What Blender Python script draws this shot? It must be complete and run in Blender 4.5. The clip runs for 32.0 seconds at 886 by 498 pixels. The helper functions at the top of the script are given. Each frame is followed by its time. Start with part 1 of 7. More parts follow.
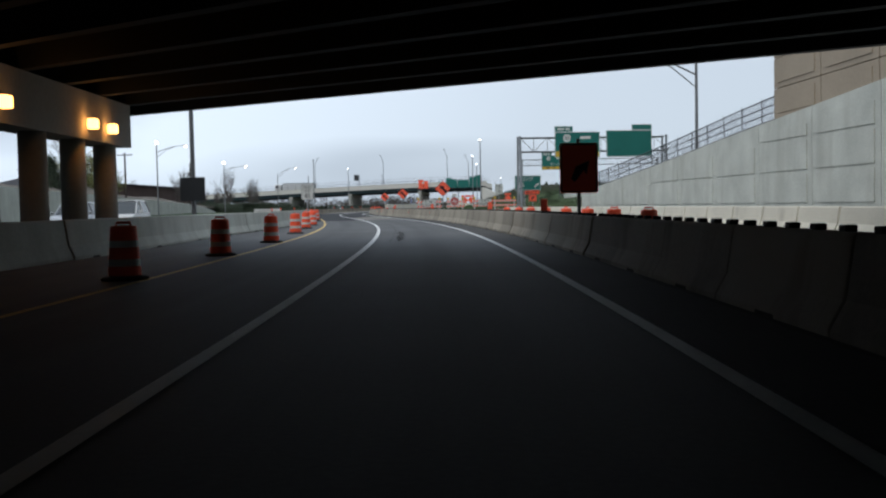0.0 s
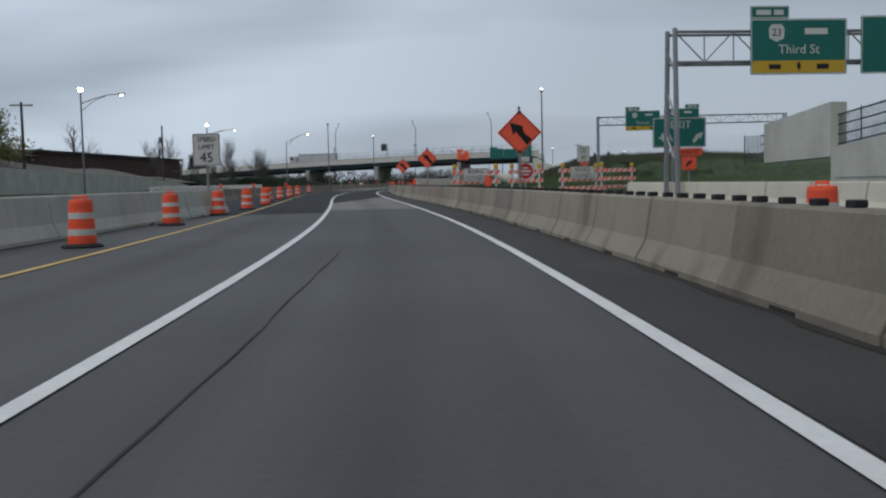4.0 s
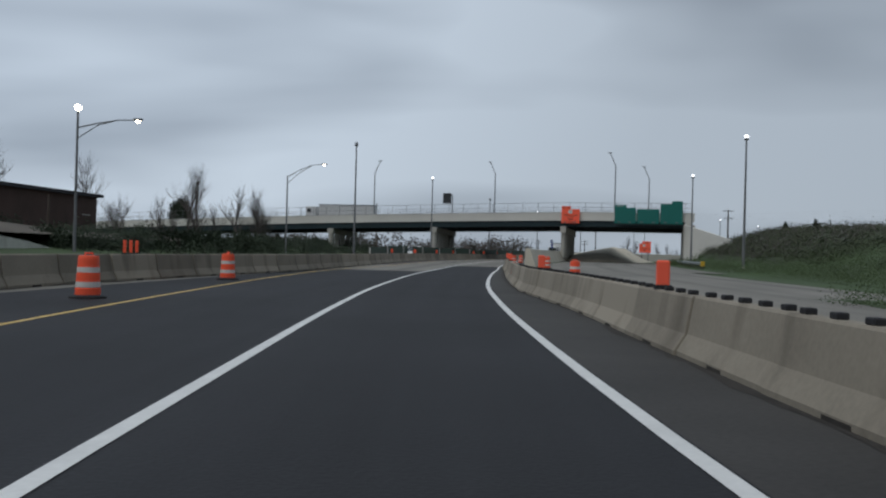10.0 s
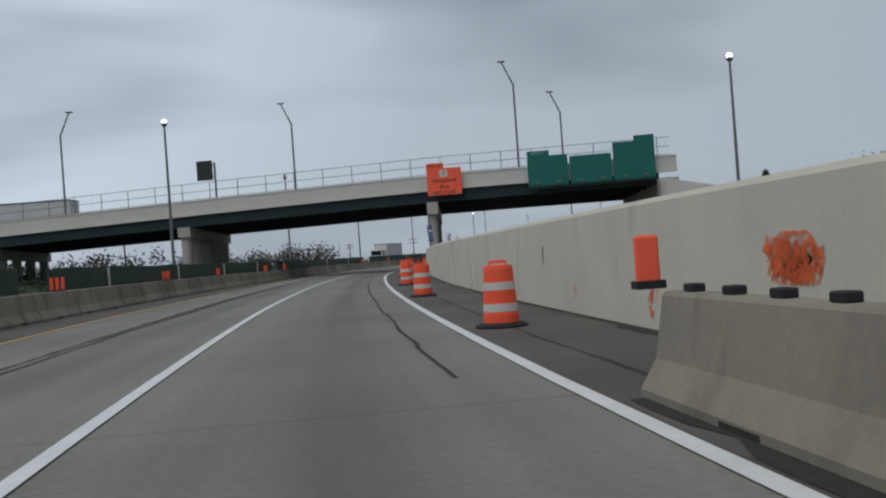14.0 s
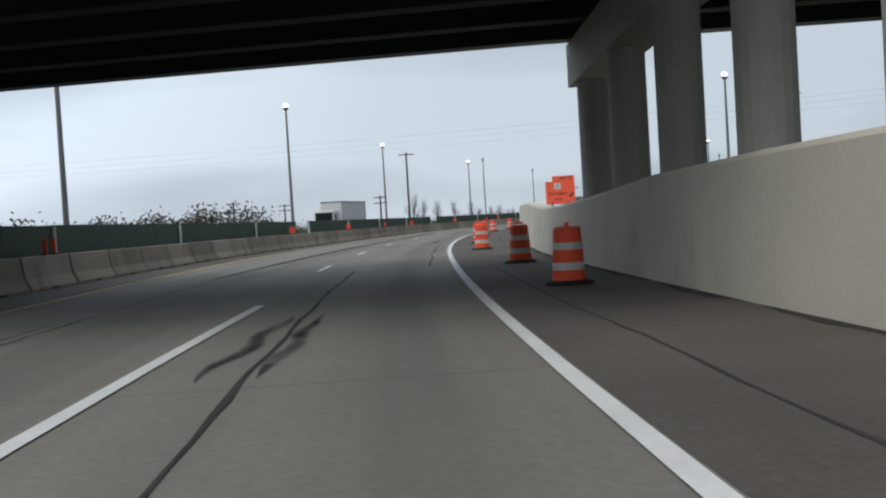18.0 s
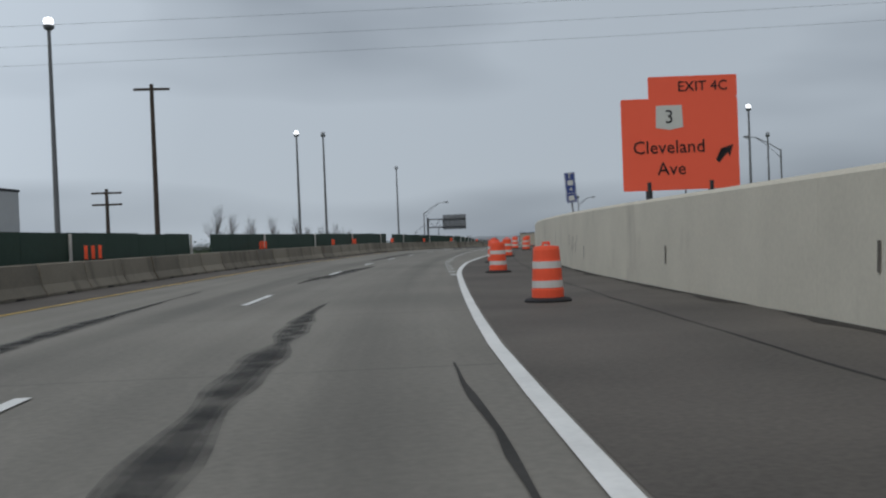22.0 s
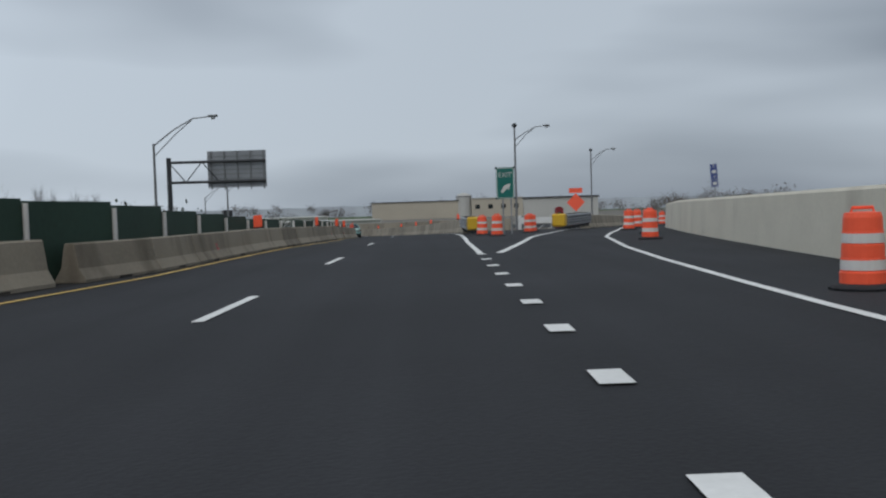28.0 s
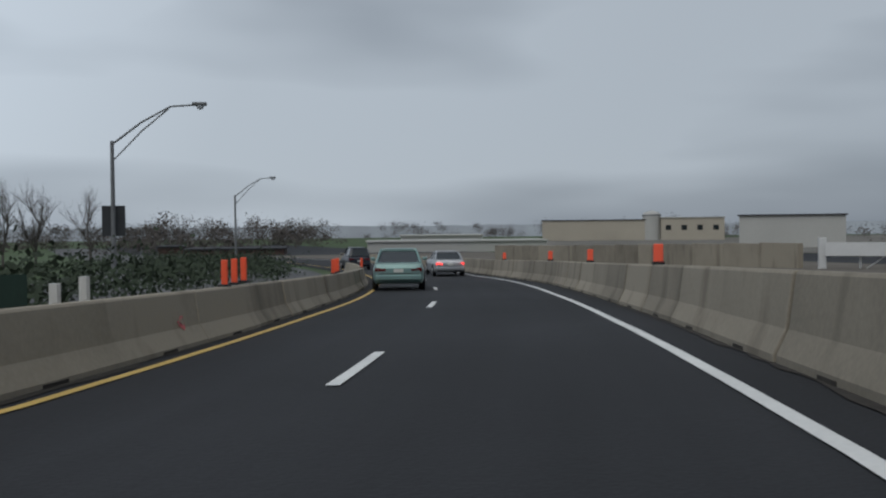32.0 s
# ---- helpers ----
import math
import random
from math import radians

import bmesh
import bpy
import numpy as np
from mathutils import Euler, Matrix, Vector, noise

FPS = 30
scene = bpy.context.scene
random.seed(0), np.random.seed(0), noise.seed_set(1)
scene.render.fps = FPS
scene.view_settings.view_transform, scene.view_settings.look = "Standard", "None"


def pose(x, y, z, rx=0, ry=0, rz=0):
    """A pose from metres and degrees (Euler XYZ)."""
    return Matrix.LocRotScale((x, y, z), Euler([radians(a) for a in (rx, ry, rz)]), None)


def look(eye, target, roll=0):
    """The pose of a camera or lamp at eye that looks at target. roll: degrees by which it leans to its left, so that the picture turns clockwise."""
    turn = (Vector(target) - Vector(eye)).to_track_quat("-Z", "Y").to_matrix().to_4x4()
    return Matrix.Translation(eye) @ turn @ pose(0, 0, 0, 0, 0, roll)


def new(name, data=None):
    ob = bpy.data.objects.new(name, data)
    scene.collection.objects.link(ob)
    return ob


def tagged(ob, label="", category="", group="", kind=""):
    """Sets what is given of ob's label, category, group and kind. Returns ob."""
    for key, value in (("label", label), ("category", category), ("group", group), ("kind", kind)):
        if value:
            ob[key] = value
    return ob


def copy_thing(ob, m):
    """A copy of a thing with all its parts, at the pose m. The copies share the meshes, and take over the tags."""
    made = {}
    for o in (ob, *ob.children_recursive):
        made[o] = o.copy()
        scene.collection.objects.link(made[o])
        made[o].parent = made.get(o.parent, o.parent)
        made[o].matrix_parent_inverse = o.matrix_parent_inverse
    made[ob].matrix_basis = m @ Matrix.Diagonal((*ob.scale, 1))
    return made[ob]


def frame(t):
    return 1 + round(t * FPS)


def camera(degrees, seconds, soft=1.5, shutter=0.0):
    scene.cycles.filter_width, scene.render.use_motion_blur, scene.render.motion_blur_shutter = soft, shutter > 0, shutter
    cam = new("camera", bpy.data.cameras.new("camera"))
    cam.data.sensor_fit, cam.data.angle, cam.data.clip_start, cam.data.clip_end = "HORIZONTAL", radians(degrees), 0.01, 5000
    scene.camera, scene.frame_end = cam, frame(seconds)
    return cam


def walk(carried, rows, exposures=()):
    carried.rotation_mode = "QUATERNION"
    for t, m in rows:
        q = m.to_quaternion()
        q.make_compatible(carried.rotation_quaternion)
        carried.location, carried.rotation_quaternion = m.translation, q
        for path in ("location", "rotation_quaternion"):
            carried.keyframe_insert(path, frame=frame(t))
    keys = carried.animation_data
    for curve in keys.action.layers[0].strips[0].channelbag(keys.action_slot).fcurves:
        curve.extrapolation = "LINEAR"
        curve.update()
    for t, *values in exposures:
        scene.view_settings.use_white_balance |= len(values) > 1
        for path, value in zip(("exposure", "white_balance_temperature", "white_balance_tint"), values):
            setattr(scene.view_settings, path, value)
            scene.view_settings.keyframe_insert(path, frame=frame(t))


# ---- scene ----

# ------------------------------------------------------------------ camera and walk
cam = camera(49.15, 32.0, soft=2.2)

# seconds, x, y, z, yaw (left positive), pitch, roll in degrees
PATH = [
    (0.0, 0.01, -0.01, 1.10, 7.25, -2.58, -1.23),
    (0.5, -0.82, 5.52, 1.10, 6.82, -3.42, -1.65),
    (1.0, -1.62, 11.13, 1.12, 5.16, -2.27, -0.77),
    (1.5, -2.42, 16.42, 1.08, 4.89, -1.39, -1.01),
    (2.0, -3.04, 22.00, 1.08, 6.33, -2.02, -1.10),
    (2.5, -3.85, 26.91, 1.05, 7.85, -2.33, -0.40),
    (3.0, -4.65, 32.40, 1.07, 7.96, -2.63, -0.58),
    (3.5, -5.54, 38.08, 1.07, 8.57, -3.32, -0.94),
    (4.0, -6.54, 43.97, 1.07, 9.60, -4.02, -1.29),
    (4.5, -7.74, 49.99, 1.07, 11.02, -4.27, -1.46),
    (5.0, -9.06, 56.10, 1.05, 11.31, -2.61, -0.00),
    (5.5, -10.52, 62.28, 1.05, 13.78, -3.15, -0.14),
    (6.0, -12.09, 68.69, 1.06, 13.42, -2.56, 1.14),
    (6.5, -13.79, 75.13, 1.06, 13.33, -2.88, 1.43),
    (7.0, -15.70, 81.84, 1.02, 12.48, -3.15, 1.12),
    (7.5, -17.58, 88.52, 1.02, 13.51, -2.99, 0.49),
    (8.0, -19.64, 95.69, 1.07, 13.08, -3.20, 1.28),
    (8.5, -21.52, 103.02, 1.10, 14.16, -2.87, 1.76),
    (9.0, -23.77, 110.85, 1.07, 14.78, -1.46, 1.17),
    (9.5, -26.01, 118.80, 1.11, 14.35, -1.64, 1.08),
    (10.0, -28.03, 127.07, 1.17, 12.27, 0.11, 1.51),
    (10.5, -30.10, 135.32, 1.13, 11.83, -1.50, 0.13),
    (11.0, -31.94, 143.98, 1.08, 9.57, -1.65, -0.02),
    (11.5, -33.59, 152.74, 1.08, 8.44, -1.72, -2.53),
    (12.0, -35.19, 161.86, 1.08, 6.38, -0.76, -3.40),
    (12.5, -36.79, 171.07, 1.08, 6.73, -1.55, -2.99),
    (13.0, -38.42, 180.34, 1.08, 5.92, -0.74, -1.34),
    (13.5, -39.93, 189.65, 1.08, 1.81, 1.36, -2.07),
    (14.0, -41.31, 199.13, 1.08, 0.03, 0.35, -4.13),
    (14.5, -42.62, 208.70, 1.08, -3.89, 3.20, -3.37),
    (15.0, -43.51, 218.12, 1.08, -4.93, 2.73, -3.71),
    (15.5, -44.20, 227.46, 1.08, -4.46, 1.81, -4.24),
    (16.0, -44.76, 236.70, 1.08, -3.59, 0.88, -4.77),
    (16.5, -45.21, 245.81, 1.10, -2.86, 0.38, -6.01),
    (17.0, -45.79, 254.85, 1.07, -4.11, 0.83, -4.39),
    (17.5, -46.39, 263.42, 1.11, -3.33, -0.92, -1.00),
    (18.0, -46.57, 272.17, 1.08, -2.99, -1.67, -3.45),
    (18.5, -46.63, 281.06, 1.08, -4.38, -1.97, -4.44),
    (19.0, -46.50, 290.14, 1.08, -6.73, -1.89, -4.18),
    (19.5, -46.18, 298.98, 1.08, -8.43, -1.64, -3.80),
    (20.0, -45.74, 308.02, 1.09, -9.45, -2.13, -2.78),
    (20.5, -44.86, 316.92, 1.09, -11.08, -1.29, -2.64),
    (21.0, -43.77, 325.90, 1.10, -11.82, -1.11, -2.67),
    (21.5, -42.54, 334.88, 1.09, -11.37, -1.20, -2.00),
    (22.0, -41.14, 343.72, 1.08, -13.51, -0.69, -2.25),
    (22.5, -39.52, 352.16, 1.08, -16.06, -0.62, -1.85),
    (23.0, -38.10, 360.90, 1.14, -17.44, -0.21, -2.93),
    (23.5, -36.16, 369.27, 1.07, -17.85, -1.10, -2.27),
    (24.0, -33.92, 377.56, 1.07, -20.20, -2.04, -3.85),
    (24.5, -31.59, 385.97, 1.08, -22.68, -3.53, -3.38),
    (25.0, -28.89, 394.30, 1.08, -21.64, -3.30, -2.85),
    (25.5, -26.12, 402.64, 1.08, -21.53, -3.41, -4.12),
    (26.0, -23.20, 410.99, 1.07, -20.00, -2.98, -5.35),
    (26.5, -20.33, 419.24, 1.06, -21.69, -1.43, -0.38),
    (27.0, -17.28, 427.52, 1.08, -22.07, -1.69, -0.61),
    (27.5, -14.20, 435.75, 1.02, -22.29, -2.21, -1.19),
    (28.0, -11.06, 443.95, 0.93, -22.50, -2.74, -1.78),
    (28.5, -7.89, 452.12, 0.83, -22.80, -3.00, -2.31),
    (29.0, -4.64, 460.25, 0.76, -23.25, -3.84, -2.59),
    (29.5, -1.37, 468.03, 0.72, -22.55, -4.28, -0.82),
    (30.0, 1.91, 476.38, 0.67, -21.65, 0.22, -0.86),
    (30.5, 4.80, 484.23, 0.55, -20.77, 1.05, 2.48),
    (31.0, 7.82, 492.17, 0.33, -18.59, -1.11, 0.86),
    (31.5, 10.58, 499.95, 0.11, -16.57, -0.56, -0.23),
    (32.0, 13.56, 507.93, -0.21, -12.10, -1.35, -0.54),
]


def aim(x, y, z, yaw, pitch, roll):
    return Matrix.Translation((x, y, z)) @ pose(0, 0, 0, 0, 0, yaw) @ pose(0, 0, 0, 90 + pitch) @ pose(0, 0, 0, 0, 0, roll)


walk(cam, [(r[0], aim(*r[1:])) for r in PATH],
     [(r[0], r[1], {0.0: 6330, 0.8: 6330, 1.5: 6330, 2.0: 6330, 2.5: 6330, 4.5: 6330, 8.0: 6330, 14.0: 6400, 25.0: 6450, 26.0: 6350, 27.5: 6400}.get(r[0], 6500), 10) for r in ((0.0, 0.45), (0.8, 0.4), (1.5, 0.2), (2.0, -0.05), (2.5, -0.1), (4.5, -0.12), (8.0, -0.16), (14.0, -0.13), (16.0, -0.05), (17.0, 0.0), (17.5, 0.3), (18.0, 0.4), (18.4, 0.36), (19.0, -0.06), (20.5, -0.06), (25.0, -0.1), (26.0, 0.0), (27.5, 0.05), (28.5, 0.2), (29.3, 0.2), (30.5, -0.02), (32.0, -0.08))])

# ------------------------------------------------------------------ sky and sun
world = bpy.data.worlds.new("overcast_sky")
scene.world = world
world.use_nodes = True
wn, wl = world.node_tree.nodes, world.node_tree.links
wn.clear()
w_out = wn.new("ShaderNodeOutputWorld")
w_bg = wn.new("ShaderNodeBackground")
w_sky = wn.new("ShaderNodeTexSky")
w_sky.sky_type, w_sky.sun_disc = "NISHITA", False
w_sky.sun_elevation, w_sky.sun_rotation = radians(56), radians(214)
w_co = wn.new("ShaderNodeTexCoord")
w_map = wn.new("ShaderNodeMapping")
w_map.inputs["Scale"].default_value = (1.0, 1.0, 4.6)
w_n1 = wn.new("ShaderNodeTexNoise")
w_n1.inputs["Scale"].default_value, w_n1.inputs["Detail"].default_value = 1.4, 3.5
w_n1.inputs["Roughness"].default_value, w_n1.inputs["Distortion"].default_value = 0.42, 0.2
w_ramp = wn.new("ShaderNodeValToRGB")
w_ramp.color_ramp.elements[0].position, w_ramp.color_ramp.elements[1].position = 0.38, 0.62
w_ramp.color_ramp.elements[0].color = (0.215, 0.253, 0.305, 1)
w_ramp.color_ramp.elements[1].color = (0.53, 0.60, 0.675, 1)
w_scale = wn.new("ShaderNodeVectorMath")
w_scale.operation = "SCALE"
w_scale.inputs["Scale"].default_value = 0.05
w_mix = wn.new("ShaderNodeMix")
w_mix.data_type = "RGBA"
w_mix.inputs["Factor"].default_value = 0.93
wl.new(w_co.outputs["Generated"], w_map.inputs["Vector"])
wl.new(w_map.outputs["Vector"], w_n1.inputs["Vector"])
wl.new(w_n1.outputs["Fac"], w_ramp.inputs["Fac"])
wl.new(w_sky.outputs["Color"], w_scale.inputs[0])
wl.new(w_scale.outputs["Vector"], w_mix.inputs["A"])
wl.new(w_ramp.outputs["Color"], w_mix.inputs["B"])
w_dot = wn.new("ShaderNodeVectorMath")
w_dot.operation = "DOT_PRODUCT"
w_dot.inputs[1].default_value = (-0.85, 0.30, 0.45)
wl.new(w_co.outputs["Generated"], w_dot.inputs[0])
w_span = wn.new("ShaderNodeMapRange")
w_span.inputs["From Min"].default_value, w_span.inputs["From Max"].default_value = -0.5, 1.0
wl.new(w_dot.outputs["Value"], w_span.inputs["Value"])
w_tone = wn.new("ShaderNodeValToRGB")
w_tone.color_ramp.elements[0].position, w_tone.color_ramp.elements[1].position = 0.0, 1.0
for w_at, w_v in ((0.12, 0.41), (0.33, 0.42), (0.57, 0.46), (0.83, 0.66)):
    w_el = w_tone.color_ramp.elements.new(w_at)
    w_el.color = (w_v, w_v, w_v, 1)
w_tone.color_ramp.elements[0].color, w_tone.color_ramp.elements[5].color = (0.38, 0.38, 0.38, 1), (0.74, 0.74, 0.74, 1)
wl.new(w_span.outputs["Result"], w_tone.inputs["Fac"])
w_lift = wn.new("ShaderNodeMath")
w_lift.operation = "MULTIPLY"
w_lift.inputs[1].default_value = 2.0
wl.new(w_tone.outputs["Color"], w_lift.inputs[0])
w_gain = wn.new("ShaderNodeVectorMath")
w_gain.operation = "SCALE"
wl.new(w_mix.outputs["Result"], w_gain.inputs[0])
wl.new(w_lift.outputs["Value"], w_gain.inputs["Scale"])
wl.new(w_gain.outputs["Vector"], w_bg.inputs["Color"])
wl.new(w_bg.outputs["Background"], w_out.inputs["Surface"])

sun = new("sun", bpy.data.lights.new("sun", "SUN"))
sun.data.energy, sun.data.angle, sun.data.color = 1.1, radians(50), (1.0, 0.97, 0.92)
sun.matrix_world = look((-30, -45, 80), (0, 0, 0))


# ------------------------------------------------------------------ materials
def mat(name, base, rough=0.8, var=0.18, fine=30.0, coarse=0.7, bump=0.15, metal=0.0, tint=None, local=False, each=0.0, spec=0.4):
    """A worn surface: base colour varied by a coarse stain and a fine grain, with relief."""
    m = bpy.data.materials.new(name)
    m.use_nodes = True
    n, l = m.node_tree.nodes, m.node_tree.links
    b = n["Principled BSDF"]
    b.inputs["Roughness"].default_value, b.inputs["Metallic"].default_value = rough, metal
    b.inputs["Specular IOR Level"].default_value = spec
    if local:
        co = n.new("ShaderNodeTexCoord").outputs["Object"]
    else:
        co = n.new("ShaderNodeNewGeometry").outputs["Position"]
    a, c = n.new("ShaderNodeTexNoise"), n.new("ShaderNodeTexNoise")
    a.inputs["Scale"].default_value, a.inputs["Detail"].default_value = coarse, 5.0
    c.inputs["Scale"].default_value, c.inputs["Detail"].default_value = fine, 3.0
    l.new(co, a.inputs["Vector"]), l.new(co, c.inputs["Vector"])
    add = n.new("ShaderNodeMath")
    add.operation = "MULTIPLY_ADD"
    add.inputs[1].default_value = 0.62
    l.new(a.outputs["Fac"], add.inputs[0])
    half = n.new("ShaderNodeMath")
    half.operation = "MULTIPLY"
    half.inputs[1].default_value = 0.38
    l.new(c.outputs["Fac"], half.inputs[0])
    l.new(half.outputs[0], add.inputs[2])
    value = add.outputs[0]
    if each:
        info = n.new("ShaderNodeObjectInfo")
        e = n.new("ShaderNodeMath")
        e.operation = "MULTIPLY_ADD"
        e.inputs[1].default_value = each
        l.new(info.outputs["Random"], e.inputs[0])
        l.new(value, e.inputs[2])
        value = e.outputs[0]
    r = n.new("ShaderNodeValToRGB")
    r.color_ramp.elements[0].position, r.color_ramp.elements[1].position = 0.3, 0.7 + each
    low = [v * (1 - var) for v in base] if tint is None else tint
    high = [min(1.0, v * (1 + var)) for v in base]
    r.color_ramp.elements[0].color, r.color_ramp.elements[1].color = (*low, 1), (*high, 1)
    l.new(value, r.inputs["Fac"])
    l.new(r.outputs["Color"], b.inputs["Base Color"])
    if bump:
        bp = n.new("ShaderNodeBump")
        bp.inputs["Strength"].default_value, bp.inputs["Distance"].default_value = bump, 0.02
        l.new(c.outputs["Fac"], bp.inputs["Height"])
        l.new(bp.outputs["Normal"], b.inputs["Normal"])
    return m


def streaky(name, base, dark, amount, rough=0.85, sx=3.5, sz=0.35, local=True, each=0.0, var=0.2, cut=0.5):
    """Concrete with rain streaks running down it, blotches and grain."""
    m = mat(name, base, rough, var, 16, 0.7, 0.10, local=local, each=each)
    n, l = m.node_tree.nodes, m.node_tree.links
    b = n["Principled BSDF"]
    was = b.inputs["Base Color"].links[0].from_socket
    src = n.new("ShaderNodeTexCoord").outputs["Object"] if local else n.new("ShaderNodeNewGeometry").outputs["Position"]
    if local:
        info = n.new("ShaderNodeObjectInfo")
        sh = n.new("ShaderNodeVectorMath")
        sh.operation = "ADD"
        big = n.new("ShaderNodeMath")
        big.operation = "MULTIPLY"
        big.inputs[1].default_value = 57.0
        l.new(info.outputs["Random"], big.inputs[0])
        l.new(src, sh.inputs[0])
        l.new(big.outputs[0], sh.inputs[1])
        src = sh.outputs["Vector"]
    mp = n.new("ShaderNodeMapping")
    mp.inputs["Scale"].default_value = (sx, sx, sz)
    t = n.new("ShaderNodeTexNoise")
    t.inputs["Scale"].default_value, t.inputs["Detail"].default_value, t.inputs["Roughness"].default_value = 1.0, 2.5, 0.5
    l.new(src, mp.inputs["Vector"])
    l.new(mp.outputs["Vector"], t.inputs["Vector"])
    r = n.new("ShaderNodeValToRGB")
    r.color_ramp.elements[0].position, r.color_ramp.elements[1].position = cut, cut + 0.16
    r.color_ramp.elements[0].color, r.color_ramp.elements[1].color = (0, 0, 0, 1), (amount, amount, amount, 1)
    l.new(t.outputs["Fac"], r.inputs["Fac"])
    mx = n.new("ShaderNodeMix")
    mx.data_type = "RGBA"
    mx.inputs["B"].default_value = (*dark, 1)
    l.new(r.outputs["Color"], mx.inputs["Factor"])
    l.new(was, mx.inputs["A"])
    l.new(mx.outputs["Result"], b.inputs["Base Color"])
    return m


def glow(name, colour, strength):
    m = bpy.data.materials.new(name)
    m.use_nodes = True
    b = m.node_tree.nodes["Principled BSDF"]
    b.inputs["Base Color"].default_value = (*colour, 1)
    b.inputs["Emission Color"].default_value = (*colour, 1)
    b.inputs["Emission Strength"].default_value = strength
    return m


def worn_lanes(m, oil=0.2, streak=0.3, joint=0.0):
    """Traffic wear along a road: an oily strip down each lane, long streaks, and joints across it."""
    n, l = m.node_tree.nodes, m.node_tree.links
    b = n["Principled BSDF"]
    was = b.inputs["Base Color"].links[0].from_socket
    uv = n.new("ShaderNodeUVMap")
    uv.uv_map = "along"
    xy = n.new("ShaderNodeSeparateXYZ")
    l.new(uv.outputs["UV"], xy.inputs[0])

    def calc(op, a, b_=None, c=None):
        q = n.new("ShaderNodeMath")
        q.operation = op
        for i, v in enumerate((a, b_, c)):
            if v is None:
                continue
            if isinstance(v, (int, float)):
                q.inputs[i].default_value = v
            else:
                l.new(v, q.inputs[i])
        return q.outputs[0]

    def grain(sx, sy, seed, detail=3.0):
        mp, t = n.new("ShaderNodeMapping"), n.new("ShaderNodeTexNoise")
        mp.inputs["Scale"].default_value, mp.inputs["Location"].default_value = (sx, sy, 1.0), (seed, seed * 2.3, seed)
        t.inputs["Scale"].default_value, t.inputs["Detail"].default_value = 1.0, detail
        l.new(uv.outputs["UV"], mp.inputs["Vector"])
        l.new(mp.outputs["Vector"], t.inputs["Vector"])
        return t.outputs["Fac"]

    lane = calc("FRACT", calc("DIVIDE", calc("ADD", xy.outputs["X"], 37.8), 3.6))
    off = calc("ABSOLUTE", calc("SUBTRACT", lane, 0.5))
    strip_ = calc("SMOOTH_MIN", calc("MAXIMUM", calc("SUBTRACT", 1.0, calc("DIVIDE", off, 0.17)), 0.0), 0.8, 0.3)
    dark = calc("MULTIPLY", calc("MULTIPLY", strip_, grain(0.8, 0.05, 3.0)), oil * 2.0)
    run = calc("MULTIPLY", calc("SUBTRACT", grain(1.6, 0.035, 9.0, 5.0), 0.5), streak * 2.2)
    patch = calc("MULTIPLY", calc("SUBTRACT", grain(0.35, 0.12, 17.0, 4.0), 0.5), streak * 1.1)
    level = calc("SUBTRACT", calc("ADD", calc("ADD", 1.0, run), patch), dark)
    if joint:
        at_joint = calc("ABSOLUTE", calc("SUBTRACT", calc("FRACT", calc("DIVIDE", calc("ADD", xy.outputs["Y"], 610.0), 6.1)), 0.5))
        line = calc("MULTIPLY", calc("LESS_THAN", at_joint, 0.006), calc("MULTIPLY", grain(0.5, 0.05, 31.0), joint * 2.0))
        level = calc("SUBTRACT", level, line)
    mx = n.new("ShaderNodeVectorMath")
    mx.operation = "SCALE"
    l.new(was, mx.inputs[0])
    l.new(level, mx.inputs["Scale"])
    l.new(mx.outputs["Vector"], b.inputs["Base Color"])
    return m


CONCRETE_ROAD = mat("worn_concrete_pavement", (0.196, 0.183, 0.158), 0.8, 0.26, 14, 0.16, 0.10)
ASPHALT_OLD = mat("grey_asphalt", (0.076, 0.076, 0.076), 0.75, 0.26, 18, 0.18, 0.15)
ASPHALT = mat("fresh_dark_asphalt", (0.024, 0.025, 0.028), 0.84, 0.30, 25, 0.2, 0.3, spec=0.25)
worn_lanes(CONCRETE_ROAD, 0.30, 0.30, 0.15)
worn_lanes(ASPHALT_OLD, 0.26, 0.34)
worn_lanes(ASPHALT, 0.10, 0.30)
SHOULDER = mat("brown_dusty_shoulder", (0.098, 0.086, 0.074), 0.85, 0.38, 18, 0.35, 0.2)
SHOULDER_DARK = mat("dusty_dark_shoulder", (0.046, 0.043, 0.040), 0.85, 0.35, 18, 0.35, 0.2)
# distance haze put into the colour, with a faint glow of its own
PAINTED_HAZE = mat("far_misty_land", (0.16, 0.18, 0.20), 0.95, 0.3, 0.02, 0.08, 0.0)
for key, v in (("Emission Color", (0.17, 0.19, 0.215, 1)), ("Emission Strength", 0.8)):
    PAINTED_HAZE.node_tree.nodes["Principled BSDF"].inputs[key].default_value = v
TAR = mat("black_tar_seal", (0.048, 0.046, 0.043), 0.85, 0.25, 12, 1.2, 0.1, spec=0.15)
WHITE_LINE = mat("white_road_paint", (0.70, 0.70, 0.68), 0.6, 0.12, 18, 1.5, 0.05)
YELLOW_LINE = mat("yellow_road_paint", (0.62, 0.42, 0.12), 0.6, 0.15, 18, 1.5, 0.05)
GRASS = mat("spring_grass", (0.045, 0.078, 0.026), 0.95, 0.4, 5.0, 0.06, 0.6, tint=(0.036, 0.048, 0.020))
BRUSH = mat("dark_dead_brush", (0.040, 0.045, 0.027), 0.95, 0.5, 6.0, 0.2, 0.8, tint=(0.026, 0.038, 0.019))
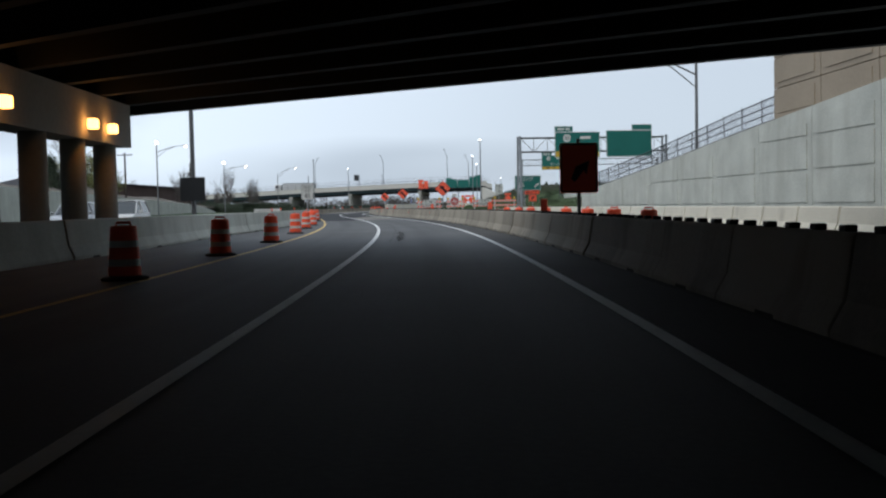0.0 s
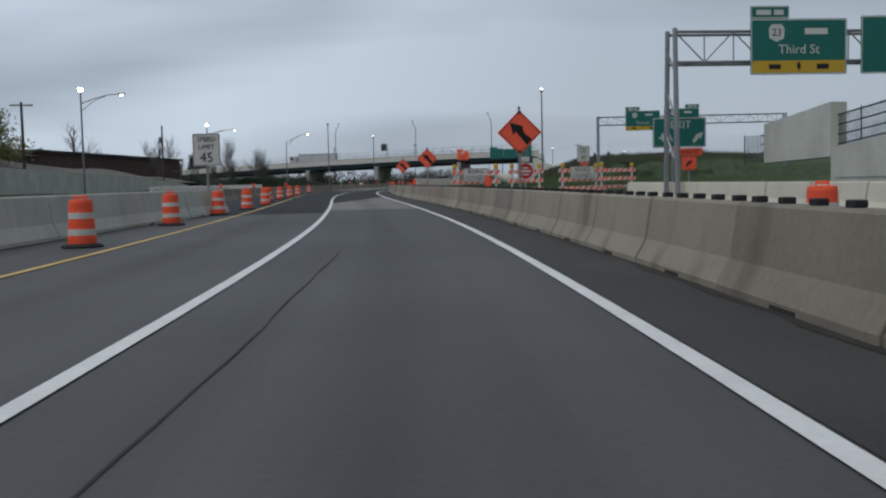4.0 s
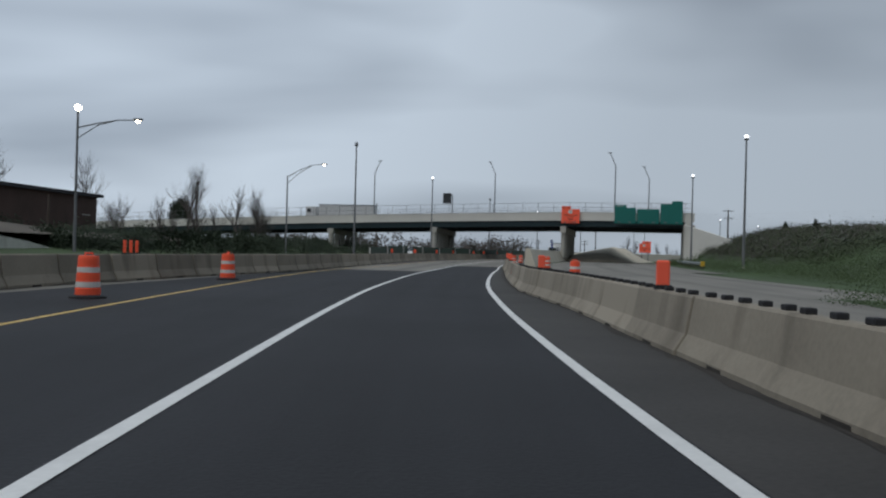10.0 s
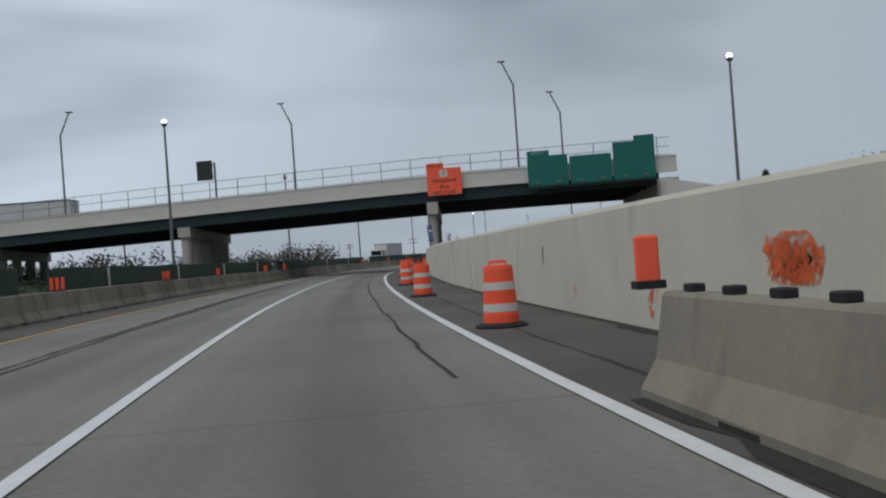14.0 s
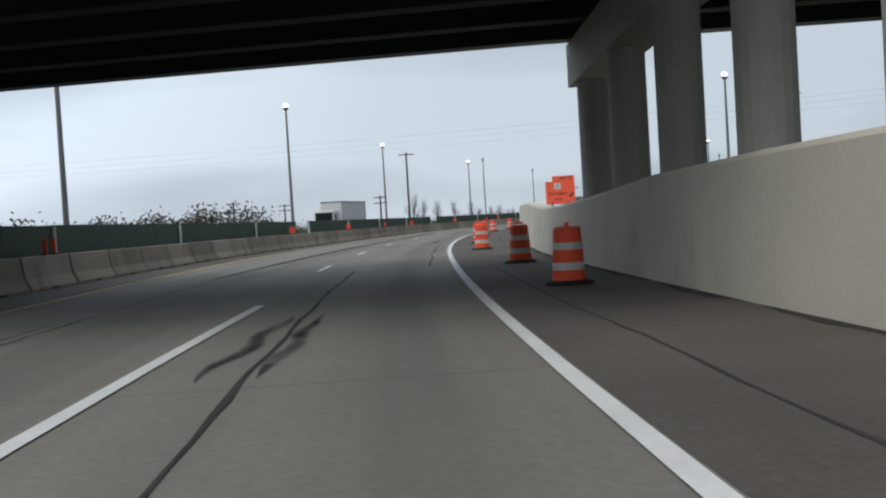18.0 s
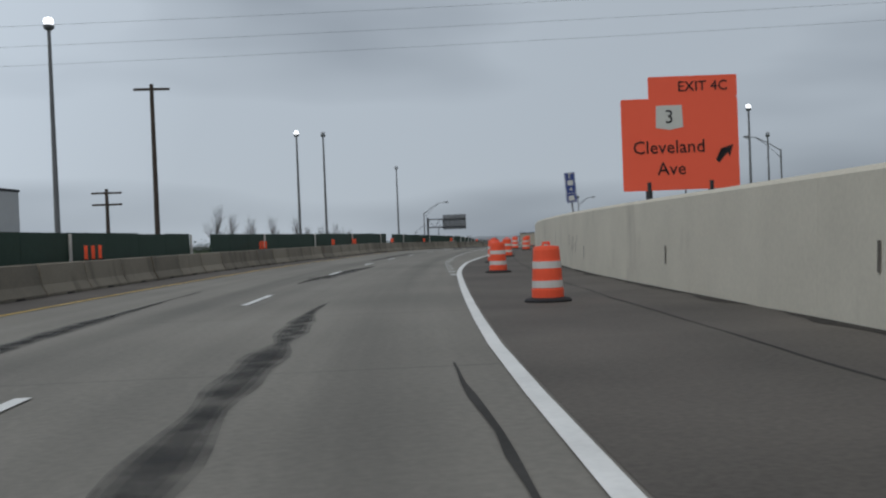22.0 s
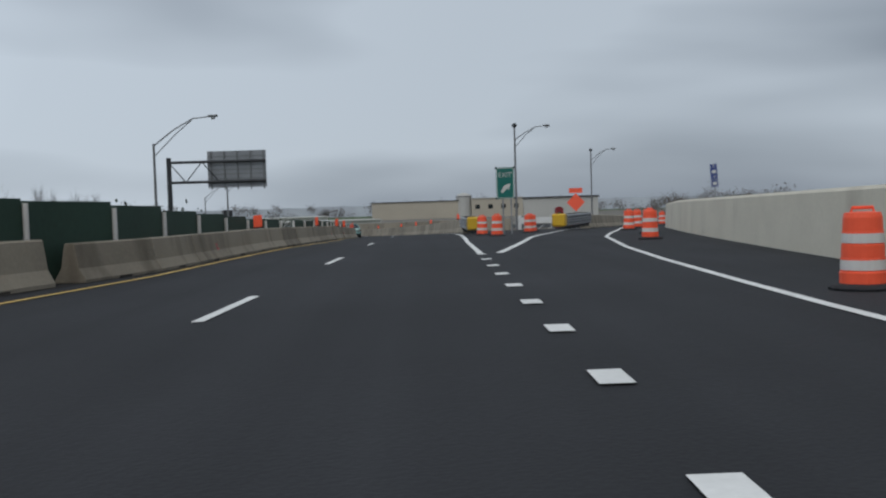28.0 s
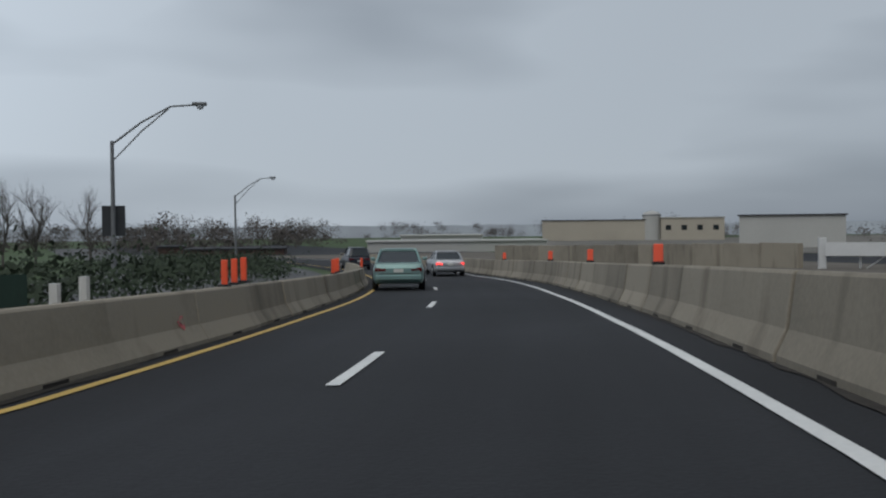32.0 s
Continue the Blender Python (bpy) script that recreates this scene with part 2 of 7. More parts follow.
LOT = mat("pale_dusty_lot", (0.155, 0.145, 0.125), 0.95, 0.35, 0.25, 0.1, 0.3, tint=(0.085, 0.08, 0.07))
DIRT = mat("bare_brown_earth", (0.12, 0.105, 0.085), 0.95, 0.3, 4.0, 0.15, 0.5)
CONCRETE = streaky("weathered_barrier_concrete", (0.228, 0.200, 0.156), (0.085, 0.067, 0.048), 0.5, sx=1.3, sz=0.3, each=0.55, var=0.36, cut=0.54)
WALL_CONCRETE = streaky("pale_wall_concrete", (0.61, 0.565, 0.465), (0.30, 0.26, 0.21), 0.5, sx=0.9, sz=0.4, local=False, var=0.10, cut=0.60)
SAND = mat("pale_heaped_sand", (0.52, 0.47, 0.37), 0.95, 0.3, 3.0, 0.5, 0.6)
WHITE_PANEL = streaky("off_white_panel_concrete", (0.50, 0.505, 0.45), (0.36, 0.35, 0.30), 0.4, sx=1.1, sz=0.2, local=False)
TAN_PANEL = mat("tan_panel_concrete", (0.33, 0.27, 0.20), 0.85, 0.15, 9, 0.3, 0.15)
PARAPET = mat("pale_parapet_concrete", (0.60, 0.58, 0.53), 0.85, 0.10, 6, 0.2, 0.12)
PIER = mat("grey_pier_concrete", (0.40, 0.385, 0.34), 0.85, 0.14, 7, 0.4, 0.15)
GIRDER = mat("dark_green_girder_paint", (0.010, 0.026, 0.031), 0.55, 0.2, 5, 0.3, 0.05)
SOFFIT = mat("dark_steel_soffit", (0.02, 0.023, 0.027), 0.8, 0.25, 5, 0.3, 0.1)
ORANGE = mat("orange_reflective_plastic", (0.92, 0.118, 0.055), 0.5, 0.14, 8, 1.3, 0.05, local=True, each=0.15, spec=0.2)
WHITE_BAND = mat("white_reflective_band", (0.62, 0.60, 0.57), 0.4, 0.10, 9, 2.0, 0.03, local=True, each=0.1)
ORANGE_SIGN = mat("fluorescent_orange_sheeting", (1.0, 0.15, 0.085), 0.5, 0.02, 6, 0.8, 0.0, spec=0.1)
WHITE_SIGN = mat("white_sign_sheeting", (0.62, 0.62, 0.58), 0.4, 0.06, 6, 0.8, 0.0)
GREEN_SIGN = mat("green_sign_sheeting", (0.012, 0.145, 0.12), 0.4, 0.07, 3, 0.5, 0.0)
YELLOW_SIGN = mat("yellow_sign_sheeting", (0.58, 0.36, 0.03), 0.4, 0.06, 6, 0.8, 0.0)
BLUE_SIGN = mat("blue_sign_sheeting", (0.03, 0.06, 0.24), 0.4, 0.06, 6, 0.8, 0.0)
RED_SIGN = mat("red_sign_sheeting", (0.45, 0.02, 0.025), 0.4, 0.06, 6, 0.8, 0.0)
BLACK = mat("black_print", (0.012, 0.012, 0.014), 0.5, 0.1, 9, 1.0, 0.0)
RUBBER = mat("black_rubber", (0.018, 0.018, 0.02), 0.8, 0.2, 15, 2.0, 0.1, local=True)
STEEL = mat("galvanised_steel", (0.30, 0.31, 0.32), 0.45, 0.15, 20, 1.0, 0.05, metal=0.6)
POLE_GREY = mat("weathered_grey_pole", (0.17, 0.175, 0.18), 0.6, 0.15, 12, 0.8, 0.05, metal=0.2)
WOOD_POLE = mat("dark_timber_pole", (0.07, 0.055, 0.045), 0.9, 0.25, 14, 1.0, 0.3)
DARK_METAL = mat("dark_painted_metal", (0.035, 0.038, 0.042), 0.6, 0.15, 12, 1.0, 0.05)
LAMP_ON = glow("lit_lamp_glass", (1.0, 0.86, 0.66), 9.0)
LAMP_WHITE = glow("lit_white_lamp_glass", (0.95, 0.97, 1.0), 2.2)
LAMP_AMBER = glow("lit_amber_lamp_glass", (1.0, 0.42, 0.10), 5.0)
LAMP_OFF = mat("grey_lamp_glass", (0.45, 0.47, 0.5), 0.25, 0.05, 5, 1.0, 0.0)
FENCE_MESH = mat("grey_fence_wire", (0.22, 0.23, 0.24), 0.5, 0.1, 9, 1.0, 0.0, metal=0.5)
SCREEN_GREEN = mat("dark_green_screen", (0.022, 0.055, 0.036), 0.7, 0.2, 8, 0.5, 0.05)
BRICK_WALL = mat("dark_brown_brick", (0.085, 0.055, 0.045), 0.9, 0.25, 6, 0.4, 0.2)
ROOF_DARK = mat("dark_roof_felt", (0.045, 0.045, 0.05), 0.9, 0.2, 4, 0.3, 0.1)
BARK = mat("grey_brown_bark", (0.065, 0.052, 0.042), 0.95, 0.25, 9, 1.0, 0.4)
LEAF_DARK = mat("dark_evergreen_leaf", (0.028, 0.042, 0.022), 0.8, 0.4, 3, 0.5, 0.0)
LEAF_OLIVE = mat("olive_brush_leaf", (0.052, 0.064, 0.034), 0.85, 0.4, 3, 0.5, 0.0)
GRASS_TUFT = mat("fresh_grass_blade", (0.058, 0.088, 0.034), 0.85, 0.35, 4, 0.3, 0.0)
LEAF_SPRING = mat("yellow_green_spring_leaf", (0.115, 0.12, 0.035), 0.8, 0.35, 3, 0.5, 0.0)
SPRAY = mat("orange_spray_paint", (0.90, 0.17, 0.05), 0.7, 0.2, 9, 3.0, 0.0)
PINK = mat("pink_spray_paint", (0.75, 0.13, 0.16), 0.7, 0.2, 9, 3.0, 0.0)
SKID = mat("dark_tyre_smear", (0.035, 0.034, 0.032), 0.75, 0.2, 9, 2.0, 0.0)
for m, lo, hi in ((SPRAY, 0.36, 0.60), (PINK, 0.36, 0.60), (SKID, 0.36, 0.68)):
    # thin, patchy coats
    n, l = m.node_tree.nodes, m.node_tree.links
    tx = n.new("ShaderNodeTexNoise")
    tx.inputs["Scale"].default_value, tx.inputs["Detail"].default_value = (11.0, 5.0) if m is not SKID else (2.2, 4.0)
    l.new(n.new("ShaderNodeNewGeometry").outputs["Position"], tx.inputs["Vector"])
    rp = n.new("ShaderNodeValToRGB")
    rp.color_ramp.elements[0].position, rp.color_ramp.elements[1].position = lo, hi
    if m is SKID:
        rp.color_ramp.elements[0].color, rp.color_ramp.elements[1].color = (0.12, 0.12, 0.12, 1), (0.42, 0.42, 0.42, 1)
    l.new(tx.outputs["Fac"], rp.inputs["Fac"])
    l.new(rp.outputs["Color"], n["Principled BSDF"].inputs["Alpha"])
DIRT_LINE = mat("black_silt", (0.035, 0.03, 0.025), 0.95, 0.4, 9, 1.5, 0.4)
SLOT_GREY = mat("grey_brown_slot", (0.13, 0.115, 0.095), 0.95, 0.5, 9, 4.0, 0.3)
GLASS = mat("dark_car_glass", (0.02, 0.025, 0.028), 0.08, 0.05, 5, 1.0, 0.0, spec=0.6)
PAINT_SILVER = mat("silver_car_paint", (0.42, 0.43, 0.45), 0.3, 0.06, 6, 1.0, 0.0, metal=0.5)
PAINT_TEAL = mat("faded_teal_car_paint", (0.20, 0.31, 0.295), 0.35, 0.10, 6, 1.0, 0.0, metal=0.3)
PAINT_DARK = mat("dark_blue_car_paint", (0.03, 0.036, 0.05), 0.3, 0.08, 6, 1.0, 0.0, metal=0.3)
PAINT_WHITE = mat("white_vehicle_paint", (0.62, 0.62, 0.61), 0.35, 0.06, 6, 0.8, 0.0)
PAINT_RED = mat("dull_red_paint", (0.22, 0.025, 0.03), 0.4, 0.1, 6, 0.8, 0.0)
TAIL_RED = mat("dark_red_tail_lens", (0.12, 0.008, 0.01), 0.2, 0.1, 6, 1.0, 0.0)
TAIL_LIT = glow("lit_red_tail_lens", (1.0, 0.06, 0.05), 1.6)
CHROME = mat("brushed_wheel_metal", (0.45, 0.45, 0.46), 0.35, 0.1, 9, 1.0, 0.0, metal=0.8)
TWIG = mat("bare_twig", (0.085, 0.075, 0.068), 0.95, 0.2, 5, 0.6, 0.0)


# ------------------------------------------------------------------ shapes
def part(name, bm, material, parent=None, label="", smooth=False):
    """Links a bmesh as one mesh object, under parent where given."""
    me = bpy.data.meshes.new(name)
    if smooth:
        for fc in bm.faces:
            fc.smooth = True
    bm.to_mesh(me)
    bm.free()
    me.materials.append(material)
    ob = new(name, me)
    if parent:
        ob.parent = parent
    if label:
        tagged(ob, label)
    return ob


def thing(name, label, category, group="", kind="", m=None):
    ob = new(name)
    ob.empty_display_size = 0.2
    if m is not None:
        ob.matrix_basis = m
    return tagged(ob, label, category, group, kind)


def place(mesh_ob, ob, m):
    """A further part on the mesh of an earlier one, at the pose m under ob."""
    o = new(mesh_ob.name.split(".")[0], mesh_ob.data)
    o.parent, o.matrix_basis = ob, m
    return o


def box(x0, x1, y0, y1, z0, z1, bevel=0.0, bm=None):
    own = bm is None
    bm = bm or bmesh.new()
    v = [bm.verts.new((x, y, z)) for z in (z0, z1) for y in (y0, y1) for x in (x0, x1)]
    fs = [bm.faces.new([v[i] for i in q]) for q in ((0, 2, 3, 1), (4, 5, 7, 6), (0, 1, 5, 4), (2, 6, 7, 3), (0, 4, 6, 2), (1, 3, 7, 5))]
    if bevel:
        es = list({e for fc in fs for e in fc.edges})
        bmesh.ops.bevel(bm, geom=es, offset=bevel, segments=1, affect="EDGES", profile=0.5)
    return bm


def tube(points, radii, sides=8, bm=None):
    """A round bar through points, its ends closed; radii one for each point."""
    bm = bm or bmesh.new()
    points = [Vector(q) for q in points]
    rings = []
    for i, q in enumerate(points):
        d = (points[min(i + 1, len(points) - 1)] - points[max(i - 1, 0)]).normalized()
        side = d.orthogonal().normalized() if abs(d.z) < 0.95 else Vector((1, 0, 0))
        side = (side - d * side.dot(d)).normalized()
        up = d.cross(side)
        rings.append([bm.verts.new(q + (side * math.cos(k * math.tau / sides) + up * math.sin(k * math.tau / sides)) * radii[i])
                      for k in range(sides)])
    for a, b in zip(rings, rings[1:]):
        for k in range(sides):
            bm.faces.new((a[k], a[(k + 1) % sides], b[(k + 1) % sides], b[k]))
    bm.faces.new(rings[0][::-1])
    bm.faces.new(rings[-1])
    return bm


def lathe(profile, sides=18, bm=None):
    """A turned body from (radius, height) pairs."""
    bm = bm or bmesh.new()
    rings = [[bm.verts.new((r * math.cos(k * math.tau / sides), r * math.sin(k * math.tau / sides), z)) for k in range(sides)]
             for r, z in profile]
    for a, b in zip(rings, rings[1:]):
        for k in range(sides):
            bm.faces.new((a[k], a[(k + 1) % sides], b[(k + 1) % sides], b[k]))
    bm.faces.new(rings[0][::-1])
    bm.faces.new(rings[-1])
    return bm


def prism(outline, y0, y1, bm=None):
    """A solid with the outline in x and z, from y0 to y1."""
    bm = bm or bmesh.new()
    a = [bm.verts.new((x, y0, z)) for x, z in outline]
    b = [bm.verts.new((x, y1, z)) for x, z in outline]
    n = len(a)
    bm.faces.new(a)
    bm.faces.new(b[::-1])
    for k in range(n):
        bm.faces.new((a[k], b[k], b[(k + 1) % n], a[(k + 1) % n]))
    bmesh.ops.recalc_face_normals(bm, faces=bm.faces)
    return bm


def words(text, size, material, parent, x, z, y=-0.012, align="CENTER", name="lettering"):
    """Raised lettering on a sign's face, which looks along -y."""
    cu = bpy.data.curves.new("lettering", "FONT")
    cu.body, cu.size, cu.align_x, cu.align_y, cu.extrude = text, size, align, "CENTER", 0.002
    cu.resolution_u = 2
    tmp = new("lettering", cu)
    me = bpy.data.meshes.new_from_object(tmp)
    bpy.data.objects.remove(tmp)
    bpy.data.curves.remove(cu)
    me.materials.clear()
    me.materials.append(material)
    ob = new(name, me)
    ob.parent, ob.matrix_basis = parent, pose(x, y, z, 90)
    return ob


# ------------------------------------------------------------------ the road's line
# station along the road and heading (left positive), in metres and degrees
LINE_S = [-120, 0, 25, 50, 75, 100, 125, 150, 175, 200, 225, 250, 275, 300, 325, 350, 375, 400, 425, 450, 475, 500, 522, 600, 680, 900]
LINE_H = [8.3, 6.74, 8.67, 11.64, 14.84, 15.94, 14.46, 11.76, 9.65, 7.66, 5.31, 3.39, 1.23, -2.09, -6.09, -9.86, -13.76, -17.57,
          -20.04, -21.31, -21.54, -20.83, -19.92, 1.0, 12.0, 12.0]
_s = np.arange(-120, 900.25, 0.5)
_h = np.radians(np.interp(_s, LINE_S, LINE_H))
_m = (_h[1:] + _h[:-1]) / 2
_x = np.concatenate([[0], np.cumsum(-np.sin(_m) * 0.5)])
_y = np.concatenate([[0], np.cumsum(np.cos(_m) * 0.5)])
_x, _y = _x - np.interp(0, _s, _x), _y - np.interp(0, _s, _y)
FALL_Y = [-5000, 428, 452, 476, 492, 508, 535, 562, 600, 640, 700, 780, 5000]
FALL_Z = [0, 0, -0.2, -0.45, -0.8, -1.3, -2.25, -3.1, -3.9, -4.5, -5.8, -7.0, -7.0]


def fall(y):
    """Height of the ground: level, then falling gently away."""
    return float(np.interp(y, FALL_Y, FALL_Z))


def at(s, off, z=0.0):
    """The place at station s, off metres to the right of the line, z above the ground."""
    h = float(np.interp(s, _s, _h))
    x, y = float(np.interp(s, _s, _x)) + math.cos(h) * off, float(np.interp(s, _s, _y)) + math.sin(h) * off
    return Vector((x, y, fall(y) + z))


def turn(s):
    return math.degrees(float(np.interp(s, _s, _h)))


def stand(s, off, z=0.0, rz=0.0):
    """A pose at station s whose y axis runs along the road."""
    q = at(s, off, z)
    return pose(q.x, q.y, q.z, 0, 0, turn(s) + rz)


def lerp(knots, s):
    return float(np.interp(s, [k[0] for k in knots], [k[1] for k in knots]))


def lay_along(bm, where):
    """Road coordinates on every corner: offset across and station along."""
    layer = bm.loops.layers.uv.new("along")
    for fc in bm.faces:
        for lp in fc.loops:
            lp[layer].uv = where[lp.vert]


def strip(name, s0, s1, left, right, z, material, step=3.0, parent=None, thick=0.0, label=""):
    """A band of the road between two offsets, each a number or (station, offset) knots."""
    bm = bmesh.new()
    n = max(1, int(math.ceil((s1 - s0) / step)))
    rows, where = [], {}
    for i in range(n + 1):
        s = s0 + (s1 - s0) * i / n
        a = left if isinstance(left, (int, float)) else lerp(left, s)
        b = right if isinstance(right, (int, float)) else lerp(right, s)
        k = max(1, int((b - a) / 4))
        rows.append([bm.verts.new(at(s, a + (b - a) * j / k, z)) for j in range(k + 1)])
        for j, v in enumerate(rows[-1]):
            where[v] = (a + (b - a) * j / k, s)
    for a, b in zip(rows, rows[1:]):
        if len(a) == len(b):
            for j in range(len(a) - 1):
                bm.faces.new((a[j], a[j + 1], b[j + 1], b[j]))
        else:
            bm.faces.new((*a, *b[::-1]))
    lay_along(bm, where)
    return part(name, bm, material, parent, label)


def spot(x, y, z=0.0, rz=0.0):
    """A pose at a place of the ground."""
    return pose(x, y, fall(y) + z, 0, 0, rz)

# ------------------------------------------------------------------ ground and pavements
bm = bmesh.new()
gys = [-2500, -400, -100, 100, 300] + list(range(425, 1200, 6)) + [1500, 4200]
gxs = [-3500, -900, -300, -120, -60, 0, 60, 120, 300, 900, 3500]
grid = [[bm.verts.new((x, y, fall(y) - 0.06)) for x in gxs] for y in gys]
for a, b in zip(grid, grid[1:]):
    for j in range(len(gxs) - 1):
        bm.faces.new((a[j], a[j + 1], b[j + 1], b[j]))
tagged(part("ground", bm, GRASS), "rough grass verge and open ground in early spring", "ground", kind="structure")

WR = [(-120, 1.75), (125, 1.75), (138, 1.55), (150, 1.45), (162, 1.42), (195, 1.95), (211, 1.7), (268, 1.1), (303, 1.2), (340, 0.95), (358, 1.1), (366, 1.27), (372, 1.35), (378, 1.36), (388, 1.58), (397, 2.08), (404, 2.48), (410, 2.72),
      (421, 2.95), (432, 3.2), (446, 3.35), (464, 3.9), (472, 4.45), (478, 5.0), (487, 6.2), (504, 10.4), (530, 17.8)]
WL = [(-120, -1.75), (140, -1.9), (158, -2.1), (175, -2.05), (195, -1.7), (228, -2.1), (268, -2.3), (291, -2.0)]
WG = [(477, 1.25), (486, 1.35), (500, 1.8), (513, 1.82), (519, 1.66), (526, 1.58), (532, 1.4), (540, 1.24), (550, 1.25), (566, 1.55), (900, 1.8)]
RAMP_L = [(477, 1.6), (483, 2.7), (490, 3.9), (509, 8.3), (530, 14.5)]
DASHES = [(291, -2.1), (340, -2.5), (392, -2.9), (412, -3.1), (440, -2.9), (480, -2.1), (510, -1.6), (532, -2.0), (543, -2.2), (900, -2.0)]
DOTS = [(372, 1.3), (377, 1.2), (383, 1.02), (388, 0.82), (394, 0.68), (402, 0.62), (411, 0.5), (425, 0.6), (477, 1.25)]
YE = [(-120, -4.7), (42, -4.75), (70, -5.0), (111, -4.9), (129, -5.25), (145, -5.9), (165, -6.6), (180, -6.9), (200, -5.9), (230, -6.6),
      (280, -6.2), (313, -7.0), (350, -6.95), (365, -6.9), (380, -7.0), (420, -7.25), (455, -7.2), (472, -5.3), (480, -5.1), (500, -4.1), (515, -4.35), (522, -4.4), (529, -4.15), (540, -4.4), (900, -4.6)]
LB1 = [(-120, -8.9), (40, -8.7), (47, -8.3), (58, -7.5), (74, -7.0), (82, -6.1)]
LB2 = [(96, -10.4), (138, -10.2), (155, -10.4), (168, -9.0), (176, -8.0), (190, -7.7), (205, -7.9), (230, -9.0), (285, -8.7), (317, -9.1),
       (350, -8.8), (390, -9.3), (425, -9.1), (456, -9.1), (474, -5.9), (492, -5.3), (505, -4.8), (516, -5.0), (529, -4.75), (545, -5.15), (900, -5.2)]
RB1 = [(-120, 3.3), (150, 3.2), (160, 2.6), (190, 2.75), (200, 2.5), (212, 2.25)]
RB2 = [(505, 2.45), (514, 2.82), (522, 2.75), (533, 2.42), (545, 2.38), (560, 2.7), (900, 2.8)]
WALL = [(200, 3.75), (212, 3.7), (237, 3.6), (268, 3.85), (303, 3.75), (323, 4.25), (346, 4.7), (361, 4.9), (375, 4.7), (402, 4.95), (429, 5.05),
        (444, 5.1), (470, 7.0), (480, 8.2), (490, 9.6), (505, 12.7), (530, 19.0)]
WALL_H = [(200, 1.52), (212, 1.58), (290, 1.62), (299, 1.27), (305, 1.3), (312, 1.56), (402, 1.72), (418, 1.65), (430, 1.34), (480, 1.2), (530, 1.1)]


def shift(knots, d):
    return [(s, o + d) for s, o in knots]


road = thing("road", "grey highway pavement with dark repaved stretches", "road", kind="structure")
strip("pavement", -120, 83, -24, 18, 0.0, ASPHALT_OLD, parent=road)
strip("pavement", 83, 452, shift(LB2, -0.5), [(83, 16), (205, 16), (212, 4.4), (300, 4.6), (452, 6.5)], 0.0, CONCRETE_ROAD, parent=road)
strip("pavement", 452, 900, shift(LB2, -0.5), [(452, 6.6), (470, 9), (490, 14), (520, 28), (560, 62), (900, 62)], 0.0, ASPHALT, parent=road)
strip("asphalt_patch", 80, 184, [(80, -6.5), (100, -9.4), (150, -9.6), (184, -7.2)], shift(WL, -0.05), 0.004, ASPHALT, parent=road,
      label="dark fresh asphalt patch")
bm = bmesh.new()
edge = [(lerp(WL, s), s) for s in np.linspace(96.2, 207, 40)] + [(lerp(RB1, s) - 0.2, s) for s in np.linspace(207, 123.3, 32)]
pv = [bm.verts.new(at(s, o, 0.0045)) for o, s in edge]
bm.faces.new(pv)
lay_along(bm, dict(zip(pv, edge)))
bmesh.ops.triangulate(bm, faces=bm.faces)
part("asphalt_patch", bm, ASPHALT, road, "dark fresh asphalt patch")
strip("shoulder", 207, 452, shift(WR, 0.1), shift(WALL, 0.05), 0.005, SHOULDER, parent=road, label="brown dusty shoulder")
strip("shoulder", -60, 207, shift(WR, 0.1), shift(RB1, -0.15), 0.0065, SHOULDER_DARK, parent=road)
strip("shoulder", 205, 458, shift(LB2, 0.2), shift(YE, -0.15), 0.005, SHOULDER, parent=road)
strip("opposite_carriageway", -120, 900, [(-120, -24), (900, -24)], [(-120, -9.5), (82, -7.6), (100, -10.8), (458, -9.6), (500, -7), (900, -7)],
      -0.02, ASPHALT_OLD, parent=road, label="far carriageway of worn grey asphalt")
strip("side_road", 205, 300, [(205, 5.0), (300, 6)], [(205, 19), (300, 20)], -0.004, CONCRETE_ROAD, parent=road)

LOT_IN, LOT_OUT = [(500, 16), (530, 25), (560, 42), (760, 100), (900, 130)], [(500, 190), (560, 330), (900, 460)]
for i in range(14):
    k0, k1 = i / 14, (i + 1) / 14
    rims = [[(q, lerp(LOT_IN, q) * (1 - k) + lerp(LOT_OUT, q) * k) for q in range(500, 901, 10)] for k in (k0, k1)]
    strip("works_yard", 500, 900, rims[0], rims[1], 0.05, LOT, step=6.0, parent=road, label="pale dusty ground of the works yard")
strip("works_yard", 526, 720, shift(RB2, 0.5), [(526, 8), (540, 17), (560, 27), (720, 60)], 0.03, DIRT, parent=road, label="bare brown earth of the works yard")
markings = thing("road_marking", "white and yellow painted lane lines", "road marking", kind="structure")
strip("edge_line", -100, 478, shift(WR, -0.07), shift(WR, 0.07), 0.012, WHITE_LINE, parent=markings, label="solid white edge line")
strip("edge_line", 478, 530, shift(WR, -0.07), shift(WR, 0.07), 0.012, WHITE_LINE, parent=markings)
strip("edge_line", -100, 291, shift(WL, -0.07), shift(WL, 0.07), 0.012, WHITE_LINE, parent=markings)
strip("gore_line", 477, 700, shift(WG, -0.075), shift(WG, 0.075), 0.012, WHITE_LINE, parent=markings)
strip("gore_line", 477, 530, shift(RAMP_L, 0.02), shift(RAMP_L, 0.21), 0.012, WHITE_LINE, parent=markings)
strip("centre_line", -100, 700, shift(YE, -0.06), shift(YE, 0.06), 0.012, YELLOW_LINE, parent=markings, label="solid yellow line")
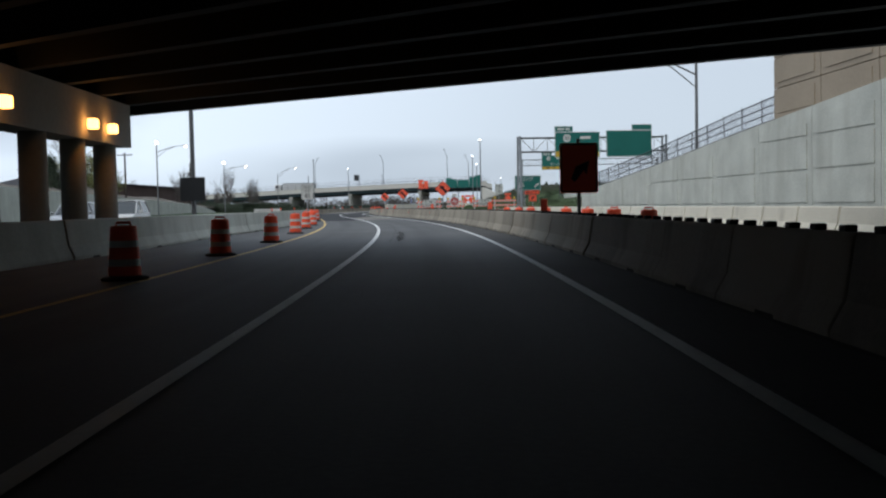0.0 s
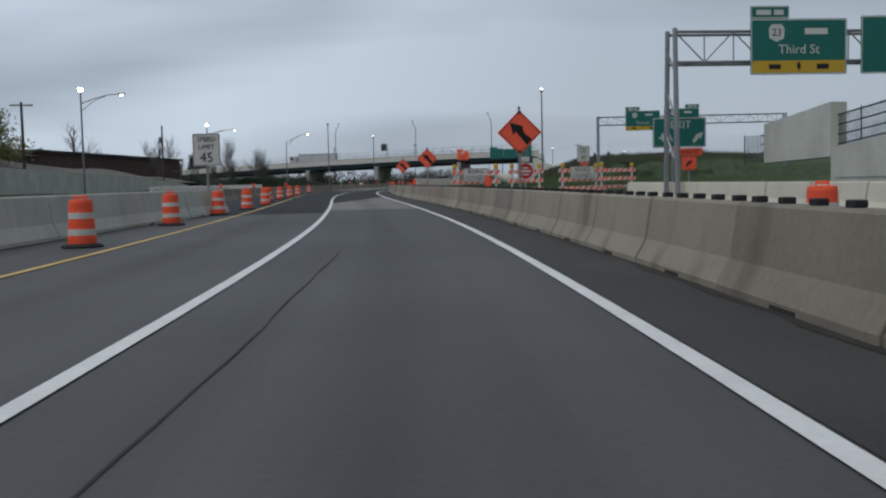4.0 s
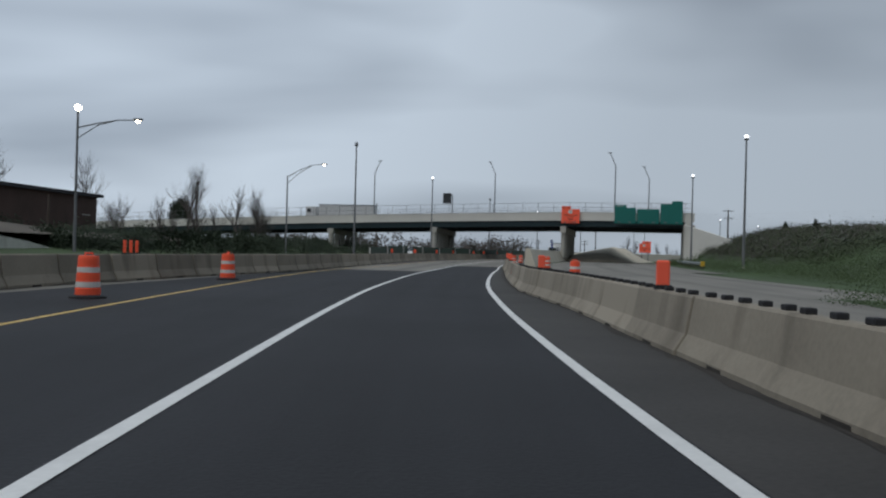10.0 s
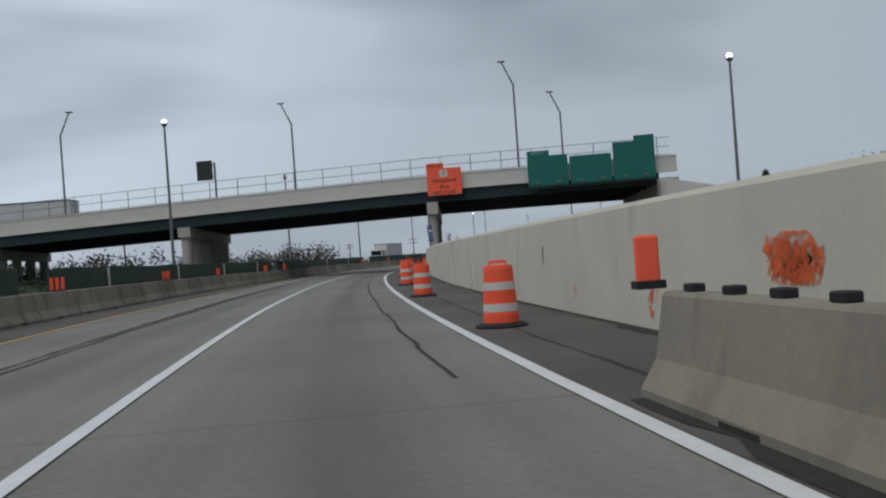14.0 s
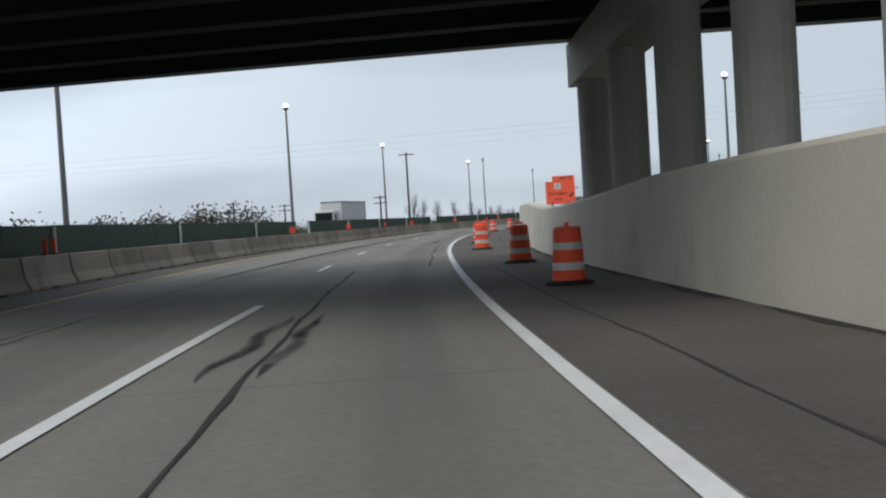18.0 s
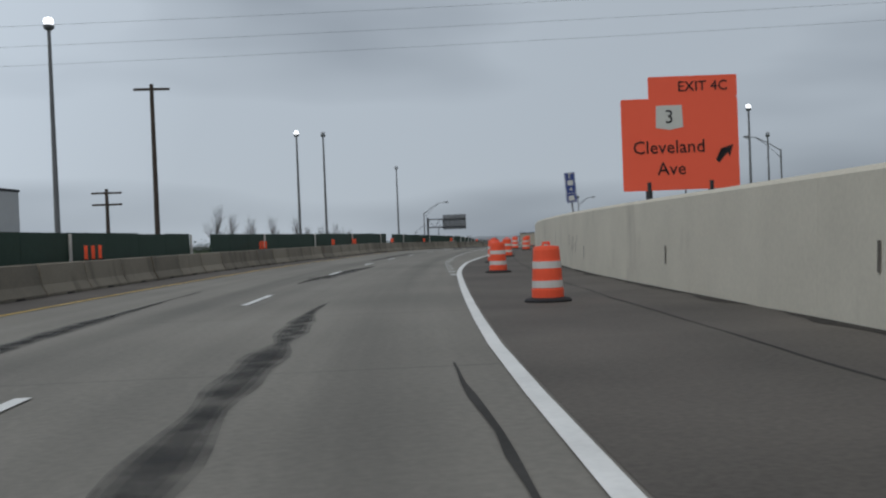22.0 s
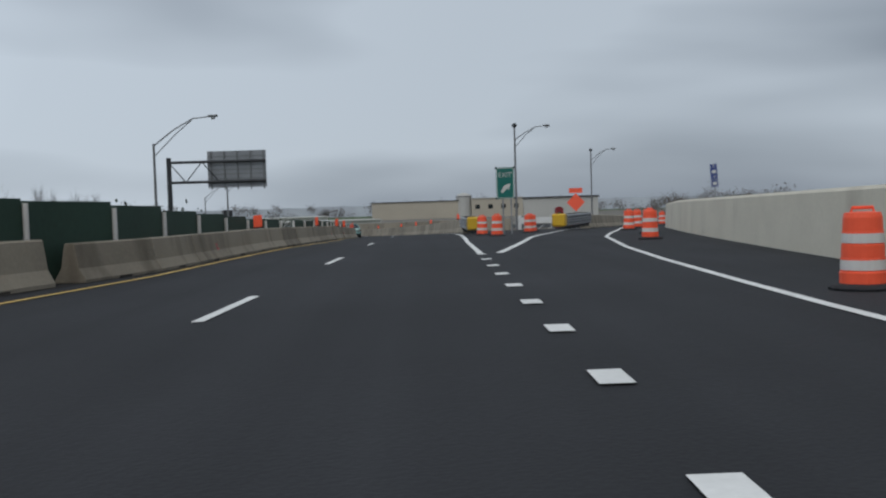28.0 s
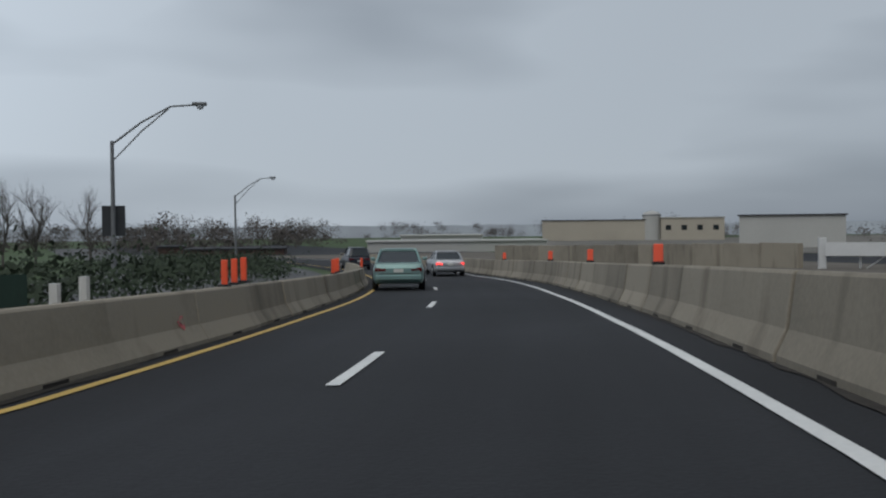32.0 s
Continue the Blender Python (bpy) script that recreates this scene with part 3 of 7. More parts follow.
for s in (301, 313, 325.3, 339.5, 353, 366, 380, 390.8, 400.2, 410.5, 420.8, 431, 441.5, 452, 463.5, 474.5, 486.4, 504.6, 517, 530.4, 544, 556, 568, 580, 592, 604, 616):
    strip("lane_dash", s, s + 3.05, shift(DASHES, -0.065), shift(DASHES, 0.065), 0.012, WHITE_LINE, parent=markings)
for i in range(42):
    s = 375.9 + i * 2.45
    strip("lane_dot", s, s + 0.5, shift(DOTS, -0.11), shift(DOTS, 0.11), 0.016, WHITE_LINE, parent=markings)


def seam(s0, o0, s1, o1, w=0.06, wob=0.07):
    n = max(4, int(abs(s1 - s0) / 0.6) + int(abs(o1 - o0) / 0.4))
    w *= 0.6
    bm = bmesh.new()
    rows = []
    for i in range(n + 1):
        f = i / n
        s, o = s0 + (s1 - s0) * f, o0 + (o1 - o0) * f
        k = noise.noise((s * 0.35, o * 0.8, 3.1)) * wob + noise.noise((s * 1.9, o * 2.0, 6.1)) * 0.03
        ww = w * max(0.12, 0.6 + 0.6 * noise.noise((s * 0.8, o, 8.0)) + 0.35 * noise.noise((s * 3.1, o, 2.0)))
        if abs(s1 - s0) > abs(o1 - o0):
            rows.append((bm.verts.new(at(s, o + k - ww, 0.009)), bm.verts.new(at(s, o + k + ww, 0.009))))
        else:
            rows.append((bm.verts.new(at(s + k - ww, o, 0.009)), bm.verts.new(at(s + k + ww, o, 0.009))))
    for a, b in zip(rows, rows[1:]):
        bm.faces.new((a[0], a[1], b[1], b[0]))
    part("tar_seam", bm, TAR, road, "black tar-sealed crack")


for q in ((207, -4.2, 300, -4.4), (212, 0.95, 262, 0.35, 0.06), (258, -1.0, 300, -1.2), (207, 2.4, 300, 2.0, 0.05), (300, -4.6, 340, -3.6), (340, -3.6, 372, -4.9), (300, 0.6, 357, 0.65, 0.055), (312, 0.85, 350, 0.8, 0.03),
          (300, 3.2, 345, 3.4, 0.05), (345, 3.4, 440, 3.9, 0.05), (424, -3.2, 424, 4.4), (432, 1.8, 452, 0.2, 0.12),
          (428, -2.0, 452, -1.6, 0.12), (430, -1.4, 452, -1.0, 0.09), (440, 2.2, 450, 3.2, 0.08), (207, -2.2, 207, 2.5, 0.03),
          (30, -1.3, 60, -0.9, 0.02),
          (424, -8.5, 424, -3.2, 0.07), (325, 0.0, 328, 0.05, 0.15)):
    seam(*q)



def smear(s0, o0, s1, o1, w, seed):
    """A broad ragged tyre mark or stain."""
    n = max(6, int(abs(s1 - s0) / 0.4))
    bm = bmesh.new()
    rows = []
    for i in range(n + 1):
        f = i / n
        s, o = s0 + (s1 - s0) * f, o0 + (o1 - o0) * f + 0.12 * noise.noise((f * 4, seed, 1.0))
        ww = w * min(1.0, 4 * f + 0.05, 4 * (1 - f) + 0.05) * (0.75 + 0.5 * noise.noise((s * 0.7, seed, 2.0)))
        rows.append([bm.verts.new(at(s, o + k * ww, z)) for k, z in ((-1, 0.0095), (1, 0.0095), (-0.7, 0.0105), (0.72, 0.0105), (-0.4, 0.0115), (0.42, 0.0115))])
    for a, b in zip(rows, rows[1:]):
        for k in (0, 2, 4):
            bm.faces.new((a[k], a[k + 1], b[k + 1], b[k]))
    part("tyre_smear", bm, SKID, road, "dark tyre smear")


for k, q in enumerate(((374, -2.9, 389, -2.2, 0.45), (300, -4.5, 341, -3.6, 0.3), (341, -3.55, 369, -4.8, 0.3), (213, -4.4, 290, -4.6, 0.28), (284, -1.5, 289, -1.3, 0.12), (284, -1.05, 289, -0.9, 0.12),
                      (325, -0.05, 328, 0.1, 0.2), (428, -2.1, 450, -1.7, 0.3), (432, -1.2, 452, -0.9, 0.2), (428, 2.0, 447, 1.0, 0.25), (30, -1.0, 42, -0.9, 0.2),
                      (398, -3.6, 420, -3.9, 0.3), (345, -1.0, 366, -1.2, 0.25))):
    smear(*q, k)


# ------------------------------------------------------------------ concrete barriers
SAFETY = [(-0.30, 0.0), (0.30, 0.0), (0.30, 0.075), (0.175, 0.30), (0.10, 0.78), (0.075, 0.81), (-0.075, 0.81), (-0.10, 0.78), (-0.175, 0.30),
          (-0.30, 0.075)]


def barrier_mesh(name, length, high, material):
    bm = prism([(x, z * high / 0.81) for x, z in SAFETY], 0.012, length - 0.012)
    es = [e for e in bm.edges if abs(e.verts[0].co.y - e.verts[1].co.y) < 1e-4]
    bmesh.ops.bevel(bm, geom=es, offset=0.012, segments=1, affect="EDGES")
    me = bpy.data.meshes.new(name)
    bm.to_mesh(me)
    bm.free()
    me.materials.append(material)
    return me


SEG = barrier_mesh("concrete_barrier", 3.05, 0.82, CONCRETE)
SEG_LOW = barrier_mesh("concrete_barrier", 3.05, 0.72, CONCRETE)
SEG_TALL = barrier_mesh("concrete_barrier", 3.05, 0.92, CONCRETE)
SEG_WHITE = barrier_mesh("concrete_barrier", 6.1, 0.95, WHITE_PANEL)
block_bm = box(-0.05, 0.05, -0.075, 0.075, 0.0, 0.058, 0.010)
BLOCK = bpy.data.meshes.new("cap_block")
block_bm.to_mesh(BLOCK)
block_bm.free()
BLOCK.materials.append(RUBBER)
slot_bm = box(-0.303, 0.303, 1.25, 1.75, -0.01, 0.05)
SLOT = bpy.data.meshes.new("drain_slot")
slot_bm.to_mesh(SLOT)
slot_bm.free()
SLOT.materials.append(DIRT_LINE)


def barrier_line(knots, s0, s1, mesh, label, group, blocks=(), step=3.05, high=0.82):
    n, s = 0, s0
    while s < s1 - 0.5:
        a, b = at(s, lerp(knots, s)), at(s + step, lerp(knots, s + step))
        d = b - a
        ob = new("concrete_barrier", mesh)
        rnd = noise.random_unit_vector()
        ob.matrix_basis = Matrix.Translation(a) @ d.to_track_quat("Y", "Z").to_matrix().to_4x4() @ pose(rnd.x * 0.015, 0, 0, 0, 0, rnd.y * 0.25)
        tagged(ob, label, "barrier", group)
        o = new("drain_slot", SLOT)
        o.parent = ob
        for y in blocks:
            o = new("cap_block", BLOCK)
            o.parent, o.matrix_basis = ob, pose(rnd.z * 0.01, y + rnd.y * 0.05, high - 0.002)
        n, s = n + 1, s + step
    return n


CAPPED = "weathered grey precast concrete barrier with black blocks along its top"
barrier_line(RB1, -20, 132, SEG, CAPPED, "barriers beside the lane", (0.305, 0.915, 1.525, 2.135, 2.745))
for s0, s1, caps in ((132.55, 164, 1), (164.35, 176, 0), (176.55, 182.4, 0), (182.65, 185.5, 0), (185.7, 191.6, 1), (191.8, 197.7, 0), (197.9, 210.0, 1)):
    if caps:
        barrier_line(RB1, s0, s1, SEG_LOW, CAPPED, "barriers beside the lane", (0.305, 0.915, 1.525, 2.135, 2.745), high=0.72)
    else:
        barrier_line(RB1, s0, s1, SEG_LOW, "weathered grey precast concrete barrier, bare on top", "barriers beside the lane", high=0.72)
barrier_line(RB2, 507.6, 640, SEG_TALL, "weathered grey precast concrete barrier beside the repaved lane", "barriers past the exit", high=0.92)
barrier_line([(511, 9.6), (530, 16.6), (560, 30)], 512, 552, SEG, "weathered grey precast concrete barrier along the exit ramp", "ramp barriers", step=2.75)
barrier_line(LB2, 98, 470, SEG, "weathered grey precast concrete median barrier", "median barriers")
barrier_line(LB2, 470.95, 590, SEG_LOW, "weathered grey precast concrete median barrier", "median barriers", high=0.72)
barrier_line(LB1, -20, 80, SEG_WHITE, "smooth whitish concrete barrier beside the far lane", "white median barriers", step=6.1, high=0.95)

# ------------------------------------------------------------------ long concrete wall along the right shoulder
long_wall = thing("retaining_wall", "pale streaked concrete retaining wall along the shoulder", "wall", kind="structure")
s = 204.8
while s < 498:
    e = min(s + 4.55, 502.6)
    bm = bmesh.new()
    v = []
    for q in (s + 0.003, e - 0.003):
        o, hgt = lerp(WALL, q), lerp(WALL_H, q)
        for oo, zz in ((o, -0.05), (o + 0.06, hgt - 0.06), (o + 0.10, hgt), (o + 0.40, hgt), (o + 0.95, -0.05)):
            v.append(bm.verts.new(at(q, oo, zz)))
    bm.faces.new(v[:5])
    bm.faces.new(v[5:][::-1])
    for k in range(5):
        bm.faces.new((v[k], v[5 + k], v[5 + (k + 1) % 5], v[(k + 1) % 5]))
    bmesh.ops.recalc_face_normals(bm, faces=bm.faces)
    part("wall_panel", bm, WALL_CONCRETE, long_wall)
    s = e

# white panelled wall on the far side of the side road, falling towards its end, with a dark fence on top
PW_TOP = [(-60, 5.7), (30, 5.4), (48, 4.3), (78, 1.9), (84, 1.5)]
panel_wall = thing("panel_wall", "white retaining wall of inset concrete panels", "wall", kind="structure")
s = -60.0
while s < 83:
    e = s + 5.5
    bm = bmesh.new()
    v = []
    for q in (s + 0.02, e - 0.02):
        for oo, zz in ((16.0, 0.0), (16.0, lerp(PW_TOP, q)), (16.6, lerp(PW_TOP, q)), (16.6, 0.0)):
            v.append(bm.verts.new(at(q, oo, zz)))
    for fc in ((0, 1, 2, 3), (7, 6, 5, 4), (0, 4, 5, 1), (1, 5, 6, 2), (2, 6, 7, 3), (3, 7, 4, 0)):
        bm.faces.new([v[k] for k in fc])
    bmesh.ops.recalc_face_normals(bm, faces=bm.faces)
    w = part("wall_panel", bm, WHITE_PANEL, panel_wall)
    for z0 in (0.9, 2.3, 3.7):
        top = min(lerp(PW_TOP, s), lerp(PW_TOP, e)) - 0.35
        z1 = min(z0 + 1.2, top)
        if z1 - z0 > 0.4:
            bm = bmesh.new()
            q = [bm.verts.new(at(a, o, z)) for o in (15.96, 16.0) for a, z in ((s + 0.45, z0), (e - 0.45, z0), (e - 0.45, z1), (s + 0.45, z1))]
            for fc in ((0, 1, 2, 3), (0, 4, 5, 1), (1, 5, 6, 2), (2, 6, 7, 3), (3, 7, 4, 0)):
                bm.faces.new([q[k] for k in fc])
            bmesh.ops.recalc_face_normals(bm, faces=bm.faces)
            part("raised_panel", bm, WHITE_PANEL, panel_wall)
    s = e
strip("wall_coping", -60, 83.5, 15.9, 16.7, 0.0, WHITE_PANEL, parent=panel_wall)
for v in panel_wall.children[-1].data.vertices:
    v.co.z += lerp(PW_TOP, v.co.y / 0.975) + 0.01

wall_fence = thing("wall_fence", "dark steel picket fence on top of the white wall", "fence")
wire = bmesh.new()
for i in range(760):
    s = 40 + i * 0.06
    z = lerp(PW_TOP, s)
    wire.faces.new([wire.verts.new(q) for q in (at(s, 16.3, z + 0.05), at(s + 0.022, 16.3, z + 0.05), at(s + 0.022, 16.3, z + 1.2), at(s, 16.3, z + 1.2))])
tagged(part("wire", wire, DARK_METAL, wall_fence, "dark close-set wires"), kind="stuff")
for i in range(20):
    s = 40 + i * 2.4
    part("fence_post", tube([at(s, 16.3, lerp(PW_TOP, s) - 0.05), at(s, 16.3, lerp(PW_TOP, s) + 1.25)], [0.025] * 2, 5), DARK_METAL, wall_fence)
for dz in (0.12, 0.45, 0.8, 1.15):
    part("fence_rail", tube([at(s, 16.3, lerp(PW_TOP, s) + dz) for s in range(40, 86, 4)], [0.03] * 12, 5), DARK_METAL, wall_fence)
strip("low_barrier", -60, 100, 12.6, 12.9, 0.62, WALL_CONCRETE, parent=panel_wall)
far_line = bmesh.new()
for i in range(36):
    a, b = at(-20 + i * 3.05, 12.4), at(-17 + i * 3.05, 12.4)
    d = (b - a).to_track_quat("Y", "Z").to_matrix().to_4x4()
    one = prism(SAFETY, 0.012, 3.03)
    one.transform(Matrix.Translation(a) @ d)
    me = bpy.data.meshes.new("piece")
    one.to_mesh(me)
    one.free()
    far_line.from_mesh(me)
    bpy.data.meshes.remove(me)
tagged(part("concrete_barrier_row", far_line, WALL_CONCRETE), "row of pale concrete barriers along the side road", "barrier", kind="stuff")

# ------------------------------------------------------------------ bridge over the start
B1_EDGE = [(-30, 49.0), (-10.8, 36.5), (8.5, 23.8), (20, 16.2)]


def b1(off, back, z):
    return at(lerp(B1_EDGE, off) - back, off, z)


def slab(p0, p1, p2, p3, z0, z1):
    """A slab over four corners (Vectors whose z is ignored)."""
    bm = bmesh.new()
    lo = [bm.verts.new((q.x, q.y, z0 if isinstance(z0, (int, float)) else z0[i])) for i, q in enumerate((p0, p1, p2, p3))]
    hi = [bm.verts.new((q.x, q.y, z1 if isinstance(z1, (int, float)) else z1[i])) for i, q in enumerate((p0, p1, p2, p3))]
    bm.faces.new(lo[::-1])
    bm.faces.new(hi)
    for k in range(4):
        bm.faces.new((lo[k], lo[(k + 1) % 4], hi[(k + 1) % 4], hi[k]))
    bmesh.ops.recalc_face_normals(bm, faces=bm.faces)
    return bm


bridge_one = thing("overpass", "dark steel-girder overpass seen from beneath", "bridge", kind="structure")
# deck and girders run far back, unseen, to darken the space beneath
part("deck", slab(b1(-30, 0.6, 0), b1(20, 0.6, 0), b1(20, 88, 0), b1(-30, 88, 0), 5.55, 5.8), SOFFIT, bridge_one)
# unseen wall, added to block side light under the deck
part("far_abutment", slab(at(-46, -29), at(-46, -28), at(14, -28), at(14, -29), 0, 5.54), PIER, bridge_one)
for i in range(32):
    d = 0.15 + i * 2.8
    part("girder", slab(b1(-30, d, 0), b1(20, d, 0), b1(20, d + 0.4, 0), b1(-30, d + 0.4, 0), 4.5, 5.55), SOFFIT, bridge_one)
part("parapet", slab(b1(-30, 0, 0), b1(20, 0, 0), b1(20, 0.4, 0), b1(-30, 0.4, 0), 5.56, 6.7), PARAPET, bridge_one)
for i in range(10):
    s = 30.3 - i * 2.9
    part("column", lathe([(0.35, -0.1), (0.34, 3.2)], 16), PIER, bridge_one, smooth=True).matrix_basis = stand(s, -10.0)
part("pier_cap", slab(at(31.5, -10.5), at(31.5, -9.5), at(2.5, -9.5), at(2.5, -10.5), 3.15, 4.49), PIER, bridge_one)
for s in (29.0, 27.2, 21.4):
    o = part("underpass_lamp", box(-0.12, 0.12, -0.16, 0.16, -0.14, 0.14, 0.03), LAMP_AMBER, bridge_one, "lit amber lamp")
    o.matrix_basis = stand(s, -9.34, 3.56)
abut = thing("abutment", "tan panelled concrete abutment above the white wall", "abutment", kind="structure")
for i in range(5):
    for j in range(3):
        s0, z0 = 43 - (i + 1) * 4.6, 4.65 + j * 1.35
        part("abutment_panel", slab(at(s0 + 0.04, 16.1), at(s0 + 4.56, 16.1), at(s0 + 4.56, 17.2), at(s0 + 0.04, 17.2), z0 + 0.02, z0 + 1.33), TAN_PANEL, abut)
        part("raised_panel", slab(at(s0 + 0.5, 16.06), at(s0 + 4.1, 16.06), at(s0 + 4.1, 16.1), at(s0 + 0.5, 16.1), z0 + 0.25, z0 + 1.1), TAN_PANEL, abut)

# ------------------------------------------------------------------ bridge over the middle
B2_OFF = [-95, -60, -36, -12, 12, 23, 34]


def b2(off, far, z=0.0):
    """A place on the second bridge; far 0 at its near face, 1 at its far face."""
    return at(285 - off * (0.15 - 0.1 * far) + far * 15.0, off, 0)


def b2z(off, far=1.0):
    """Underside of the girders, which stands higher on the near side."""
    return 5.0 + 0.02 * min(off, 6) - 0.0002 * min(off, 0) ** 2 * 0.55 + 0.42 * (1 - far)


bridge_two = thing("overpass", "green steel-girder overpass with pale parapet and wire fence", "bridge", kind="structure")


def span(name, f0, f1, za, zb, material, o0=-95, o1=23, n=12, label=""):
    bm = bmesh.new()
    rows = []
    for i in range(n + 1):
        o = o0 + (o1 - o0) * i / n
        z, y = b2z(o, f0), b2z(o, f1)
        p, q = b2(o, f0), b2(o, f1)
        rows.append([bm.verts.new((p.x, p.y, z + za)), bm.verts.new((q.x, q.y, y + za)), bm.verts.new((q.x, q.y, y + zb)), bm.verts.new((p.x, p.y, z + zb))])
    for a, b in zip(rows, rows[1:]):
        for k in range(4):
            bm.faces.new((a[k], b[k], b[(k + 1) % 4], a[(k + 1) % 4]))
    bm.faces.new(rows[0])
    bm.faces.new(rows[-1][::-1])
    bmesh.ops.recalc_face_normals(bm, faces=bm.faces)
    return part(name, bm, material, bridge_two, label)


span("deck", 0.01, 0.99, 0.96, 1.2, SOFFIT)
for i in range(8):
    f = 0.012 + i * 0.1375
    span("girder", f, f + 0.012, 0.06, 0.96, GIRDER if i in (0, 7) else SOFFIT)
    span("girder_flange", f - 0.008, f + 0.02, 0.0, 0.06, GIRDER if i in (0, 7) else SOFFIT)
for f in (0.0, 0.98):
    span("parapet", f, f + 0.02, 0.95, 2.15, PARAPET, o1=24.4, n=14)
    span("parapet_ledge", f - 0.006, f + 0.024, 0.93, 1.12, PARAPET, o1=24.4, n=14)
    span("parapet_coping", f - 0.003, f + 0.023, 2.15, 2.24, PARAPET, o1=24.4, n=14)
bridge_fence = thing("bridge_fence", "grey wire fence on posts along the overpass parapet", "fence")
for f in (0.01, 0.99):
    for i in range(47):
        o = -92 + i * 2.5
        p = b2(o, f)
        part("fence_post", tube([(p.x, p.y, b2z(o, f) + 2.2), (p.x, p.y, b2z(o, f) + 3.75)], [0.035] * 2, 5), POLE_GREY, bridge_fence)
    for dz in (2.32, 3.0, 3.72):
        part("fence_rail", tube([(b2(o, f).x, b2(o, f).y, b2z(o, f) + dz) for o in np.linspace(-92, 24, 20)], [0.025] * 20, 5), POLE_GREY, bridge_fence)
    bm = bmesh.new()
    for i in range(400):
        o = -92 + i * 0.29
        p, q = b2(o, f), b2(o + 0.008, f)
        vs = [bm.verts.new((p.x, p.y, b2z(o, f) + 2.3)), bm.verts.new((q.x, q.y, b2z(o, f) + 2.3)), bm.verts.new((q.x, q.y, b2z(o, f) + 3.7)),
              bm.verts.new((p.x, p.y, b2z(o, f) + 3.7))]
        bm.faces.new(vs)
    tagged(part("wire", bm, FENCE_MESH, bridge_fence, "thin grey wires"), kind="stuff")


def pier(off, zb, radius, n=4, first=0.12, step=0.235, deep=0.84, half=0.55):
    pr = thing("bridge_pier", "grey concrete bridge pier of round columns under a cap", "pier", "bridge piers", kind="structure")
    last = first + (n - 1) * step
    for i in range(n):
        f = first + i * step
        p = b2(off, f)
        part("column", tube([(p.x, p.y, zb), (p.x, p.y, b2z(off, f) - deep)], [radius] * 2, 18), PIER, pr, smooth=False)
    corners = [(off - half, first - 0.05), (off + half, first - 0.05), (off + half, last + 0.05), (off - half, last + 0.05)]
    tops = [b2z(off, f) - 0.01 for _, f in corners]
    part("pier_cap", slab(*[b2(o, f) for o, f in corners], [z - deep for z in tops], tops), PIER, pr)
    return pr


pier(4.6, 0.6, 0.37, 5, 0.03, 0.235, 1.0, 0.45)
pier(-17.0, 0.0, 0.45, 5, 0.03)
pier(-36, 0.0, 0.45, 5, 0.03)

# abutment of the second bridge with its wing wall, and the grass bank beside it
abut2 = thing("abutment", "pale concrete abutment with a sloping wing wall", "abutment", kind="structure")
part("abutment_wall", slab(b2(22.8, 0), b2(24.5, 0), b2(24.5, 1), b2(22.8, 1), -0.1, 6.0), PIER, abut2)
bm = bmesh.new()
q = [b2(22.9, -0.02), at(270.5, 28.6)]
w = [bm.verts.new((q[0].x, q[0].y, -0.1)), bm.verts.new((q[1].x, q[1].y, 3.2)), bm.verts.new((q[1].x, q[1].y, 3.75)), bm.verts.new((q[0].x, q[0].y, 6.0))]
w2 = [bm.verts.new((v.co.x + 0.4, v.co.y + 0.5, v.co.z)) for v in w]
bm.faces.new(w)
bm.faces.new(w2[::-1])
for k in range(4):
    bm.faces.new((w[k], w2[k], w2[(k + 1) % 4], w[(k + 1) % 4]))
bmesh.ops.recalc_face_normals(bm, faces=bm.faces)
part("wing_wall", bm, PARAPET, abut2)


def bank(name, s0, s1, profile, material, step=6.0, rough=0.25, label="", category="bank", swell=None):
    """A bank of earth along the road; profile: (offset, height) pairs from low to high ground, height scaled at the ends."""
    bm = bmesh.new()
    n = int((s1 - s0) / step)
    rows = []
    for i in range(n + 1):
        s = s0 + (s1 - s0) * i / n
        k = lerp(swell, s) if swell else min(1.0, min(i, n - i) / 4.0 + 0.02)
        row = []
        for o, z in profile:
            wob = noise.noise((s * 0.07, o * 0.1, 5.0)) * rough
            row.append(bm.verts.new(at(s, o, max(-0.1, z * k + (wob if z > 0.3 else 0)))))
        rows.append(row)
    for a, b in zip(rows, rows[1:]):
        for j in range(len(a) - 1):
            bm.faces.new((a[j], a[j + 1], b[j + 1], b[j]))
    for fc in bm.faces:
        fc.smooth = True
    return tagged(part(name, bm, material), label, category, kind="structure")


bank("grass_bank", 120, 330, [(20.5, -0.08), (23, 0.4), (28, 2.4), (33, 4.3), (38, 5.2), (60, 5.6), (90, 5.4), (110, -0.1)], GRASS,
     label="grassy embankment rising beside the overpass", swell=[(120, 0.02), (165, 0.3), (225, 0.75), (270, 1), (310, 1), (330, 0.02)])
bank("brush_bank", 205, 326, [(24.5, 0.9), (25.5, 1.6), (28, 2.62), (33, 4.5), (38, 5.4), (60, 5.8), (88, 5.5)], BRUSH, 3.0, 0.3,
     label="dark dead brush over the upper embankment", swell=[(205, 0.05), (215, 0.68), (225, 0.75), (270, 1), (310, 1), (326, 0.25)])
bank("grass_bank", 86, 160, [(10.5, -0.08), (12, 0.15), (16, 0.4), (22, 0.5), (27, -0.1)], GRASS, rough=0.1, label="low grass island between the roads")
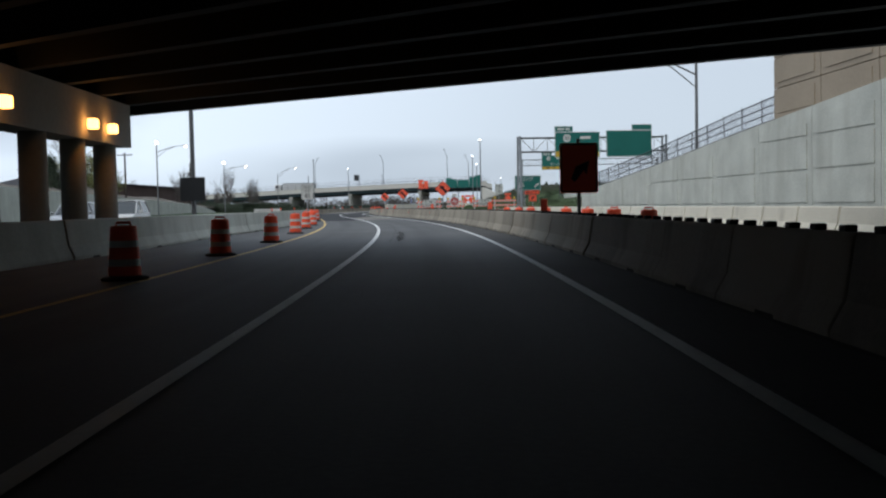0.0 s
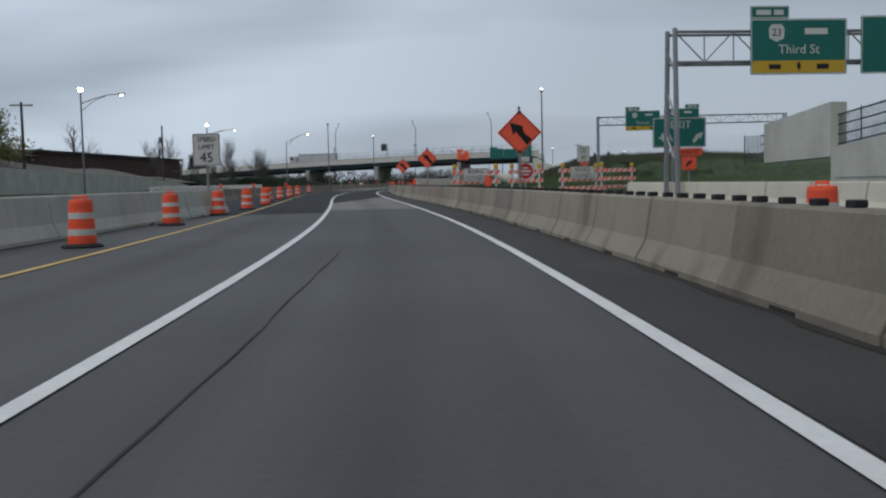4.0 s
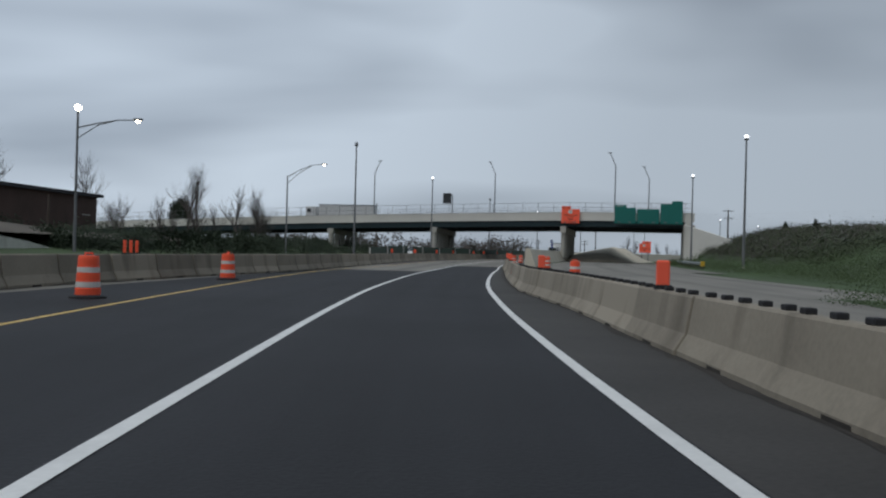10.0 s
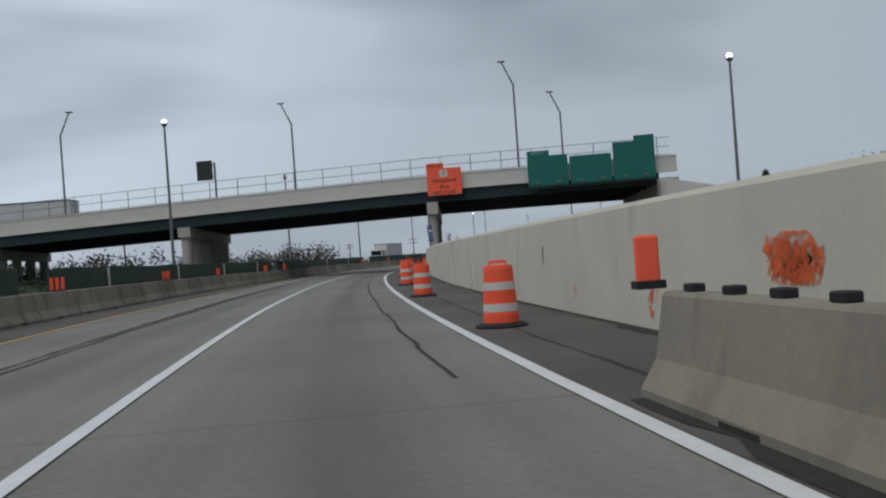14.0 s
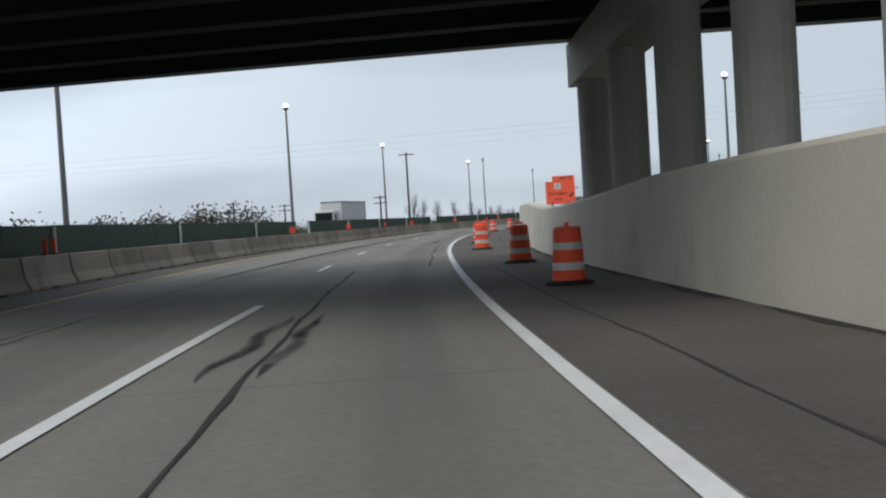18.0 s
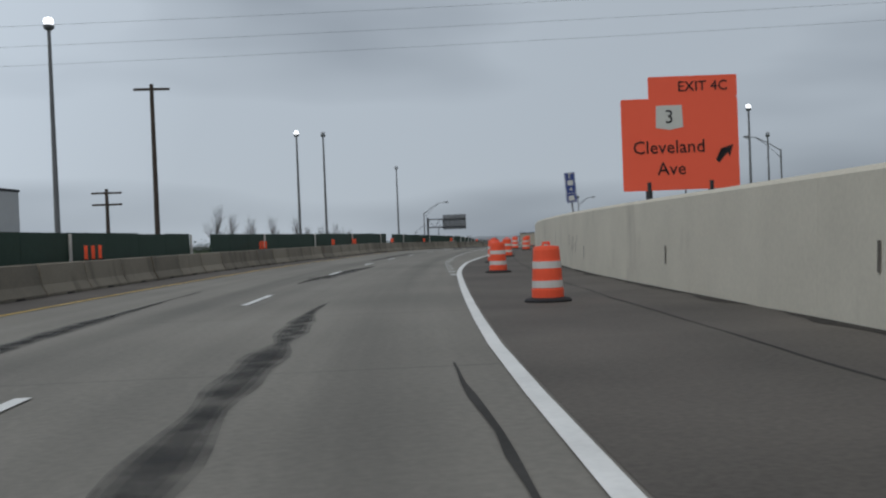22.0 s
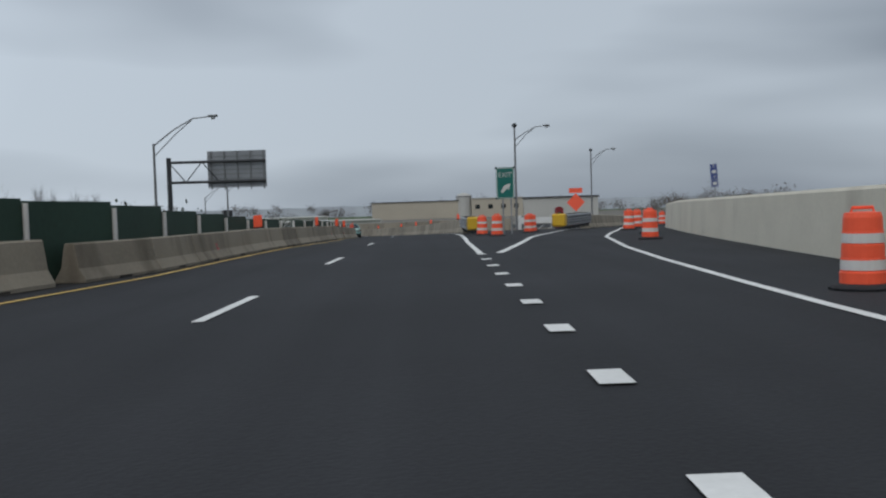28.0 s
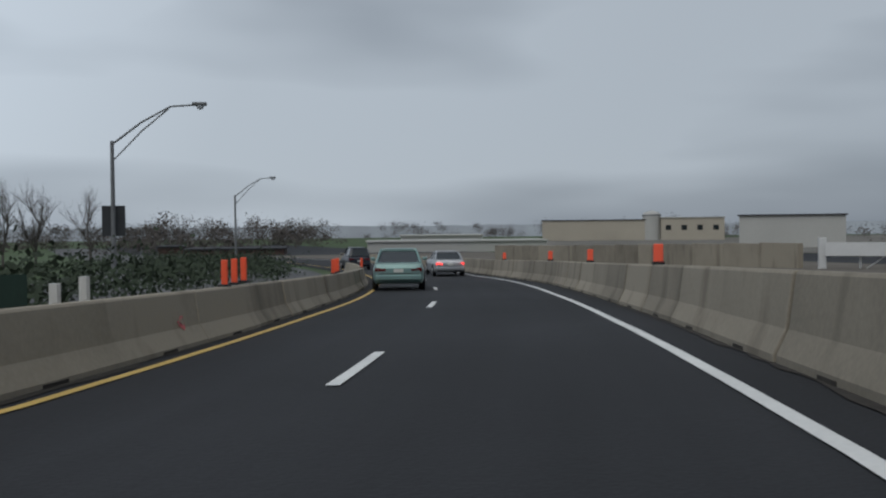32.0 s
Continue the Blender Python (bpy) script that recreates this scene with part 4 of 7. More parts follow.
bank("sand_heap", 288, 338, [(4.72, -0.1), (4.75, 0.9), (5.2, 1.2), (8, 1.9), (11, 2.5), (13, 1.3), (15.5, -0.1)], SAND, 2.0, 0.4,
     label="pale sand and rubble heaped behind the wall", swell=[(288, 0.05), (294, 0.6), (302, 1), (326, 1), (338, 0.05)])
bank("grass_bank", 90, 470, [(-24, -0.08), (-27, 0.3), (-32, 0.9), (-40, 0.8), (-60, -0.1)], GRASS, rough=0.3, label="rough grass verge beyond the far carriageway")

# ------------------------------------------------------------------ traffic drums
def make_drum():
    d = thing("traffic_drum", "orange plastic traffic drum with white bands on a black rubber base", "traffic drum", "traffic drums")
    prof = [(0.255, 0.05), (0.255, 0.20), (0.243, 0.21), (0.241, 0.36), (0.236, 0.365), (0.232, 0.51), (0.226, 0.515), (0.223, 0.66), (0.217, 0.665),
            (0.212, 0.82), (0.196, 0.875), (0.10, 0.885)]
    part("drum_body", lathe(prof, 20), ORANGE, d, smooth=False)
    for z0, z1, r0, r1 in ((0.225, 0.345, 0.246, 0.244), (0.53, 0.645, 0.229, 0.227)):
        part("band", lathe([(r0 - 0.01, z0), (r0, z0 + 0.004), (r1, z1 - 0.004), (r1 - 0.01, z1)], 20), WHITE_BAND, d, "greyish white reflective band")
    part("rubber_base", lathe([(0.37, 0.0), (0.38, 0.03), (0.345, 0.055), (0.27, 0.075), (0.25, 0.075)], 14), RUBBER, d, "black rubber base ring")
    part("handle", tube([(-0.12, 0, 0.87), (-0.11, 0, 0.93), (0.11, 0, 0.93), (0.12, 0, 0.87)], [0.022] * 4, 6), ORANGE, d)
    return d


drum = make_drum()
DRUMS = [(23.5, -5.2), (32, -5.2), (43, -5.5), (53, -5.7), (62.6, -5.7), (72, -5.95), (80.5, -5.8), (88, -5.5), (96, -5.3), (106, -5.8),
         (115, -5.7), (125.5, -5.7), (138, -6.0), (150.3, -7.2), (163, -7.4),
         (217.2, 2.25), (229.6, 2.05), (241.5, 2.1), (257.8, 2.3), (268, 2.5), (280.5, 2.6), (291.5, 2.6), (299.3, 2.7), (310.5, 2.3), (319.5, 2.3),
         (329.4, 2.2), (338.5, 2.2), (350.6, 2.1), (364, 2.45), (376.8, 2.5), (387.6, 2.7), (396.8, 3.38), (402.5, 2.65), (415.3, 4.4), (422.7, 3.45), (432.9, 4.1), (441.3, 4.9),
         (456, 4.6), (464.5, 4.9), (483, 6.8), (489, 8.2), (497.4, 9.3), (503, 11.0), (511, 13.6), (520.5, 17.0), (499.3, 2.75), (495.1, 3.1), (501.2, 5.2), (502.6, 5.5),
         (24.7, 5.5), (29, 5.5), (33.2, 5.5), (37.4, 5.5), (42.2, 5.5), (47, 5.6), (52, 5.8), (58, 6.1), (206.5, 5.5), (172.5, 5.3)]
drum.matrix_basis = stand(15.8, -5.15)
for i, (s, o) in enumerate(DRUMS):
    copy_thing(drum, stand(s, o, 0, (i * 47) % 360))


# ------------------------------------------------------------------ signs
def panel(parent, name, x0, x1, z0, z1, face, rim=None, y=0.0, r=0.06, w=0.025, label=""):
    """A flat sheet with rounded corners that looks along -y, with an inset rim line."""
    def outline(a0, a1, c0, c1, rr):
        pts = []
        for cx, cz, st in ((a1 - rr, c1 - rr, 0), (a0 + rr, c1 - rr, 90), (a0 + rr, c0 + rr, 180), (a1 - rr, c0 + rr, 270)):
            for k in range(4):
                t = radians(st + k * 30)
                pts.append((cx + rr * math.cos(t), cz + rr * math.sin(t)))
        return pts
    o = part(name, prism(outline(x0, x1, z0, z1, r), y, y + 0.03), face, parent, label)
    if rim:
        a = outline(x0 + 0.02, x1 - 0.02, z0 + 0.02, z1 - 0.02, r)
        b = outline(x0 + 0.02 + w, x1 - 0.02 - w, z0 + 0.02 + w, z1 - 0.02 - w, max(0.01, r - w / 2))
        bm = bmesh.new()
        va, vb = [bm.verts.new((x, y - 0.004, z)) for x, z in a], [bm.verts.new((x, y - 0.004, z)) for x, z in b]
        n = len(va)
        for k in range(n):
            bm.faces.new((va[k], va[(k + 1) % n], vb[(k + 1) % n], vb[k]))
        part("rim", bm, rim, o)
    return o


def shape(parent, name, pts, material, y=-0.006, label=""):
    bm = bmesh.new()
    bm.faces.new([bm.verts.new((x, y, z)) for x, z in pts])
    bmesh.ops.triangulate(bm, faces=bm.faces)
    return part(name, bm, material, parent, label)


def arrow_shape(parent, cx, cz, size, degrees, material, y=-0.006):
    a = radians(degrees)
    pts = [(-0.10, -0.5), (0.10, -0.5), (0.07, 0.08), (0.26, 0.0), (0.0, 0.5), (-0.26, 0.0), (-0.07, 0.08)]
    return shape(parent, "arrow", [(cx + size * (x * math.cos(a) - z * math.sin(a)), cz + size * (x * math.sin(a) + z * math.cos(a))) for x, z in pts],
                 material, y)


def bars(parent, x, z, widths, height, material, y=-0.006):
    """Writing too small to read: plain bars."""
    left = x - sum(widths) / 2 - height * 0.3 * (len(widths) - 1)
    for wd in widths:
        shape(parent, "print_bar", [(left, z - height / 2), (left + wd, z - height / 2), (left + wd, z + height / 2), (left, z + height / 2)], material, y)
        left += wd + height * 0.6


def post(parent, x, z0, z1, r=0.045, y=0.06, material=None, name="post"):
    return part(name, tube([(x, y, z0), (x, y, z1)], [r, r], 8), material or STEEL, parent)


def diamond_sign(s, off, zc):
    d = thing("warning_sign", "orange diamond sign with a black slanting arrow on a steel post", "road sign", "orange diamond signs", m=stand(s, off))
    h = 0.585
    o = part("sign_panel", prism([(0, zc - h), (h, zc), (0, zc + h), (-h, zc)], 0, 0.02), ORANGE_SIGN, d)
    a, b = h - 0.035, h - 0.055
    bm = bmesh.new()
    va = [bm.verts.new((x * a, -0.005, zc + z * a)) for x, z in ((0, -1), (1, 0), (0, 1), (-1, 0))]
    vb = [bm.verts.new((x * b, -0.005, zc + z * b)) for x, z in ((0, -1), (1, 0), (0, 1), (-1, 0))]
    for k in range(4):
        bm.faces.new((va[k], va[(k + 1) % 4], vb[(k + 1) % 4], vb[k]))
    part("rim", bm, BLACK, o)
    pts = [((-u - v) * 0.7071, (u - v) * 0.7071) for u, v in ((0.37, 0), (0.07, 0.17), (0.10, 0.055), (-0.36, 0.10), (-0.36, -0.10), (0.10, -0.055), (0.07, -0.17))]
    shape(o, "arrow", [(x, zc + z) for x, z in pts], BLACK)
    for x, z in ((0, h - 0.07), (0, -h + 0.07)):
        shape(o, "bracket", [(x - 0.05, zc + z - 0.03), (x + 0.05, zc + z - 0.03), (x + 0.03, zc + z + 0.05), (x - 0.03, zc + z + 0.05)], DARK_METAL)
    post(d, 0, 0.0, zc + h + 0.02, 0.035)
    part("warning_light", lathe([(0.02, 0), (0.035, 0.02), (0.035, 0.06), (0.015, 0.08)], 10), POLE_GREY, d).matrix_basis = pose(0, 0.06, zc + h + 0.02)
    part("foot_clamp", box(-0.36, 0.08, 0.0, 0.14, 0.55, 0.68, 0.015), STEEL, d)


for s, o, z in ((69.9, 3.55, 2.3), (100.6, 3.7, 2.38), (122.7, 3.6, 2.32)):
    diamond_sign(s, o, z)

d0 = thing("warning_sign", "orange rectangular sign with a black arrow on a post", "road sign", m=stand(22.8, 3.4))
o = panel(d0, "sign_panel", -0.45, 0.45, 1.32, 2.5, ORANGE_SIGN, BLACK)
arrow_shape(o, 0.05, 1.85, 0.6, -40, BLACK)
post(d0, 0, 0.75, 2.6)
part("warning_light", lathe([(0.02, 0), (0.03, 0.03), (0.015, 0.07)], 10), DARK_METAL, d0).matrix_basis = pose(0, 0.02, 2.52)

sl = thing("speed_limit_sign", "white speed limit sign with black lettering on a post", "road sign", m=stand(81.3, -6.25))
o = panel(sl, "sign_panel", -0.5, 0.5, 1.82, 3.02, WHITE_SIGN, BLACK, w=0.02)
words("SPEED", 0.25, BLACK, o, 0, 2.80)
words("LIMIT", 0.25, BLACK, o, 0, 2.52)
words("45", 0.5, BLACK, o, 0, 2.12)
post(sl, 0, 0, 1.9)
sl2 = thing("speed_limit_sign", "white speed limit sign with black lettering on a post", "road sign", m=stand(120.7, 17.9))
o = panel(sl2, "sign_panel", -0.5, 0.5, 2.35, 3.6, WHITE_SIGN, BLACK, w=0.02)
words("SPEED", 0.22, BLACK, o, 0, 3.38)
words("LIMIT", 0.22, BLACK, o, 0, 3.12)
words("45", 0.44, BLACK, o, 0, 2.68)
post(sl2, 0, 0, 2.4)


def street_panel(parent, x0, x1, z0, z1, tab=None, line1="", line2="", shield="", only=True, words_on=True):
    o = panel(parent, "sign_panel", x0, x1, z0, z1, GREEN_SIGN, WHITE_SIGN, w=0.04)
    if only:
        shape(o, "exit_only_strip", [(x0 + 0.07, z0 + 0.07), (x1 - 0.07, z0 + 0.07), (x1 - 0.07, z0 + 0.55), (x0 + 0.07, z0 + 0.55)], YELLOW_SIGN, label="yellow strip")
        arrow_shape(o, (x0 + x1) / 2, z0 + 0.31, 0.36, 180, BLACK, -0.01)
        bars(o, x0 + (x1 - x0) * 0.25, z0 + 0.31, [0.5], 0.2, BLACK, -0.01)
        bars(o, x0 + (x1 - x0) * 0.75, z0 + 0.31, [0.5], 0.2, BLACK, -0.01)
    if shield:
        cx, cz = x0 + (x1 - x0) * 0.27, z1 - 0.55
        shape(o, "route_shield", [(cx - 0.3, cz - 0.22), (cx, cz - 0.36), (cx + 0.3, cz - 0.22), (cx + 0.33, cz + 0.15), (cx + 0.2, cz + 0.33), (cx - 0.2, cz + 0.33),
                                  (cx - 0.33, cz + 0.15)], WHITE_SIGN)
        words(shield, 0.42, BLACK, o, cx, cz)
        bars(o, x0 + (x1 - x0) * 0.68, z1 - 0.5, [0.95], 0.24, WHITE_SIGN)
    if line2:
        words(line2, 0.52, WHITE_SIGN, o, (x0 + x1) / 2, z0 + 0.98)
    if tab:
        t = panel(parent, "exit_tab", tab[0], tab[1], z1 + 0.01, z1 + 0.5, GREEN_SIGN, WHITE_SIGN, w=0.03)
        if words_on:
            bars(t, (tab[0] + tab[1]) / 2, z1 + 0.25, [0.6, 0.4], 0.2, WHITE_SIGN)
    return o


def truss(parent, x0, x1, z0, z1, depth=0.9, y=0.25):
    for yy in (y, y + depth):
        for z in (z0, z1):
            part("chord", tube([(x0, yy, z), (x1, yy, z)], [0.06] * 2, 6), STEEL, parent)
    n = int((x1 - x0) / 1.2)
    for i in range(n + 1):
        x = x0 + (x1 - x0) * i / n
        part("strut", tube([(x, y, z0), (x, y, z1)], [0.03] * 2, 5), STEEL, parent)
        if i < n:
            x2 = x0 + (x1 - x0) * (i + 1) / n
            part("brace", tube([(x, y, z0 if i % 2 else z1), (x2, y, z1 if i % 2 else z0)], [0.03] * 2, 5), STEEL, parent)
            part("brace", tube([(x, y, z0), (x2, y + depth, z0)], [0.025] * 2, 5), STEEL, parent)


g1 = thing("sign_gantry", "steel truss gantry carrying two green exit signs", "sign gantry", m=stand(82, 12))
truss(g1, 0, 13.2, 5.55, 6.75)
for x in (0.0, 13.1):
    for y in (0.25, 1.15):
        part("gantry_leg", tube([(x, y - 0.25 if y < 1 else y + 0.25, 0), (x, y, 6.9)], [0.12, 0.10], 8), STEEL, g1)
    for z in (1.5, 3.3, 5.0):
        part("leg_brace", tube([(x, 0.1, z), (x, 1.3, z + 1.2)], [0.04] * 2, 5), STEEL, g1)
street_panel(g1, 3.0, 7.0, 5.0, 7.2, (3.0, 4.6), "", "Third St", "23")
street_panel(g1, 7.6, 11.7, 5.0, 7.3, (9.9, 11.7), only=False, words_on=False)

g2 = thing("sign_gantry", "distant steel gantry with green street signs over the side road", "sign gantry", m=stand(168.5, 29))
truss(g2, 0, 24, 7.7, 8.7)
for x in (0.0, 24.0):
    for y in (0.25, 1.15):
        part("gantry_leg", tube([(x, y, 0), (x, y, 8.8)], [0.13, 0.11], 8), STEEL, g2)
street_panel(g2, 3.4, 7.8, 6.9, 9.4, (3.4, 5.2), "", "Third St", "23")
street_panel(g2, 8.3, 12.8, 6.9, 9.6, (11.0, 12.8), "", "Fourth St", "23")

ex = thing("exit_sign", "green exit number sign on two steel posts", "road sign", m=stand(86, 13.5))
o = panel(ex, "sign_panel", -1.2, 1.2, 2.3, 3.62, GREEN_SIGN, WHITE_SIGN, w=0.035)
words("EXIT", 0.46, WHITE_SIGN, o, 0.05, 3.28)
words("4A", 0.56, WHITE_SIGN, o, -0.62, 2.74)
arrow_shape(o, 0.85, 2.75, 0.62, -45, WHITE_SIGN)
post(ex, -0.55, 0, 2.4, 0.06)
post(ex, -0.3, 0, 2.4, 0.06)
t = panel(ex, "supplementary_panel", -0.35, 1.05, 1.93, 2.27, ORANGE_SIGN, BLACK, y=0.01, w=0.012, label="orange street name plate")
words("BROAD ST", 0.22, BLACK, t, 0.35, 2.1)
t = panel(ex, "supplementary_panel", 0.1, 0.78, 1.3, 1.9, ORANGE_SIGN, BLACK, y=0.01, w=0.012, label="orange arrow plate")
arrow_shape(t, 0.44, 1.6, 0.4, -45, BLACK, 0.004)
post(ex, 0.44, 0, 1.95)


# ------------------------------------------------------------------ barricades that close the side road
def barricade(s, off, sign=True, width=2.4):
    b = thing("barricade", "striped orange and white road barricade with a road closed board" if sign else "striped orange and white road barricade",
              "barricade", "barricades", m=stand(s, off))
    for x in (-width / 2 + 0.2, width / 2 - 0.2):
        part("upright", box(x - 0.05, x + 0.05, 0.02, 0.1, 0, 1.6), WHITE_BAND, b)
        part("foot", box(x - 0.06, x + 0.06, -0.7, 0.7, 0, 0.1), STEEL, b)
        part("warning_light", lathe([(0.05, 0), (0.11, 0.03), (0.11, 0.2), (0.04, 0.25)], 10), YELLOW_SIGN, b, "amber warning light").matrix_basis = pose(x, 0.06, 1.6)
    for z in (0.45, 0.9, 1.35):
        r = part("rail", box(-width / 2, width / 2, -0.02, 0.02, z, z + 0.2), WHITE_BAND, b)
        n = int(width / 0.3)
        for i in range(n):
            x = -width / 2 + 0.02 + i * 0.3
            shape(r, "stripe", [(x, z), (x + 0.14, z), (x + 0.28, z + 0.2), (x + 0.14, z + 0.2)], ORANGE_SIGN, -0.024)
    if sign:
        o = panel(b, "sign_panel", -0.62, 0.62, 1.0, 1.64, WHITE_SIGN, BLACK, y=-0.07, w=0.015)
        words("ROAD", 0.27, BLACK, o, 0, 1.47, -0.082)
        words("CLOSED", 0.27, BLACK, o, 0, 1.18, -0.082)


barricade(90.8, 5.1)
barricade(92.2, 10.7)
barricade(92.6, 7.9, False, 1.8)
barricade(96.5, 13.6, False)
dn = thing("do_not_enter_sign", "red and white round no-entry sign with a plaque above", "road sign", m=stand(90.6, 7.5))
o = panel(dn, "sign_panel", -0.4, 0.4, 1.05, 1.85, WHITE_SIGN, y=0.0)
shape(o, "red_disc", [(0.37 * math.cos(k * math.tau / 28), 1.45 + 0.37 * math.sin(k * math.tau / 28)) for k in range(28)], RED_SIGN, -0.005)
shape(o, "white_bar", [(-0.27, 1.40), (0.27, 1.40), (0.27, 1.5), (-0.27, 1.5)], WHITE_SIGN, -0.009)
bars(o, 0, 1.6, [0.28], 0.07, WHITE_SIGN, -0.009)
bars(o, 0, 1.29, [0.34], 0.07, WHITE_SIGN, -0.009)
panel(dn, "plaque", -0.22, 0.22, 1.9, 2.15, WHITE_SIGN, BLACK, w=0.01)
post(dn, 0, 0, 2.1)
for s, off, z in ((150, 24, 2.0), (158, 19, 1.9), (148, 17, 1.8)):
    fl = thing("warning_sign", "small orange roll-up sign with flags beside the side road", "road sign", "far orange signs", m=stand(s, off))
    part("sign_panel", prism([(0, z - 0.55), (0.55, z), (0, z + 0.55), (-0.55, z)], 0, 0.015), ORANGE_SIGN, fl)
    post(fl, 0, 0, z, 0.03)
    for x in (-0.28, 0.28):
        shape(fl, "flag", [(x - 0.22, z + 0.5), (x + 0.22, z + 0.5), (x + 0.22, z + 0.78), (x - 0.22, z + 0.78)], ORANGE_SIGN)


# ------------------------------------------------------------------ signs on the second bridge
def bridge_sign(name, label, off, far=-0.035):
    p = b2(off, far)
    return thing(name, label, "road sign", m=pose(p.x, p.y, b2z(off) - 5.0, 0, 0, turn(283) - 7))


os_ = bridge_sign("detour_sign", "fluorescent orange exit sign hung on the overpass girder", 5.7)
o = panel(os_, "sign_panel", -1.4, 1.45, 5.9, 8.1, ORANGE_SIGN, r=0.05)
t = panel(os_, "exit_tab", -1.4, 0.05, 8.1, 8.55, ORANGE_SIGN, r=0.04)
words("EXIT 4C", 0.32, BLACK, t, -0.68, 8.32)
shape(o, "route_marker", [(-0.33, 7.42), (0.0, 7.36), (0.33, 7.42), (0.31, 7.95), (-0.31, 7.95)], WHITE_SIGN)
words("3", 0.46, BLACK, o, 0, 7.66)
words("Cleveland", 0.5, BLACK, o, 0, 7.08)
words("Ave", 0.5, BLACK, o, 0, 6.58)
words("NEXT RIGHT", 0.32, BLACK, o, 0.03, 6.12)
for x in (-0.75, 0.75):
    part("sign_lamp", box(x - 0.16, x + 0.16, -0.75, -0.4, 5.98, 6.1, 0.02), POLE_GREY, os_)
    part("lamp_arm", tube([(x, 0.1, 5.85), (x, -0.55, 5.9)], [0.03] * 2, 5), POLE_GREY, os_)
gs = bridge_sign("overhead_sign", "row of three blank-covered green highway signs on the overpass", 17.5)
for x0, x1, z1, tab in ((-5.0, -1.75, 8.4, (-5.0, -3.2)), (-1.6, 1.75, 8.2, None), (1.9, 5.2, 9.0, (3.6, 5.2))):
    o = panel(gs, "sign_panel", x0, x1, 5.95, z1, GREEN_SIGN, r=0.1)
    if tab:
        t = panel(gs, "exit_tab", tab[0], tab[1], z1, z1 + 0.42, GREEN_SIGN)
        if x0 < -4:
            words("EXIT 5C", 0.3, WHITE_SIGN, t, (tab[0] + tab[1]) / 2, z1 + 0.21)
    for x in (x0 + 0.8, x1 - 0.8):
        part("sign_lamp", box(x - 0.2, x + 0.2, -0.8, -0.5, 6.1, 6.25, 0.02), POLE_GREY, gs)
        part("lamp_arm", tube([(x, 0.1, 5.95), (x, -0.6, 6.05)], [0.03] * 2, 5), POLE_GREY, gs)
part("walkway", box(-5, 5.2, -0.9, -0.1, 5.75, 5.82), DARK_METAL, gs)

ar = bridge_sign("bridge_sign", "dark back of a sign on the overpass", -14.7, 0.02)
part("sign_panel", box(-0.9, 0.5, 0, 0.08, 9.3, 11.0), DARK_METAL, ar)
post(ar, 0.7, 6.0, 10.8, 0.1)
for z in (9.6, 10.6):
    part("sign_arm", tube([(0.7, 0.06, z), (-0.5, 0.1, z)], [0.05] * 2, 6), DARK_METAL, ar)


# ------------------------------------------------------------------ signs along the wall and at the exit
def reference_sign(s, off, z0, z1, texts):
    b = thing("reference_sign", "narrow blue mile-reference sign on a post", "road sign", "blue reference signs", m=stand(s, off, 0, -4) @ pose(0, 0, 0, 0, -3.5, 0))
    o = panel(b, "sign_panel", -0.17, 0.17, z0, z1, BLUE_SIGN, WHITE_SIGN, w=0.012, r=0.03)
    for txt, k in texts:
        z = z0 + (z1 - z0) * k
        if txt:
            words(txt, 0.22, WHITE_SIGN, o, 0, z)
        else:
            bars(o, 0, z, [0.18], 0.16, WHITE_SIGN)
    shape(o, "rule", [(-0.15, z0 + (z1 - z0) * 0.3), (0.15, z0 + (z1 - z0) * 0.3), (0.15, z0 + (z1 - z0) * 0.31 + 0.008), (-0.15, z0 + (z1 - z0) * 0.31 + 0.008)], WHITE_SIGN)
    post(b, 0, 0.5, z0 + 0.2, 0.03)


reference_sign(268.6, 4.35, 2.0, 3.15, [("E", 0.88), ("", 0.66), ("4", 0.44), ("1", 0.15)])
reference_sign(380.3, 5.25, 2.05, 3.02, [("E", 0.88), ("", 0.66), ("4", 0.44), ("", 0.15)])
reference_sign(499.3, 14.0, 1.85, 2.95, [("E", 0.88), ("", 0.66), ("4", 0.44), ("", 0.15)])

cs = thing("detour_sign", "fluorescent orange exit sign on posts behind the wall", "road sign", m=stand(372, 6.75))
o = panel(cs, "sign_panel", -1.42, 1.38, 2.0, 4.2, ORANGE_SIGN, r=0.05)
t = panel(cs, "exit_tab", -0.75, 1.38, 4.2, 4.72, ORANGE_SIGN, r=0.04)
words("EXIT 4C", 0.34, BLACK, t, 0.55, 4.46)
shape(o, "route_marker", [(-0.6, 3.5), (-0.27, 3.44), (0.06, 3.5), (0.04, 4.03), (-0.58, 4.03)], WHITE_SIGN)
words("3", 0.46, BLACK, o, -0.27, 3.74)
words("Cleveland", 0.44, BLACK, o, -0.3, 3.02)
words("Ave", 0.44, BLACK, o, -0.25, 2.5)
arrow_shape(o, 1.05, 2.85, 0.55, -45, BLACK)
for x in (-0.8, 0.7):
    post(cs, x, 0, 2.2, 0.08, material=DARK_METAL)

